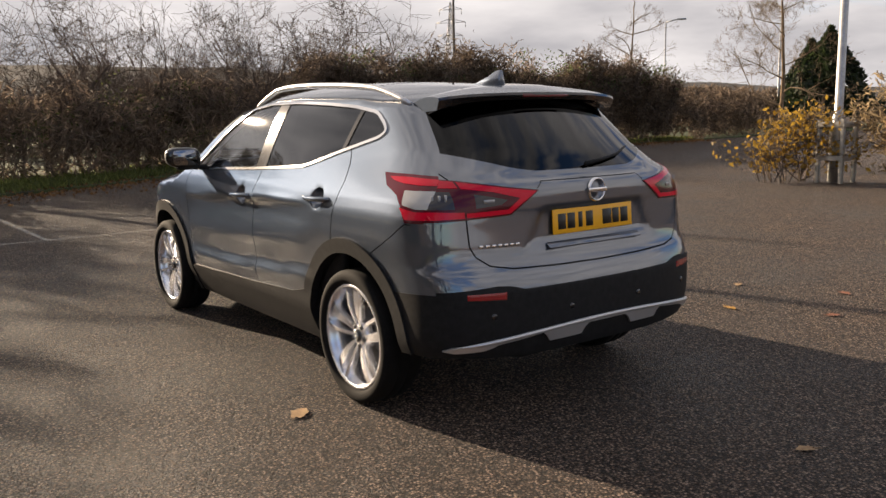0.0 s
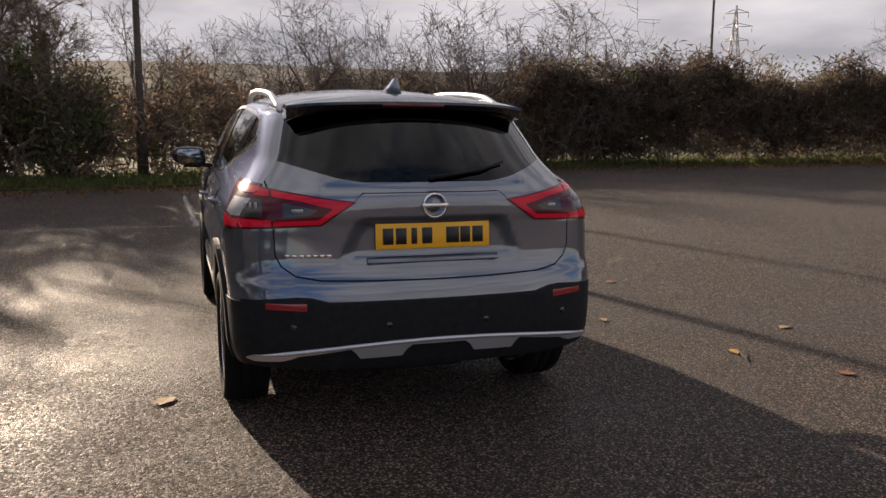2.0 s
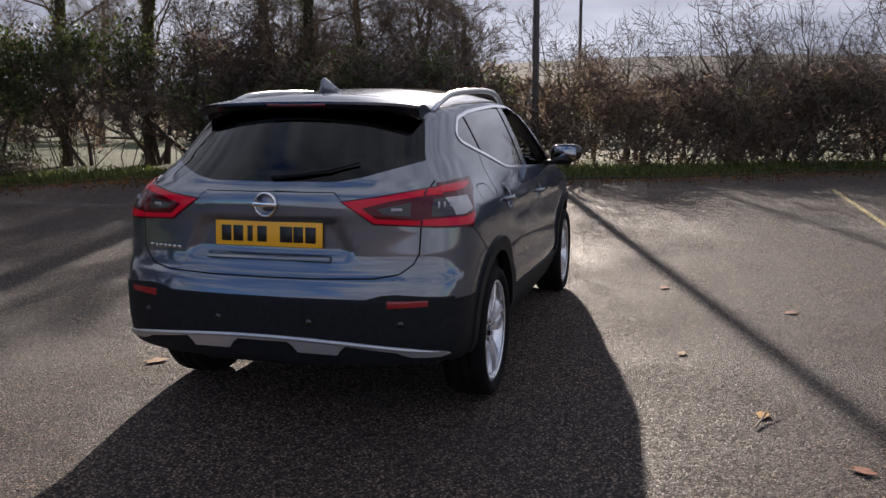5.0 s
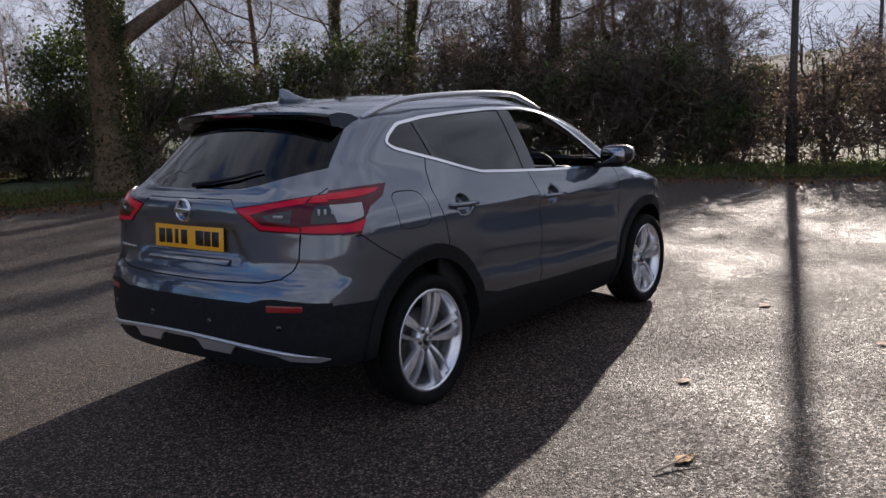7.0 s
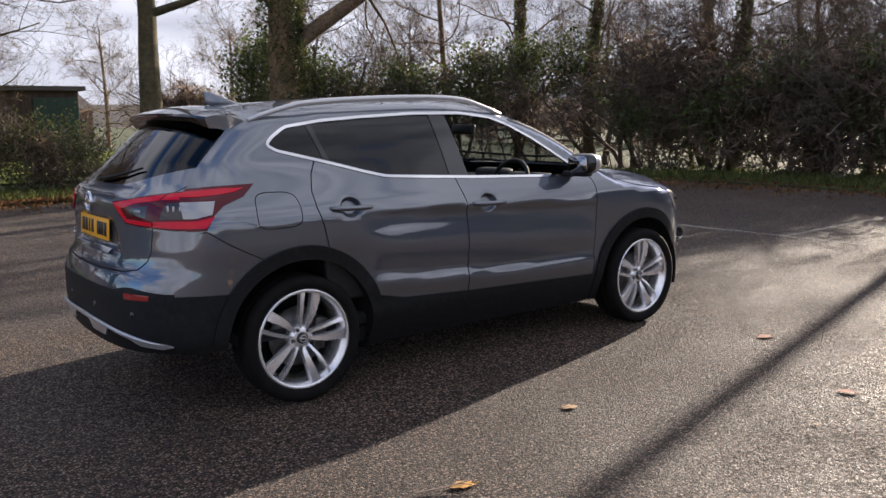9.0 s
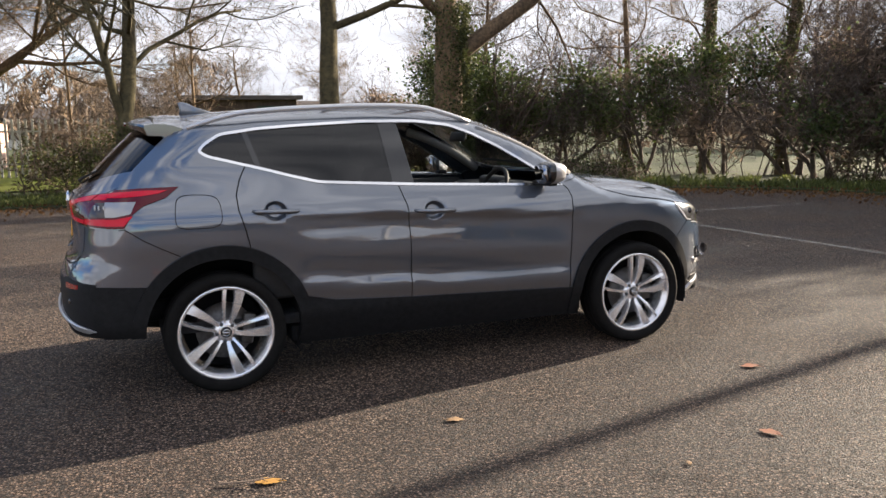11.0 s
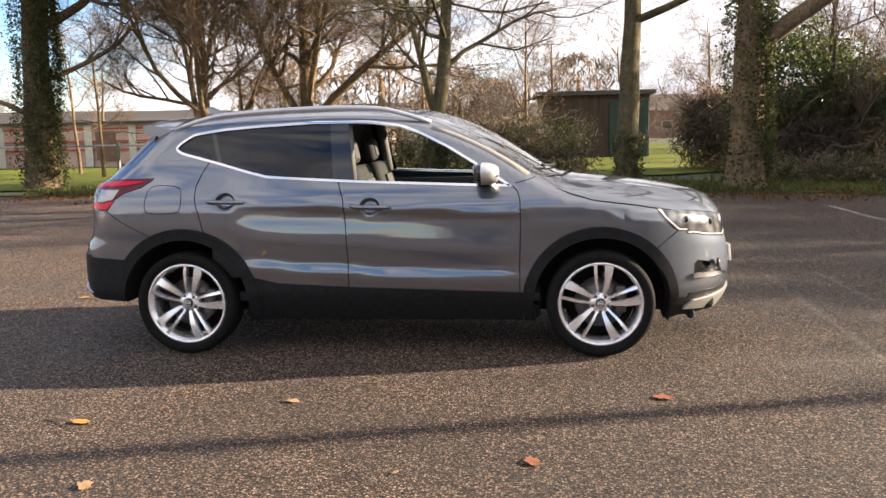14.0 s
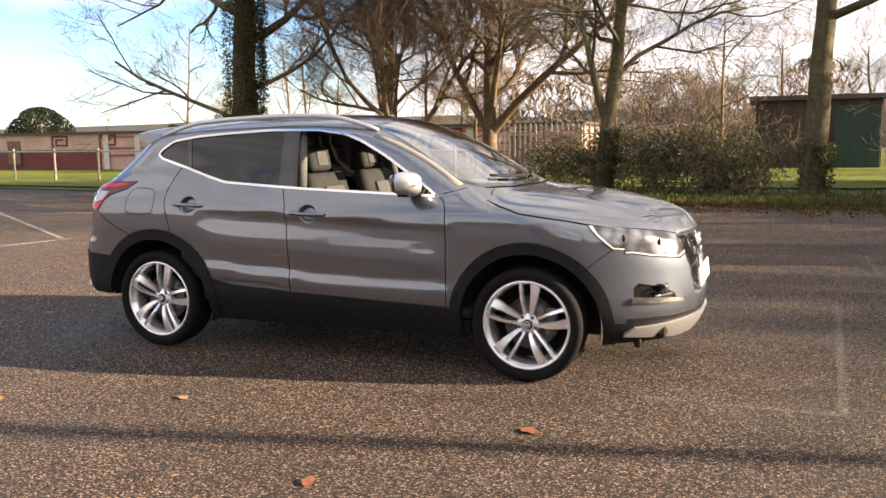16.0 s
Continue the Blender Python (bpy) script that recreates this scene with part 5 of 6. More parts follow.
class Wood:
    """Gathers tapered branches and makes one mesh of them."""

    def __init__(self, seed):
        self.v, self.f, self.rng, self.thin = [], [], random.Random(seed), .0042

    def limb(self, pts, r0, r1, sides):
        base, up = len(self.v), None
        n = len(pts)
        for i, p in enumerate(pts):
            d = (pts[min(i + 1, n - 1)] - pts[max(i - 1, 0)]).normalized()
            up = d.orthogonal().normalized() if up is None else (up - d * up.dot(d)).normalized()
            s = d.cross(up)
            r = r0 + (r1 - r0) * i / (n - 1)
            for k in range(sides):
                a = 2 * math.pi * k / sides
                self.v.append(p + (up * math.cos(a) + s * math.sin(a)) * r)
        for i in range(n - 1):
            for k in range(sides):
                a, b = base + i * sides + k, base + i * sides + (k + 1) % sides
                self.f.append((a, b, b + sides, a + sides))

    def grow(self, p, d, length, r, depth, spread=.55, lift=.12, kids=(3, 5), gnarl=.22, shrink=.62, droop=0.0, first=.3, sides=None):
        g = self.rng
        n = 5 if depth > 1 else 3
        pts, at = [p.copy()], d.normalized()
        q = p.copy()
        for i in range(n):
            at = (at + Vector((g.gauss(0, gnarl), g.gauss(0, gnarl), g.gauss(0, gnarl) + lift - droop * (1 if depth < 3 else 0)))).normalized()
            q = q + at * (length / n)
            pts.append(q.copy())
        r1 = max(r * .45, self.thin * .8)
        self.limb(pts, r, r1, sides or (8 if r > .08 else 5 if r > .02 else 3))
        if depth <= 0:
            return
        for k in range(g.randint(*kids)):
            t = first + (1 - first) * (k + g.random()) / kids[1]
            t = min(t, .98)
            i = min(int(t * n), n - 1)
            base = pts[i].lerp(pts[i + 1], t * n - i)
            along = (pts[i + 1] - pts[i]).normalized()
            side = Vector((g.gauss(0, 1), g.gauss(0, 1), g.gauss(0, .6)))
            side = (side - along * side.dot(along)).normalized()
            nd = (along * (1 - spread) + side * spread * (.7 + .6 * g.random())).normalized()
            self.grow(base, nd, length * shrink * (.7 + .5 * g.random()), max((r + (r1 - r) * t) * .58, self.thin), depth - 1, spread, lift, kids, gnarl, shrink, droop, first)

    def part(self, name, mat, parent=None, label=""):
        return raw(name, self.v, self.f, mat, parent, label, True)


def leaf_mass(name, centres, size, mat, parent=None, label="", seed=0, upright=0.0, aspect=.6):
    """Many small leaves, each a folded pair of faces with its own turn."""
    g = np.random.RandomState(seed)
    c = np.asarray(centres, float)
    n = len(c)
    a = g.normal(size=(n, 3))
    a[:, 2] = a[:, 2] * (1 - upright) + upright * 2.5
    a /= np.linalg.norm(a, axis=1)[:, None]
    b = np.cross(a, g.normal(size=(n, 3)))
    b /= np.maximum(np.linalg.norm(b, axis=1), 1e-6)[:, None]
    w = np.cross(a, b)
    s = (size * (.6 + .8 * g.rand(n)))[:, None]
    v = np.stack([c - a * s * .5, c + b * s * aspect * .5 + w * s * .12, c + a * s * .5, c - b * s * aspect * .5 + w * s * .12], 1).reshape(-1, 3)
    me = bpy.data.meshes.new(name)
    me.vertices.add(4 * n)
    me.vertices.foreach_set("co", v.ravel())
    i = np.arange(n) * 4
    idx = np.stack([i, i + 1, i + 2, i, i + 2, i + 3], 1).ravel()
    me.loops.add(6 * n)
    me.loops.foreach_set("vertex_index", idx.astype(np.int32))
    me.polygons.add(2 * n)
    me.polygons.foreach_set("loop_start", (np.arange(2 * n) * 3).astype(np.int32))
    me.materials.append(mat)
    me.update(calc_edges=True)
    ob = new(name, me)
    if parent:
        ob.parent = parent
    if label:
        ob["label"] = label
    return ob


def along(line, n, g):
    q = np.array(line, float)
    seg = np.linalg.norm(np.diff(q, axis=0), axis=1)
    s = g.rand(n) * seg.sum()
    k = np.clip(np.searchsorted(np.cumsum(seg), s), 0, len(seg) - 1)
    t = (s - (np.cumsum(seg) - seg)[k]) / seg[k]
    p = q[k] + (q[k + 1] - q[k]) * t[:, None]
    d = (q[k + 1] - q[k]) / seg[k][:, None]
    return p, np.stack([-d[:, 1], d[:, 0]], 1), s


def hedge_cloud(line, width, height, n, seed, clump=.35, ragged=.25, low=0.05, top_heavy=1.0, per=45):
    """Places for leaves: a bank along a line that swells and thins in clumps."""
    g = np.random.RandomState(seed)
    m = max(8, n // per)
    p, nrm, s = along(line, m, g)
    hv = height * (1 + ragged * (np.sin(s * .9 + seed) * .5 + np.sin(s * 2.3 + 2 * seed) * .3 + g.normal(size=m) * .25))
    u = g.rand(m) ** (1 / (1 + top_heavy))
    off = (g.rand(m) - .5) * width * np.sqrt(np.clip(1.15 - (u - .2) ** 2, .1, 1))
    cz = low + u * np.maximum(hv - low, .2)
    c = np.stack([p[:, 0] + nrm[:, 0] * off, p[:, 1] + nrm[:, 1] * off, cz], 1)
    k = g.randint(0, m, n)
    q = c[k] + g.normal(size=(n, 3)) * clump * np.array([1, 1, .8])
    q[:, 2] = np.maximum(q[:, 2], .03)
    return q


# verge outline: where the tarmac stops, east and north of the car
EDGE = [(20, -60), (18.3, -28), (17.1, -13), (16.6, -5.5), (14.2, -2.8), (12.9, -.6), (11.9, 2.6), (12.1, 6.2), (11.6, 8.6), (9.4, 10.5), (6.2, 11.6), (2.6, 11.9), (-4, 12.8), (-10, 13.1), (-20, 14.8), (-60, 19)]
EDGE = rounded(EDGE, 1.6, 4, False)


def verge_mat():
    m = material("damp_verge_soil_and_grass", (.05, .05, .02), .9)
    tc = node(m, "TexCoord")
    n1 = node(m, "TexNoise", Scale=1.3, Detail=7, Roughness=.7)
    n2 = node(m, "TexNoise", Scale=18.0, Detail=5, Roughness=.7)
    wire(m, tc, "Object", n1, "Vector")
    wire(m, tc, "Object", n2, "Vector")
    r1 = ramp(m, n1, "Fac", [(.35, (.030, .026, .014)), (.50, (.045, .060, .014)), (.70, (.075, .105, .022))])
    r2 = ramp(m, n2, "Fac", [(.3, (.5, .5, .5)), (.7, (1.3, 1.3, 1.3))])
    mul = node(m, "Mix")
    mul.data_type, mul.blend_type = "RGBA", "MULTIPLY"
    mul.inputs["Factor"].default_value = 1.0
    wire(m, r1, "Color", mul, "A")
    wire(m, r2, "Color", mul, "B")
    wire(m, mul, "Result", bsdf(m), "Base Color")
    b = node(m, "Bump", Strength=.6, Distance=.05)
    wire(m, n2, "Fac", b, "Height")
    wire(m, b, "Normal", bsdf(m), "Normal")
    return m


VERGE = verge_mat()


def strip(line, d0, d1, z0, z1, mat, name, outward, rows=5):
    """A band of ground beside a line, rising from z0 to z1."""
    q = np.array(line)
    t = np.gradient(q, axis=0)
    t /= np.linalg.norm(t, axis=1)[:, None]
    nrm = np.stack([t[:, 1], -t[:, 0]], 1) * outward
    v, f = [], []
    for k in range(rows + 1):
        d = d0 + (d1 - d0) * (k / rows) ** 2
        z = z0 + (z1 - z0) * min(1, k / max(1, rows - 2))
        v += [(p[0] + n[0] * d, p[1] + n[1] * d, z) for p, n in zip(q, nrm)]
    n = len(q)
    for k in range(rows):
        for i in range(n - 1):
            f.append((k * n + i, (k + 1) * n + i, (k + 1) * n + i + 1, k * n + i + 1))
    return raw(name, v, f, mat, None, "", True)


bmv = bmesh.new()
east = [bmv.verts.new((x, y, .045)) for x, y in EDGE]
lip = [bmv.verts.new((x, y, -.02)) for x, y in EDGE]
for i in range(len(EDGE) - 1):
    bmv.faces.new((east[i], east[i + 1], lip[i + 1], lip[i]))
far = [bmv.verts.new(p) for p in ((-60, 400, .1), (400, 400, .1), (400, -60, .1))]
bmv.faces.new(east + far)
bmesh.ops.recalc_face_normals(bmv, faces=bmv.faces[:])
for fc in bmv.faces:
    if len(fc.verts) > 4 and fc.normal.z < 0:
        fc.normal_flip()
bmesh.ops.triangulate(bmv, faces=bmv.faces[:])
verge = part("verge", bmv, VERGE, None, "", False)
tagged(verge, "damp verge of soil, moss and rough grass", "verge", kind="structure")

# grass tufts and fallen leaves along the tarmac's edge
g = np.random.RandomState(5)
gp, gn, _ = along(EDGE[3:-6], 26000, g)
depth_in = np.abs(g.normal(size=26000)) * 1.5 + .02
gc = np.stack([gp[:, 0] - gn[:, 0] * depth_in, gp[:, 1] - gn[:, 1] * depth_in, .07 + .05 * g.rand(26000)], 1)
tagged(leaf_mass("verge_grass", gc, .19, GRASS, None, "", 6, .8, .12), "short rough green grass on the verge", "grass", kind="stuff")
gp, gn, _ = along(EDGE[3:-6], 15000, g)
depth_in = g.normal(size=15000) * .8 + .1
gc = np.stack([gp[:, 0] - gn[:, 0] * depth_in, gp[:, 1] - gn[:, 1] * depth_in, np.where(depth_in > 0, .06, .012) + .02 * g.rand(15000)], 1)
tagged(leaf_mass("leaf_litter", gc, .07, LITTER, None, "", 7, 0, .7), "brown fallen leaves scattered along the verge", "leaf litter", kind="stuff")


n_l = 9000
lx, ly = g.uniform(-2.5, 9.5, n_l), 12.3 + np.abs(g.normal(size=n_l)) * 1.1 - .25
gc = np.stack([lx, ly, .055 + .05 * g.rand(n_l)], 1)
tagged(leaf_mass("leaf_litter", gc, .085, LITTER, None, "", 8, 0, .6), "brown leaf litter and bits of stick under the trees", "leaf litter", kind="stuff")


# ---- brush and hedges ----
def hedge(name, label, line, width, height, bits, seed, thick=5, clump=.22, per=45):
    """A hedge: a tangle of stems with leaf masses. bits: (material, leaves, size, low, top_heavy)."""
    top = thing(name, label, "hedge")
    g_ = random.Random(seed)
    w = Wood(seed)
    length = sum((Vector((*b, 0)) - Vector((*a, 0))).length for a, b in zip(line, line[1:]))
    p, nrm, _ = along(line, int(length * thick), np.random.RandomState(seed))
    for (x, y), (nx, ny) in zip(p, nrm):
        o = (g_.random() - .5) * width * .7
        w.grow(Vector((x + nx * o, y + ny * o, 0)), Vector((g_.gauss(0, .25), g_.gauss(0, .25), 1)), height * (.5 + .35 * g_.random()), .018, 2, .5, .05, (3, 5), .2, .6)
    w.part("stem_tangle", TWIG, top)["kind"] = "stuff"
    for i, (mat, n, size, low, th) in enumerate(bits):
        thin = mat in (BRUSH, HEDGE_BROWN)      # bare twiglets rather than leaves
        o = leaf_mass("foliage", hedge_cloud(line, width, height, n, seed + 11 * i, .22 if thin else clump, .3, low, th, 45 if thin else per), size * (2.2 if thin else 1), mat, top, "", seed + i, .25 if thin else 0, .10 if thin else .6)
        o["kind"] = "stuff"
    return top


hedge("tall_hedge", "tall dense brown winter hedge beside the car park", [(18.2, -9.0), (18.4, -15), (18.7, -21), (19.2, -27)], 1.8, 2.8,
      [(HEDGE_BROWN, 56000, .12, .1, .9), (BRUSH, 12000, .12, .05, .4), (EVERGREEN, 3500, .09, 1.9, 1.6)], 21, 7)
hedge("brushwood_bank", "leafless brown brushwood behind the verge", [(18.4, -11.0), (18.0, -5), (16.4, -.5), (15.3, 3.0)], 2.0, 2.0,
      [(BRUSH, 19000, .12, .05, .4), (BRAMBLE, 4500, .08, .05, .3)], 22, 6)
hedge("dark_thicket", "dark thicket of bare shrubs and brambles", [(15.4, 2.8), (15.0, 6.0)], 2.2, 2.5,
      [(BRUSH, 6000, .13, .05, .5), (EVERGREEN, 3000, .10, .3, .6), (BRAMBLE, 2500, .08, .05, .2)], 23, 6, .32, 400)
hedge("dark_thicket", "tall ivy-grown thicket of bare shrubs", [(15.0, 5.6), (14.4, 10.6)], 2.4, 3.0,
      [(BRUSH, 8000, .13, .05, .7), (EVERGREEN, 5500, .10, .4, .8), (BRAMBLE, 2500, .08, .05, .2)], 29, 6, .34, 420)
hedge("laurel_hedge", "dark evergreen hedge with bare stems below", [(14.6, 11.0), (13.0, 14.6), (10.2, 17.2), (7.2, 18.6)], 1.8, 3.1,
      [(EVERGREEN, 26000, .105, 1.15, 1.2), (BRUSH, 2600, .12, .1, .5)], 24, 7, .34, 420)
hedge("bramble_bush", "low tangled bramble bush on the verge", [(2.2, 15.6), (-.6, 15.9), (-3.7, 16.5)], 1.8, 1.35,
      [(BRAMBLE, 12000, .065, .05, .5), (BRUSH, 5000, .10, .05, .5)], 25)
hedge("bramble_bush", "low dark bramble growth under the trees", [(10.6, 12.4), (8.2, 14.0), (6.4, 14.8)], 1.2, .5,
      [(BRAMBLE, 3600, .075, .05, .5), (BRUSH, 1500, .10, .05, .5)], 26)
hedge("brown_hedge", "ragged brown hedge behind the verge trees", [(10.4, 18.4), (7.6, 19.8), (5.9, 21.6)], 1.6, 2.2,
      [(BRUSH, 22000, .12, .05, .6), (BRAMBLE, 5000, .08, .05, .4)], 33)
hedge("distant_hedge", "distant brown hedgerow beyond the car park", [(40, -70), (34, -30), (34, 10), (30, 40)], 4, 2.6,
      [(BRUSH, 26000, .30, .1, .8)], 27, 1)
hedge("low_hedge", "low brown hedge beside the distant road", [(19.2, -27), (21, -34), (28, -48)], 2.5, 1.8,
      [(HEDGE_BROWN, 14000, .14, .1, .8), (BRUSH, 7000, .14, .05, .5)], 28, 2)


# ---- hawthorn shrubs along the east side ----
def shrub(seed, height, spread=.62):
    w = Wood(seed)
    w.thin = .0058
    g_ = w.rng
    for k in range(g_.randint(4, 5)):
        w.grow(Vector((g_.gauss(0, .16), g_.gauss(0, .16), 0)), Vector((g_.gauss(0, .38), g_.gauss(0, .38), 1)), height * (.50 + .2 * g_.random()), .062, 4, spread, .10, (3, 5), .27, .62)
    t = thing("bare_shrub", "leafless hawthorn shrub with tangled twigs", "shrub", None, "bare shrubs along the hedge line")
    w.part("crown", TWIG, t)
    return t


rs = random.Random(77)
kinds = [shrub(100 + k, 4.5) for k in range(4)]
spots = [(20.6, -13.6), (19.6, -11.8), (20.2, -10.3), (19.4, -8.8), (19.9, -7.6), (19.0, -6.6), (20.0, -5.2), (18.6, -4.4), (19.4, -3.2), (18.2, -2.0), (19.0, -.4),
         (17.4, 1.4), (16.0, 3.6), (16.9, 4.8), (15.6, 5.8), (16.6, 7.2), (15.2, 8.4), (16.2, 9.6), (14.6, 10.6), (15.2, 12.2), (13.8, 13.8), (12.6, 15.6), (10.8, 17.0), (9.0, 18.0), (17.8, 6.2),
         (18.0, 8.6), (21.0, -8.6), (20.8, -3.9), (21.4, -11.6), (20.6, -24.5), (22.5, -31.0), (.2, 27.5), (-.6, 23.6), (7.2, 25.8)]
for k, (x, y) in enumerate(spots):
    m = Matrix.Translation((x, y, .03)) @ pose(0, 0, 0, 0, 0, rs.random() * 360)
    s = .85 + .35 * rs.random()
    if k < 4:
        kinds[k].matrix_basis = m
        kinds[k].scale = (s, s, s)
    else:
        c = copy_thing(kinds[k % 4], m)
        c.scale = (s, s, s * (.9 + .25 * rs.random()))


# ---- trees ----
def tree(label, x, y, height, r, seed, lean=(0, 0), fork=None, ivy=0.0, ivy_top=4.5, mat=None, limbs=9, first=2.2, droop=.0, depth=4, group="", limb_len=.42, kids=(3, 5)):
    t = thing("tree", label, "tree", Matrix.Translation((x, y, .03)), group)
    w = Wood(seed)
    g_ = w.rng
    pts, p, d = [], Vector((0, 0, 0)), Vector((lean[0], lean[1], 1)).normalized()
    n = 12
    for i in range(n + 1):
        pts.append(p.copy())
        d = (d + Vector((g_.gauss(0, .025), g_.gauss(0, .025), .03))).normalized()
        p = p + d * height / n
    # flared foot and tapered trunk
    flare = [pts[0] + Vector((0, 0, -.1))] + [pts[0].lerp(pts[1], k) for k in (.12, .3)] + pts[1:]
    rr = [r * 1.45, r * 1.18, r * 1.05] + [r * (1 - .72 * i / n) for i in range(1, n + 1)]
    bm = bmesh.new()
    tube(bm, flare, rr, 18)
    for v in bm.verts:
        v.co += Vector((noise.noise(v.co * 2.3 + Vector((seed, 0, 0))), noise.noise(v.co * 2.3 + Vector((0, seed, 9))), 0)) * r * .22
    part("trunk", bm, mat or BARK, t)
    for k in range(limbs):
        hgt = first + (height - first) * (k + .5 * g_.random()) / limbs
        i = min(int(hgt / height * n), n - 1)
        base = pts[i].lerp(pts[i + 1], .5)
        a = k * 2.4 + g_.random()
        up = .25 + .45 * g_.random()
        w.grow(base, Vector((math.cos(a), math.sin(a), up)), height * limb_len * (1.0 - .45 * k / limbs) * (.7 + .5 * g_.random()), max(r * .34 * (1 - .6 * k / limbs), .025), depth, .55, .08 - droop, kids, .2, .60, droop)
    for a, hgt, ln, rad, up in (fork or ()):
        i = min(int(hgt / height * n), n - 1)
        w.grow(pts[i].copy(), Vector((math.cos(radians(a)), math.sin(radians(a)), up)), ln, rad, depth, .5, .07, (kids[0] + 1, kids[1] + 1), .13, .58, droop)
    w.part("crown", mat or BARK, t)
    if ivy:
        g2 = np.random.RandomState(seed)
        m_ = int(ivy * 2)
        u = g2.rand(m_) ** .8 * ivy_top
        ii = np.clip((u / height * n).astype(int), 0, n - 1)
        P = np.array([tuple(q) for q in pts])
        c = P[ii] + (P[ii + 1] - P[ii]) * (u / height * n - ii)[:, None]
        a = np.where(g2.rand(m_) < .6, -.5 + .9 * g2.normal(size=m_), g2.rand(m_) * 2 * math.pi)
        rad = r * (1.1 + .25 * np.abs(g2.normal(size=m_)) + .15 * np.sin(a * 3 + u * 2))
        c[:, 0] += np.cos(a) * rad
        c[:, 1] += np.sin(a) * rad
        o = leaf_mass("ivy", c, .068, IVY, t, "dark green ivy on the trunk", seed)
        o["kind"] = "stuff"
    return t


tree("bare multi-stemmed tree on the grass", -8.4, 17.5, 7.8, .19, 301, (0, 0), ((20, 1.2, 5.0, .11, 1.3), (160, 1.3, 5.0, .10, 1.2), (280, 1.5, 4.8, .10, 1.6), (90, 1.8, 4.8, .09, 1.7), (220, 2.0, 4.5, .08, 1.5)), 0, 0, BARK, 15, 1.9, .01, 4, "", .40, (5, 7))
tree("bare spreading tree with a low fork", -6.0, 19.4, 9.0, .25, 302, (.01, 0), ((10, 2.0, 6.2, .15, 1.2), (185, 2.2, 5.6, .13, 1.1), (75, 2.8, 5.0, .11, 1.7), (300, 2.6, 5.2, .11, 1.6)), 0, 0, BARK, 16, 2.8, .01, 4, "", .42, (5, 7))
tree("mossy bare tree with a curving side stem", -1.65, 15.25, 9.8, .20, 303, (.02, -.01), ((175, 2.2, 3.6, .11, 1.7),), 700, 1.6, BARK_MOSS, 14, 2.8, .03, 4, "", .36)
tree("tall bare tree with mossy bark", 3.12, 14.8, 11.5, .265, 304, (0, .01), ((0, 4.3, 4.6, .10, .35), (200, 4.8, 3.8, .08, .3)), 500, 1.2, BARK_MOSS, 8, 4.8, .12, 4, "", .32)
tree("stout ivy-clad tree with drooping twigs", 5.35, 12.45, 11.5, .36, 305, (0, .02), ((-5, 3.7, 6.0, .20, .65), (185, 4.4, 4.5, .13, .45)), 4200, 4.2, BARK, 8, 4.2, .12, 4, "", .36)
tree("stout ivy-clad tree beside the verge", -12.4, 15.7, 11.5, .44, 306, (0, 0), ((180, 2.6, 4.4, .08, .35), (10, 3.0, 4.0, .08, .25)), 7500, 5.8, BARK, 9, 3.6, .03, 4, "", .34)
for k, (x, y, h, r) in enumerate(((16.2, 6.4, 5.0, .10), (14.9, 12.4, 8.0, .13), (12.4, 16.0, 8.0, .12), (17.2, 4.0, 3.9, .10), (16.8, 9.6, 6.6, .12), (9.0, 18.4, 7.0, .10), (18.0, 7.2, 5.6, .11),
                                  (15.5, 8.0, 6.0, .13), (16.4, 5.0, 4.2, .11), (18.6, 5.4, 4.6, .10), (13.8, 14.2, 7.5, .12))):
    tree("slender bare tree rising out of the thicket", x, y, h, r, 320 + k, (.03 * math.sin(k), .02), None, (1300, 3800, 900)[k % 3], (3.4, 5.6, 2.6)[k % 3], BARK, 14, 1.4, .01, 4, "thicket trees", .34)
tree("bare roadside tree beyond the hedge", 15.0, -29.0, 6.5, .10, 340, (0, 0), None, 0, 0, BARK, 13, 1.4, 0, 4, "", .40)
tree("small bare tree above the hedge", 19.5, -25.0, 5.6, .07, 341, (0, 0), None, 0, 0, BARK, 11, 1.4, 0, 3, "", .34)


# ---- shrubs by the lamp post ----
def bush(name, label, x, y, height, width, mat, leaves, size, seed, cat="shrub", aspect=.6):
    t = thing(name, label, cat, Matrix.Translation((x, y, 0)))
    w = Wood(seed)
    g_ = w.rng
    for k in range(9):
        w.grow(Vector((g_.gauss(0, .12), g_.gauss(0, .12), 0)), Vector((g_.gauss(0, .4), g_.gauss(0, .4), 1)), height * (.45 + .25 * g_.random()), .016, 3, .55, .08, (3, 5), .2, .6)
    w.part("stem_tangle", TWIG, t)
    g2 = np.random.RandomState(seed)
    tips = np.array([tuple(v) for v in w.v])
    c = tips[g2.randint(0, len(tips), leaves)] + g2.normal(size=(leaves, 3)) * .06
    c[:, 2] = np.maximum(c[:, 2], .02)
    o = leaf_mass("leaves", c, size, mat, t, "", seed, 0, aspect)
    o["kind"] = "stuff"
    return t


bush("autumn_shrub", "shrub with sparse yellow autumn leaves", 3.95, -11.9, 2.1, .9, YELLOW_LEAF, 900, .09, 401)
bush("autumn_shrub", "small yellow-leaved shrub at the kerb", 4.1, -11.3, 1.0, .6, YELLOW_LEAF, 260, .09, 402)
for k, (x, y, h) in enumerate(((1.75, -12.7, 2.4), (1.1, -12.5, 2.5), (.8, -11.8, 2.3), (2.0, -13.8, 2.6), (.1, -12.3, 2.5))):
    bush("dry_shrub", "tall straw-brown dried shrub behind the lamp post", x, y, h, 1.2, DRY_STEM, 2600, .13, 410 + k, "shrub", .25)


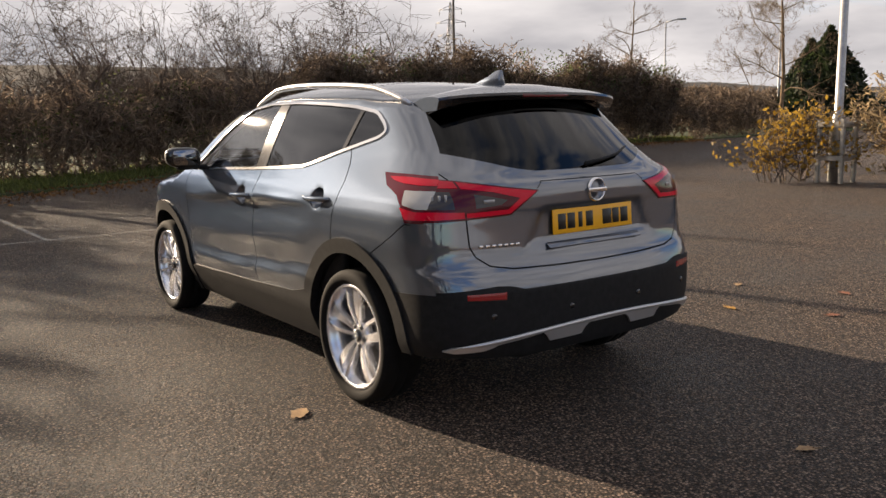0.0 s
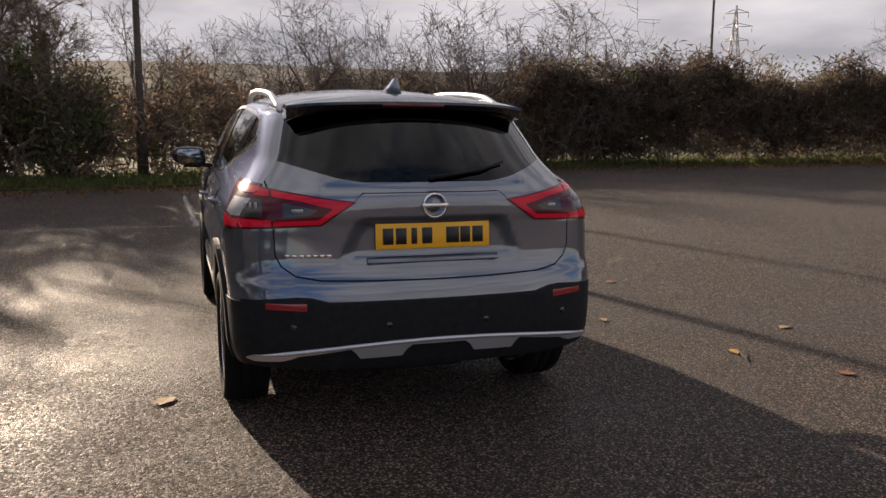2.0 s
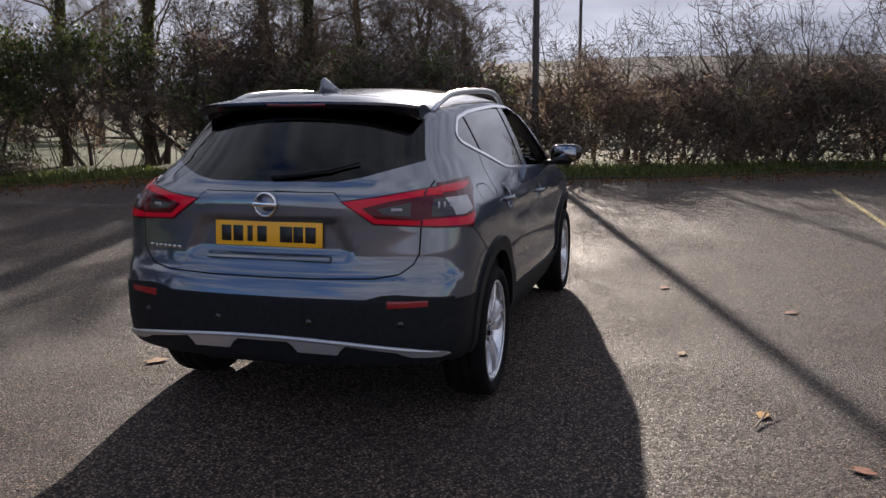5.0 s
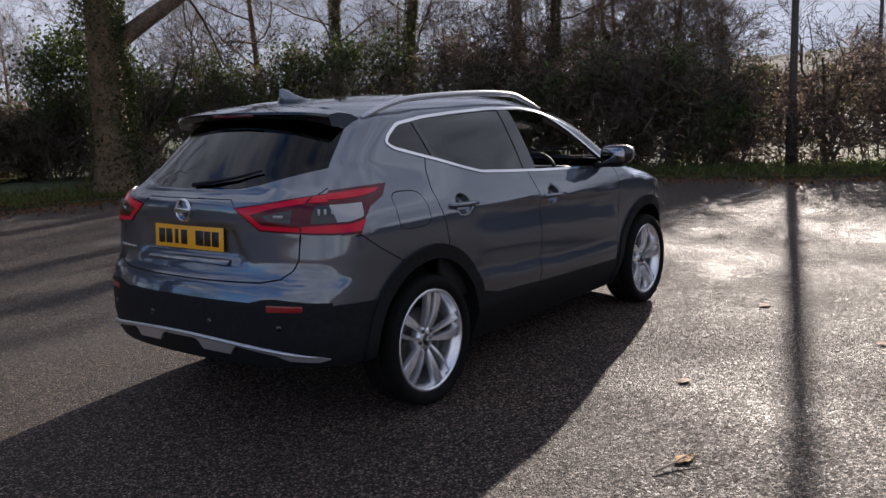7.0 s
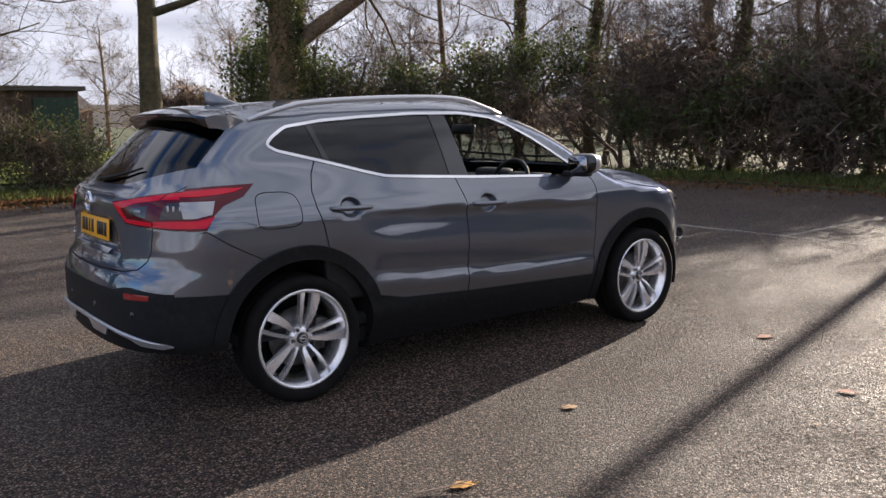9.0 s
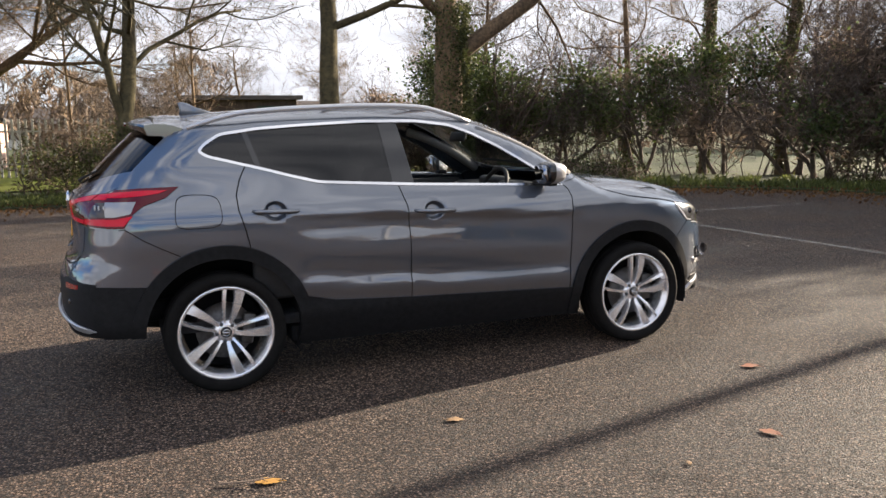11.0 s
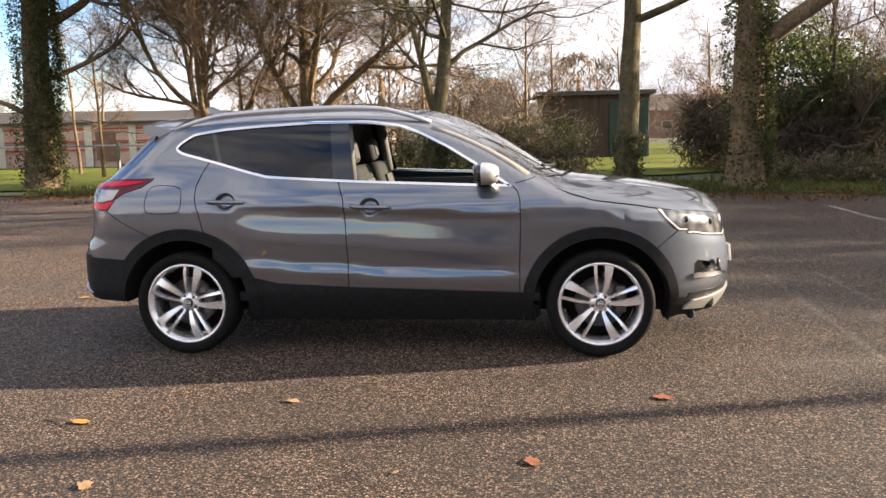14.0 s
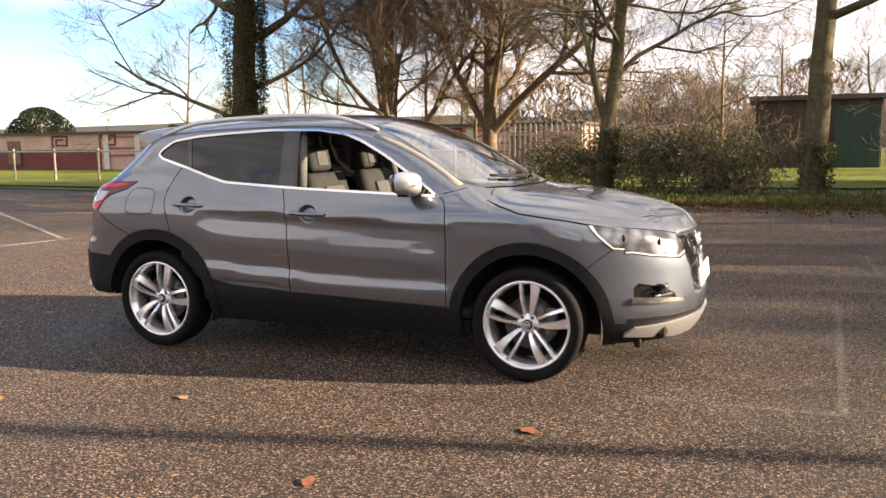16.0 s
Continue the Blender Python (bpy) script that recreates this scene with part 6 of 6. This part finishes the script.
# ---- posts and lamps ----
GALV = grained("galvanised_steel", (.28, .28, .28), (.46, .46, .45), 40, .45, .1, 4, .003, 0, .7)
DARK_POLE = grained("dark_weathered_pole", (.035, .028, .022), (.085, .070, .055), 20, .85, .3, 4, .01)
OLD_POST = grained("weathered_grey_timber", (.13, .115, .095), (.26, .235, .20), 14, .9, .3, 5, .01)
CONCRETE = grained("weathered_concrete", (.30, .29, .26), (.48, .46, .42), 12, .9, .3, 6, .01)


def lamp_post(x, y, h, r, label, mat, arm=None, guard=False):
    t = thing("lamp_post", label, "lamp post", Matrix.Translation((x, y, 0)))
    bm = bmesh.new()
    tube(bm, [(0, 0, 0), (0, 0, 1.2), (0, 0, 1.25), (0, 0, h)], [r * 1.5, r * 1.45, r, r * .7], 16)
    part("pole", bm, mat, t)
    if arm:
        bm = bmesh.new()
        tube(bm, [(0, 0, h - .02), (arm[0] * .5, arm[1] * .5, h + .12), (arm[0], arm[1], h + .16)], .035, 8)
        part("arm", bm, mat, t)
        bm = bmesh.new()
        box(bm, (.55, .22, .10), pose(arm[0], arm[1], h + .16, 0, 0, math.degrees(math.atan2(arm[1], arm[0]))), .03)
        part("lantern", bm, GALV, t)
    if guard:
        for k, (gx, gy) in enumerate(((-.22, -.22), (.22, -.22), (.22, .22), (-.22, .22))):
            bm = bmesh.new()
            box(bm, (.07, .07, 1.15), pose(gx, gy, .575), .008)
            part("guard_post", bm, CONCRETE, t)
        for z in (.45, 1.05):
            for a in (0, 90, 180, 270):
                bm = bmesh.new()
                box(bm, (.54, .03, .09), pose(0, 0, z, 0, 0, a) @ pose(0, .25, 0), .006)
                part("guard_rail", bm, CONCRETE, t)
    return t


lamp_post(3.3, -12.0, 8.0, .075, "grey steel lamp post with a wooden guard", GALV, None, True)
lamp_post(15.3, 1.72, 9.5, .085, "tall dark pole among the shrubs", DARK_POLE)
lamp_post(27.0, 2.02, 9.0, .07, "slim dark distant pole", DARK_POLE)
lamp_post(33.0, -26.0, 9.0, .08, "distant dark pole behind the hedge", DARK_POLE)
lamp_post(29.8, -40.0, 6.6, .06, "small grey street lamp with a short arm beyond the hedge", GALV, (-.75, -.55))
lamp_post(27.0, -48.0, 10.0, .08, "tall grey pole beside the distant road", GALV)


def pylon(x, y, h, turn):
    """A lattice mast: four tapering legs, crossed braces and three pairs of arms."""
    t = thing("pylon", "distant grey steel lattice electricity pylon", "pylon", pose(x, y, 0, 0, 0, turn))
    wide = lambda z: 2.3 - 1.85 * min(1, z / (h * .72)) if z < h * .72 else .45 * (1 - (z / h - .72) / .34)
    corners = ((-1, -1), (1, -1), (1, 1), (-1, 1))
    for cx, cy in corners:
        bm = bmesh.new()
        tube(bm, [(cx * wide(z), cy * wide(z), z) for z in (0, h * .36, h * .72, h)], [.13, .11, .09, .06], 6)
        part("leg", bm, GALV, t)
    levels = [h * k / 12 for k in range(13)]
    for k, (z0, z1) in enumerate(zip(levels, levels[1:])):
        bm = bmesh.new()
        for (ax, ay), (bx_, by) in zip(corners, corners[1:] + corners[:1]):
            tube(bm, [(ax * wide(z0), ay * wide(z0), z0), (bx_ * wide(z1), by * wide(z1), z1)], .05, 4)
            tube(bm, [(bx_ * wide(z0), by * wide(z0), z0), (ax * wide(z1), ay * wide(z1), z1)], .05, 4)
        part("brace", bm, GALV, t)
    for z, ln in ((h * .72, 2.2), (h * .83, 2.7), (h * .94, 2.0)):
        for sx in (-1, 1):
            bm = bmesh.new()
            tube(bm, [(0, 0, z + .7), (sx * ln, 0, z)], .07, 4)
            tube(bm, [(0, 0, z), (sx * ln, 0, z)], .07, 4)
            tube(bm, [(sx * ln, 0, z), (sx * ln, 0, z - .9)], .06, 4)
            part("arm", bm, GALV, t)
    return t


pylon(115.3, -88.2, 20.2, 35)

# ---- painted bay lines ----
def paint(cover=.58):
    m = material("worn_white_road_paint", (.50, .47, .42), .7)
    tc = node(m, "TexCoord")
    n = node(m, "TexNoise", Scale=22.0, Detail=8, Roughness=.75)
    wire(m, tc, "Object", n, "Vector")
    r = ramp(m, n, "Fac", [(.42, (0, 0, 0)), (.66, (cover, cover, cover))])
    tr = node(m, "BsdfTransparent")
    mix = node(m, "MixShader")
    wire(m, r, "Color", mix, 0)
    wire(m, tr, "BSDF", mix, 1)
    wire(m, bsdf(m), "BSDF", mix, 2)
    wire(m, mix, "Shader", m.node_tree.nodes["Material Output"], "Surface")
    return m


LINE = paint()
bsdf(LINE).inputs["Base Color"].default_value = (.62, .58, .50, 1)
for a, b in (((5.85, -4.30), (5.9, 9.0)), ((5.9, .8), (10.2, .9)), ((5.9, 5.9), (9.6, 6.0)), ((-7.3, 4.1), (-7.8, 2.2)), ((-7.5, 4.1), (-14, 8.2)), ((-11, 9.0), (-19, 9.9))):
    d = Vector((b[0] - a[0], b[1] - a[1], 0))
    bm = bmesh.new()
    box(bm, (d.length, .07, .003), pose((a[0] + b[0]) / 2, (a[1] + b[1]) / 2, .0035, 0, 0, math.degrees(math.atan2(d.y, d.x))))
    tagged(part("bay_line", bm, LINE, None, "", False), "worn white painted bay line on the tarmac", "road marking", kind="structure")

YELLOW_LINE = paint(.85)
YELLOW_LINE.name = "worn_yellow_road_paint"
bsdf(YELLOW_LINE).inputs["Base Color"].default_value = (.66, .54, .22, 1)
FAINT_LINE = paint(.16)
FAINT_LINE.name = "nearly_gone_road_paint"
bsdf(FAINT_LINE).inputs["Base Color"].default_value = (.40, .36, .31, 1)
for x0, y0, ln, turn in ((2.45, -.92, 1.0, 2), (3.02, 0.6, 3.0, 88), (3.57, 1.3, 8.4, 91)):
    bm = bmesh.new()
    box(bm, (ln, .05, .003), pose(x0, y0, .0034, 0, 0, turn))
    tagged(part("bay_line", bm, FAINT_LINE, None, "", False), "almost worn-away painted line on the tarmac", "road marking", kind="structure")
bm = bmesh.new()
box(bm, (5.4, .08, .003), pose(8.6, -4.36, .0038, 0, 0, -2))
tagged(part("bay_line", bm, YELLOW_LINE, None, "", False), "worn yellow painted bay line on the tarmac", "road marking", kind="structure")

# ---- fallen leaves and twigs on the tarmac ----
LEAF_TAN = grained("tan_fallen_leaf", (.21, .12, .055), (.40, .26, .13), 40, .8, .2, 3, .003)
LEAF_RUST = grained("rust_fallen_leaf", (.14, .045, .02), (.30, .11, .05), 40, .8, .2, 3, .003)
LEAF_GOLD = grained("golden_fallen_leaf", (.32, .16, .03), (.50, .28, .06), 40, .8, .2, 3, .003)


def fallen_leaf(x, y, size, mat, label, seed, lift=.25):
    g_ = random.Random(seed)
    bm = bmesh.new()
    n = 16
    rim = []
    mid = bm.verts.new((0, 0, .010))
    for k in range(n):
        a = 2 * math.pi * k / n
        rr = size * (.34 + .16 * abs(math.cos(a * 2.5)) + .06 * g_.random()) * (1.25 if abs(math.cos(a)) > .8 else 1)
        rim.append(bm.verts.new((rr * math.cos(a), rr * math.sin(a) * .8, .005 + size * lift * (.12 + .25 * g_.random()) * abs(math.sin(a)))))
    for k in range(n):
        bm.faces.new((mid, rim[k], rim[(k + 1) % n]))
    tube(bm, [(-size * .4, 0, .008), (-size * .85, size * .1, .006)], .0018, 4)
    o = part("fallen_leaf", bm, mat, None, "")
    o.matrix_basis = pose(x, y, .002, 0, 0, g_.random() * 360)
    return tagged(o, label, "leaf", group="leaves on the tarmac")


for k, (x, y, s, mat, lab) in enumerate(((-1.30, 1.16, .11, LEAF_TAN, "tan fallen leaf flat on the tarmac"), (-1.33, -2.17, .085, LEAF_GOLD, "golden fallen leaf with a curled edge"),
                                       (-.36, -1.80, .07, LEAF_TAN, "pale dry leaf on the tarmac"), (1.57, -1.66, .09, LEAF_RUST, "wet rust-brown leaf on the tarmac"),
                                       (-3.01, -.27, .07, LEAF_TAN, "pale scrap of leaf in the shade"), (-3.2, 2.1, .09, LEAF_TAN, "tan leaf on the sunlit tarmac"),
                                       (-3.05, .95, .08, LEAF_GOLD, "golden leaf by the shadow's edge"), (-1.9, -2.5, .08, LEAF_RUST, "rust-brown wet leaf lying flat"),
                                       (.9, -2.55, .08, LEAF_RUST, "dark wet leaf on the tarmac"), (-.9, -2.9, .08, LEAF_TAN, "small tan leaf lying flat"), (-1.6, -3.2, .09, LEAF_RUST, "rust leaf on damp tarmac"))):
    fallen_leaf(x, y, s, mat, lab, 500 + k)
g_l = random.Random(9)
for k in range(46):
    x, y = g_l.uniform(-5, 9), g_l.choice((g_l.uniform(-4.6, -1.2), g_l.uniform(1.3, 6), g_l.uniform(-9, -3)))
    fallen_leaf(x, y, g_l.uniform(.02, .042), g_l.choice((LEAF_TAN, LEAF_RUST, LEAF_RUST)), "small brown leaf fallen on the tarmac", 600 + k)


def fallen_twig(x, y, turn, ln, seed, label):
    w = Wood(seed)
    w.thin = .002
    w.grow(Vector((0, 0, .012)), Vector((1, 0, 0)), ln, .008, 1, .5, 0, (3, 4), .12, .4)
    w.v = [Vector((v.x, v.y, abs(v.z) * .5 + .004)) for v in w.v]
    o = w.part("fallen_twig", TWIG)
    o.matrix_basis = pose(x, y, 0, 0, 0, turn)
    return tagged(o, label, "twig", group="twigs on the tarmac")


fallen_twig(-1.52, -2.12, -12, .30, 701, "brown twig lying on the tarmac")

# ---- buildings, wall and fences in the distance ----
BRICK = grained("brown_brick", (.13, .075, .055), (.25, .15, .11), 30, .9, .3, 4, .01)
ROOF = grained("dark_roof_tiles", (.045, .038, .036), (.10, .085, .080), 18, .85, .3, 4, .01, 0, 0, (1, 1, 6))
RENDER_W = grained("pale_render", (.50, .47, .42), (.66, .63, .57), 8, .9, .2, 4, .01)
PALE_BRICK = grained("pale_pinkish_brick", (.44, .29, .24), (.62, .44, .37), 14, .9, .3, 5, .01)
MAROON = grained("maroon_paint", (.13, .030, .030), (.20, .055, .050), 6, .8, .1, 4, .005)
BROWN_HUT = grained("dark_brown_boards", (.030, .020, .014), (.075, .050, .036), 5, .85, .3, 4, .01, 0, 0, (9, 9, 1))
GREEN_HUT = grained("dark_green_cladding", (.010, .030, .022), (.024, .052, .038), 6, .7, .2, 4, .01, 0, 0, (8, 8, 1))
PALE_FENCE = grained("pale_painted_steel", (.36, .35, .31), (.52, .50, .45), 20, .6, .1, 3, .004)
PANE = material("dark_window_pane", (.02, .022, .025), .08, 0, .6)
LAWN = grained("mown_lawn", (.058, .072, .012), (.150, .172, .028), 1.4, .95, .4, 9, .03)
bsdf(LAWN).inputs["Specular IOR Level"].default_value = .1

lawn_v = [(-58, 17.8, .09), (-22, 15.6, .09), (-12, 14.6, .09), (-4, 17.6, .09), (4.5, 17.6, .09), (9.0, 21.5, .09), (10, 60, .14), (-58, 60, .14)]
tagged(raw("lawn", lawn_v, [tuple(range(8))], LAWN), "sunlit mown lawn behind the trees", "lawn", kind="structure")


def house(name, label, x, y, w, d, h, ridge, turn, wall_mat, roof_mat, windows=3, storeys=1, door=True, cat="house"):
    t = thing(name, label, cat, pose(x, y, .08, 0, 0, turn))
    bm = bmesh.new()
    box(bm, (w, d, h), pose(0, 0, h / 2), .01, 1)
    part("wall", bm, wall_mat, t, "", False)
    bm = bmesh.new()
    prism(bm, [(-d / 2 - .3, h), (d / 2 + .3, h), (0, h + ridge)] if ridge else [(-d / 2 - .2, h), (d / 2 + .2, h), (d / 2 + .2, h + .18), (-d / 2 - .2, h + .18)], w + .5, pose(0, 0, 0, 0, 0, 90))
    part("roof", bm, roof_mat, t, "", False)
    for s in range(storeys):
        for k in range(windows):
            wx = -w / 2 + w * (k + .5) / windows
            bm = bmesh.new()
            box(bm, (min(1.3, w / windows * .5), .06, 1.0), pose(wx, -d / 2 - .01, 1.5 + 2.6 * s), .01, 1)
            win = part("window", bm, PALE_FENCE, t, "", False)
            bm = bmesh.new()
            box(bm, (min(1.3, w / windows * .5) - .14, .03, .86), pose(wx, -d / 2 - .045, 1.5 + 2.6 * s))
            part("pane", bm, PANE, win, "", False)
    return t


hut = house("garden_hut", "dark brown and green clad hut with a flat roof", 3.5, 34.5, 4.7, 5.0, 2.75, 0, 2, BROWN_HUT, ROOF, 0, 0, True, "hut")
bm = bmesh.new()
box(bm, (1.7, .08, 2.45), pose(1.45, -2.55, 1.25), .02)
part("door", bm, GREEN_HUT, hut, "dark green double door", False)
house("house", "brown brick house with a tiled roof", -4.5, 96, 11, 8, 2.6, 1.8, 8, BRICK, ROOF, 4)
house("house", "distant pale house with a dark roof", -16, 96, 12, 8, 3.0, 1.8, -6, RENDER_W, ROOF, 4)
house("house", "distant brick house among trees", 17, 100, 12, 8, 3.2, 2.0, 12, BRICK, ROOF, 4)
house("house", "low pale building beyond the lawn", -44, 92, 26, 9, 2.4, 1.2, 0, RENDER_W, ROOF, 8)

# the long low building with a patterned pale band
RED_STRIPE = grained("faded_red_paint", (.34, .055, .055), (.48, .10, .095), 6, .8, .1, 4, .005)
store = thing("long_building", "long low building with pale pink panels, red stripes and white piers", "building", pose(-29, 33, .1, 0, 0, 3))
bm = bmesh.new()
box(bm, (20, 6, 1.05), pose(-13, 0, .525))
part("lower_wall", bm, MAROON, store, "maroon painted wall", False)
bm = bmesh.new()
box(bm, (26, 5.98, 1.05), pose(10, 0, .525))
part("lower_wall", bm, PALE_BRICK, store, "pale pink wall", False)
for z in (.78, 1.16, 1.72):
    bm = bmesh.new()
    box(bm, (26, .05, .075), pose(10, -3.06, z))
    part("stripe", bm, RED_STRIPE, store, "thin red painted stripe", False)
for k in range(13):
    bm = bmesh.new()
    box(bm, (.34, .09, 1.86), pose(-2.6 + 2.05 * k, -3.06, .95))
    part("pier", bm, RENDER_W, store, "narrow white pier", False)
bm = bmesh.new()
box(bm, (46.1, 6.1, .85), pose(0, 0, 1.50))
part("band", bm, PALE_BRICK, store, "pale band", False)
bm = bmesh.new()
box(bm, (46.5, 6.5, .12), pose(0, 0, 1.98))
part("roof", bm, ROOF, store, "", False)
for k in range(14):
    x = -22 + 3.25 * k
    if k % 3 == 1:
        bm = bmesh.new()
        box(bm, (.9, .06, 1.3), pose(x, -3.08, .95))
        part("door", bm, BRICK, store, "", False)
    else:
        # a squared spiral in relief
        bm = bmesh.new()
        for sx, sz, w_, h_ in ((-.5, 0, .1, .62), (0, .31, 1.1, .1), (.5, .05, .1, .5), (.12, -.18, .8, .1), (-.24, .0, .1, .3), (0, .12, .5, .1)):
            box(bm, (w_, .05, h_), pose(x + sx, -3.07, 1.50 + sz))
        part("key_pattern", bm, MAROON, store, "maroon squared key pattern", False)

# palisade and post-and-rail fences
pal = thing("palisade_fence", "pale palisade fence behind the trees", "fence", pose(-3.0, 25.4, .08, 0, 0, 4))
bm = bmesh.new()
box(bm, (.075, .02, 1.9), pose(0, 0, .95), .006, 1)
first_pale = part("pale", bm, PALE_FENCE, pal, "", False)
for k in range(30):
    o = first_pale if k == 0 else first_pale.copy()
    if k:
        scene.collection.objects.link(o)
        o.parent = pal
    o.matrix_basis = Matrix.Translation((-4.6 + .2 * k, 0, 0))
for z in (.45, 1.5):
    bm = bmesh.new()
    box(bm, (6.0, .04, .06), pose(-1.7, .04, z))
    part("rail", bm, PALE_FENCE, pal, "", False)
rail = thing("post_and_rail_fence", "grey post-and-rail fence along the grass", "fence", pose(-21, 18.6, .06, 0, 0, -7))
for k in range(13):
    bm = bmesh.new()
    box(bm, (.08, .08, 1.25), pose(-15 + 2.5 * k, 0, .62), .012, 1)
    part("post", bm, OLD_POST, rail, "", False)
bm = bmesh.new()
tube(bm, [(-15, 0, 1.12), (15, 0, 1.12)], .030, 8)
part("rail", bm, GALV, rail)
wire_f = thing("wire_fence", "dull steel rail fence behind the brushwood", "fence", pose(19.0, 1.6, .05, 0, 0, 93))
for k in range(6):
    bm = bmesh.new()
    box(bm, (.05, .05, 1.75), pose(-5 + 2 * k, 0, .87), .006, 1)
    part("post", bm, DARK_POLE, wire_f, "", False)
bm = bmesh.new()
tube(bm, [(-5, 0, 1.78), (5, 0, 1.78)], .022, 8)
part("rail", bm, GALV, wire_f)

# far trees and hills
CONIFER = leafy("dark_conifer_needles", (.010, .018, .008), (.035, .050, .018), .7)


def far_crown(label, x, y, h, w, mat, seed, n=2600, size=.5, cone=False):
    t = thing("distant_tree", label, "tree", Matrix.Translation((x, y, 0)))
    bm = bmesh.new()
    tube(bm, [(0, 0, 0), (0, 0, h * .8)], [w * .07, w * .02], 8)
    part("trunk", bm, BARK, t)
    g2 = np.random.RandomState(seed)
    u = g2.rand(n)
    a = g2.rand(n) * 2 * math.pi
    rad = w * .5 * ((1 - u) if cone else np.sqrt(np.clip(1 - (2 * u - 1) ** 2, 0, 1))) * (.55 + .45 * np.sqrt(g2.rand(n))) * (1 + .22 * np.sin(a * 4 + u * 9))
    c = np.stack([np.cos(a) * rad, np.sin(a) * rad, h * (.12 + .88 * u)], 1)
    o = leaf_mass("crown", c, size * (1 if mat is CONIFER else 2.6), mat, t, "", seed, .1 if mat is CONIFER else .55, .5 if mat is CONIFER else .045)
    o["kind"] = "stuff"


far_crown("dark conifer behind the road", 22.5, -46.0, 5.9, 6.4, CONIFER, 801, 6000, .4, True)
far_crown("dark conifer behind the road", 26.0, -50.0, 5.6, 5.6, CONIFER, 802, 5000, .4, True)
far_crown("round dark tree beyond the long building", -55, 47, 4.6, 4.4, CONIFER, 803, 9000, .22)
far_crown("dark green shrub in front of the long building", -25.5, 28.2, 2.35, 1.25, CONIFER, 804, 2600, .13)
far_crown("dark green shrub in front of the long building", -23.8, 28.2, 2.5, 1.5, CONIFER, 805, 3000, .13)
for k, (x, y, h, w) in enumerate(((4.3, 60.3, 6.9, 5.6), (-9.0, 49.0, 6.2, 7.5), (-13.5, 46.0, 5.6, 7.0), (-4.5, 52.0, 5.4, 6.0), (-2.0, 58.0, 5.0, 5.0))):
    far_crown("distant brown bare tree with a round crown", x, y, h, w, BRUSH, 810 + k, 900, .34)
far_a = tree("distant bare winter tree beyond the lawn", 2.0, 47, 6.5, .14, 860, (0, 0), None, 0, 0, BARK, 15, 1.2, 0, 3, "far winter trees", .42, (5, 7))
far_b = tree("distant bare winter tree beyond the lawn", -9.0, 52, 7.0, .15, 861, (0, 0), None, 0, 0, BARK, 15, 1.0, 0, 3, "far winter trees", .45, (5, 7))
for k, (x, y, s_) in enumerate(((12, 50, 1.1), (-22, 58, .9), (20, 46, 1.0), (-48, 62, .9), (-4, 60, .9), (8, 62, 1.1), (-15, 47, .8), (16, 40, .9), (24, 34, 1.0), (28, 24, 1.0), (30, 14, .9), (-30, 52, .9), (-36, 48, .8))):
    o = copy_thing((far_a, far_b)[k % 2], pose(x, y, .05, 0, 0, 47 * k))
    o.scale = (s_, s_, s_)
for k, (x, y) in enumerate(((-13.5, 21.0), (-16, 24), (-11.0, 23), (-8.5, 25), (-3, 24), (-19, 21), (0.6, 22))):
    tree("young bare tree on the lawn", x, y, 5.0 + .4 * (k % 3), .07, 850 + k, (.02, 0), None, 0, 0, BARK, 9, 1.3, 0, 3, "young trees on the lawn", .34)
HILL = grained("hazy_far_hillside", (.022, .021, .020), (.042, .038, .034), .01, .95, 0, 3)
bm = bmesh.new()
rows = []
for k in range(73):
    a = radians(-80 + 230 * k / 72)
    hgt = 16 + 24 * math.exp(-((math.degrees(a) + 4) / 30) ** 2) + 9 * noise.noise(Vector((a * 2.2, 3.1, 0))) + 4 * noise.noise(Vector((a * 9, 7, 0)))
    rows.append([bm.verts.new((700 * math.cos(a), 700 * math.sin(a), -3)), bm.verts.new((860 * math.cos(a), 860 * math.sin(a), hgt * 1.4)), bm.verts.new((1300 * math.cos(a), 1300 * math.sin(a), -3))])
for a, b in zip(rows, rows[1:]):
    for k in range(2):
        bm.faces.new((a[k], a[k + 1], b[k + 1], b[k]))
tagged(part("backdrop_hills", bm, HILL, None, ""), "low hazy hills on the horizon", "hills", kind="structure")
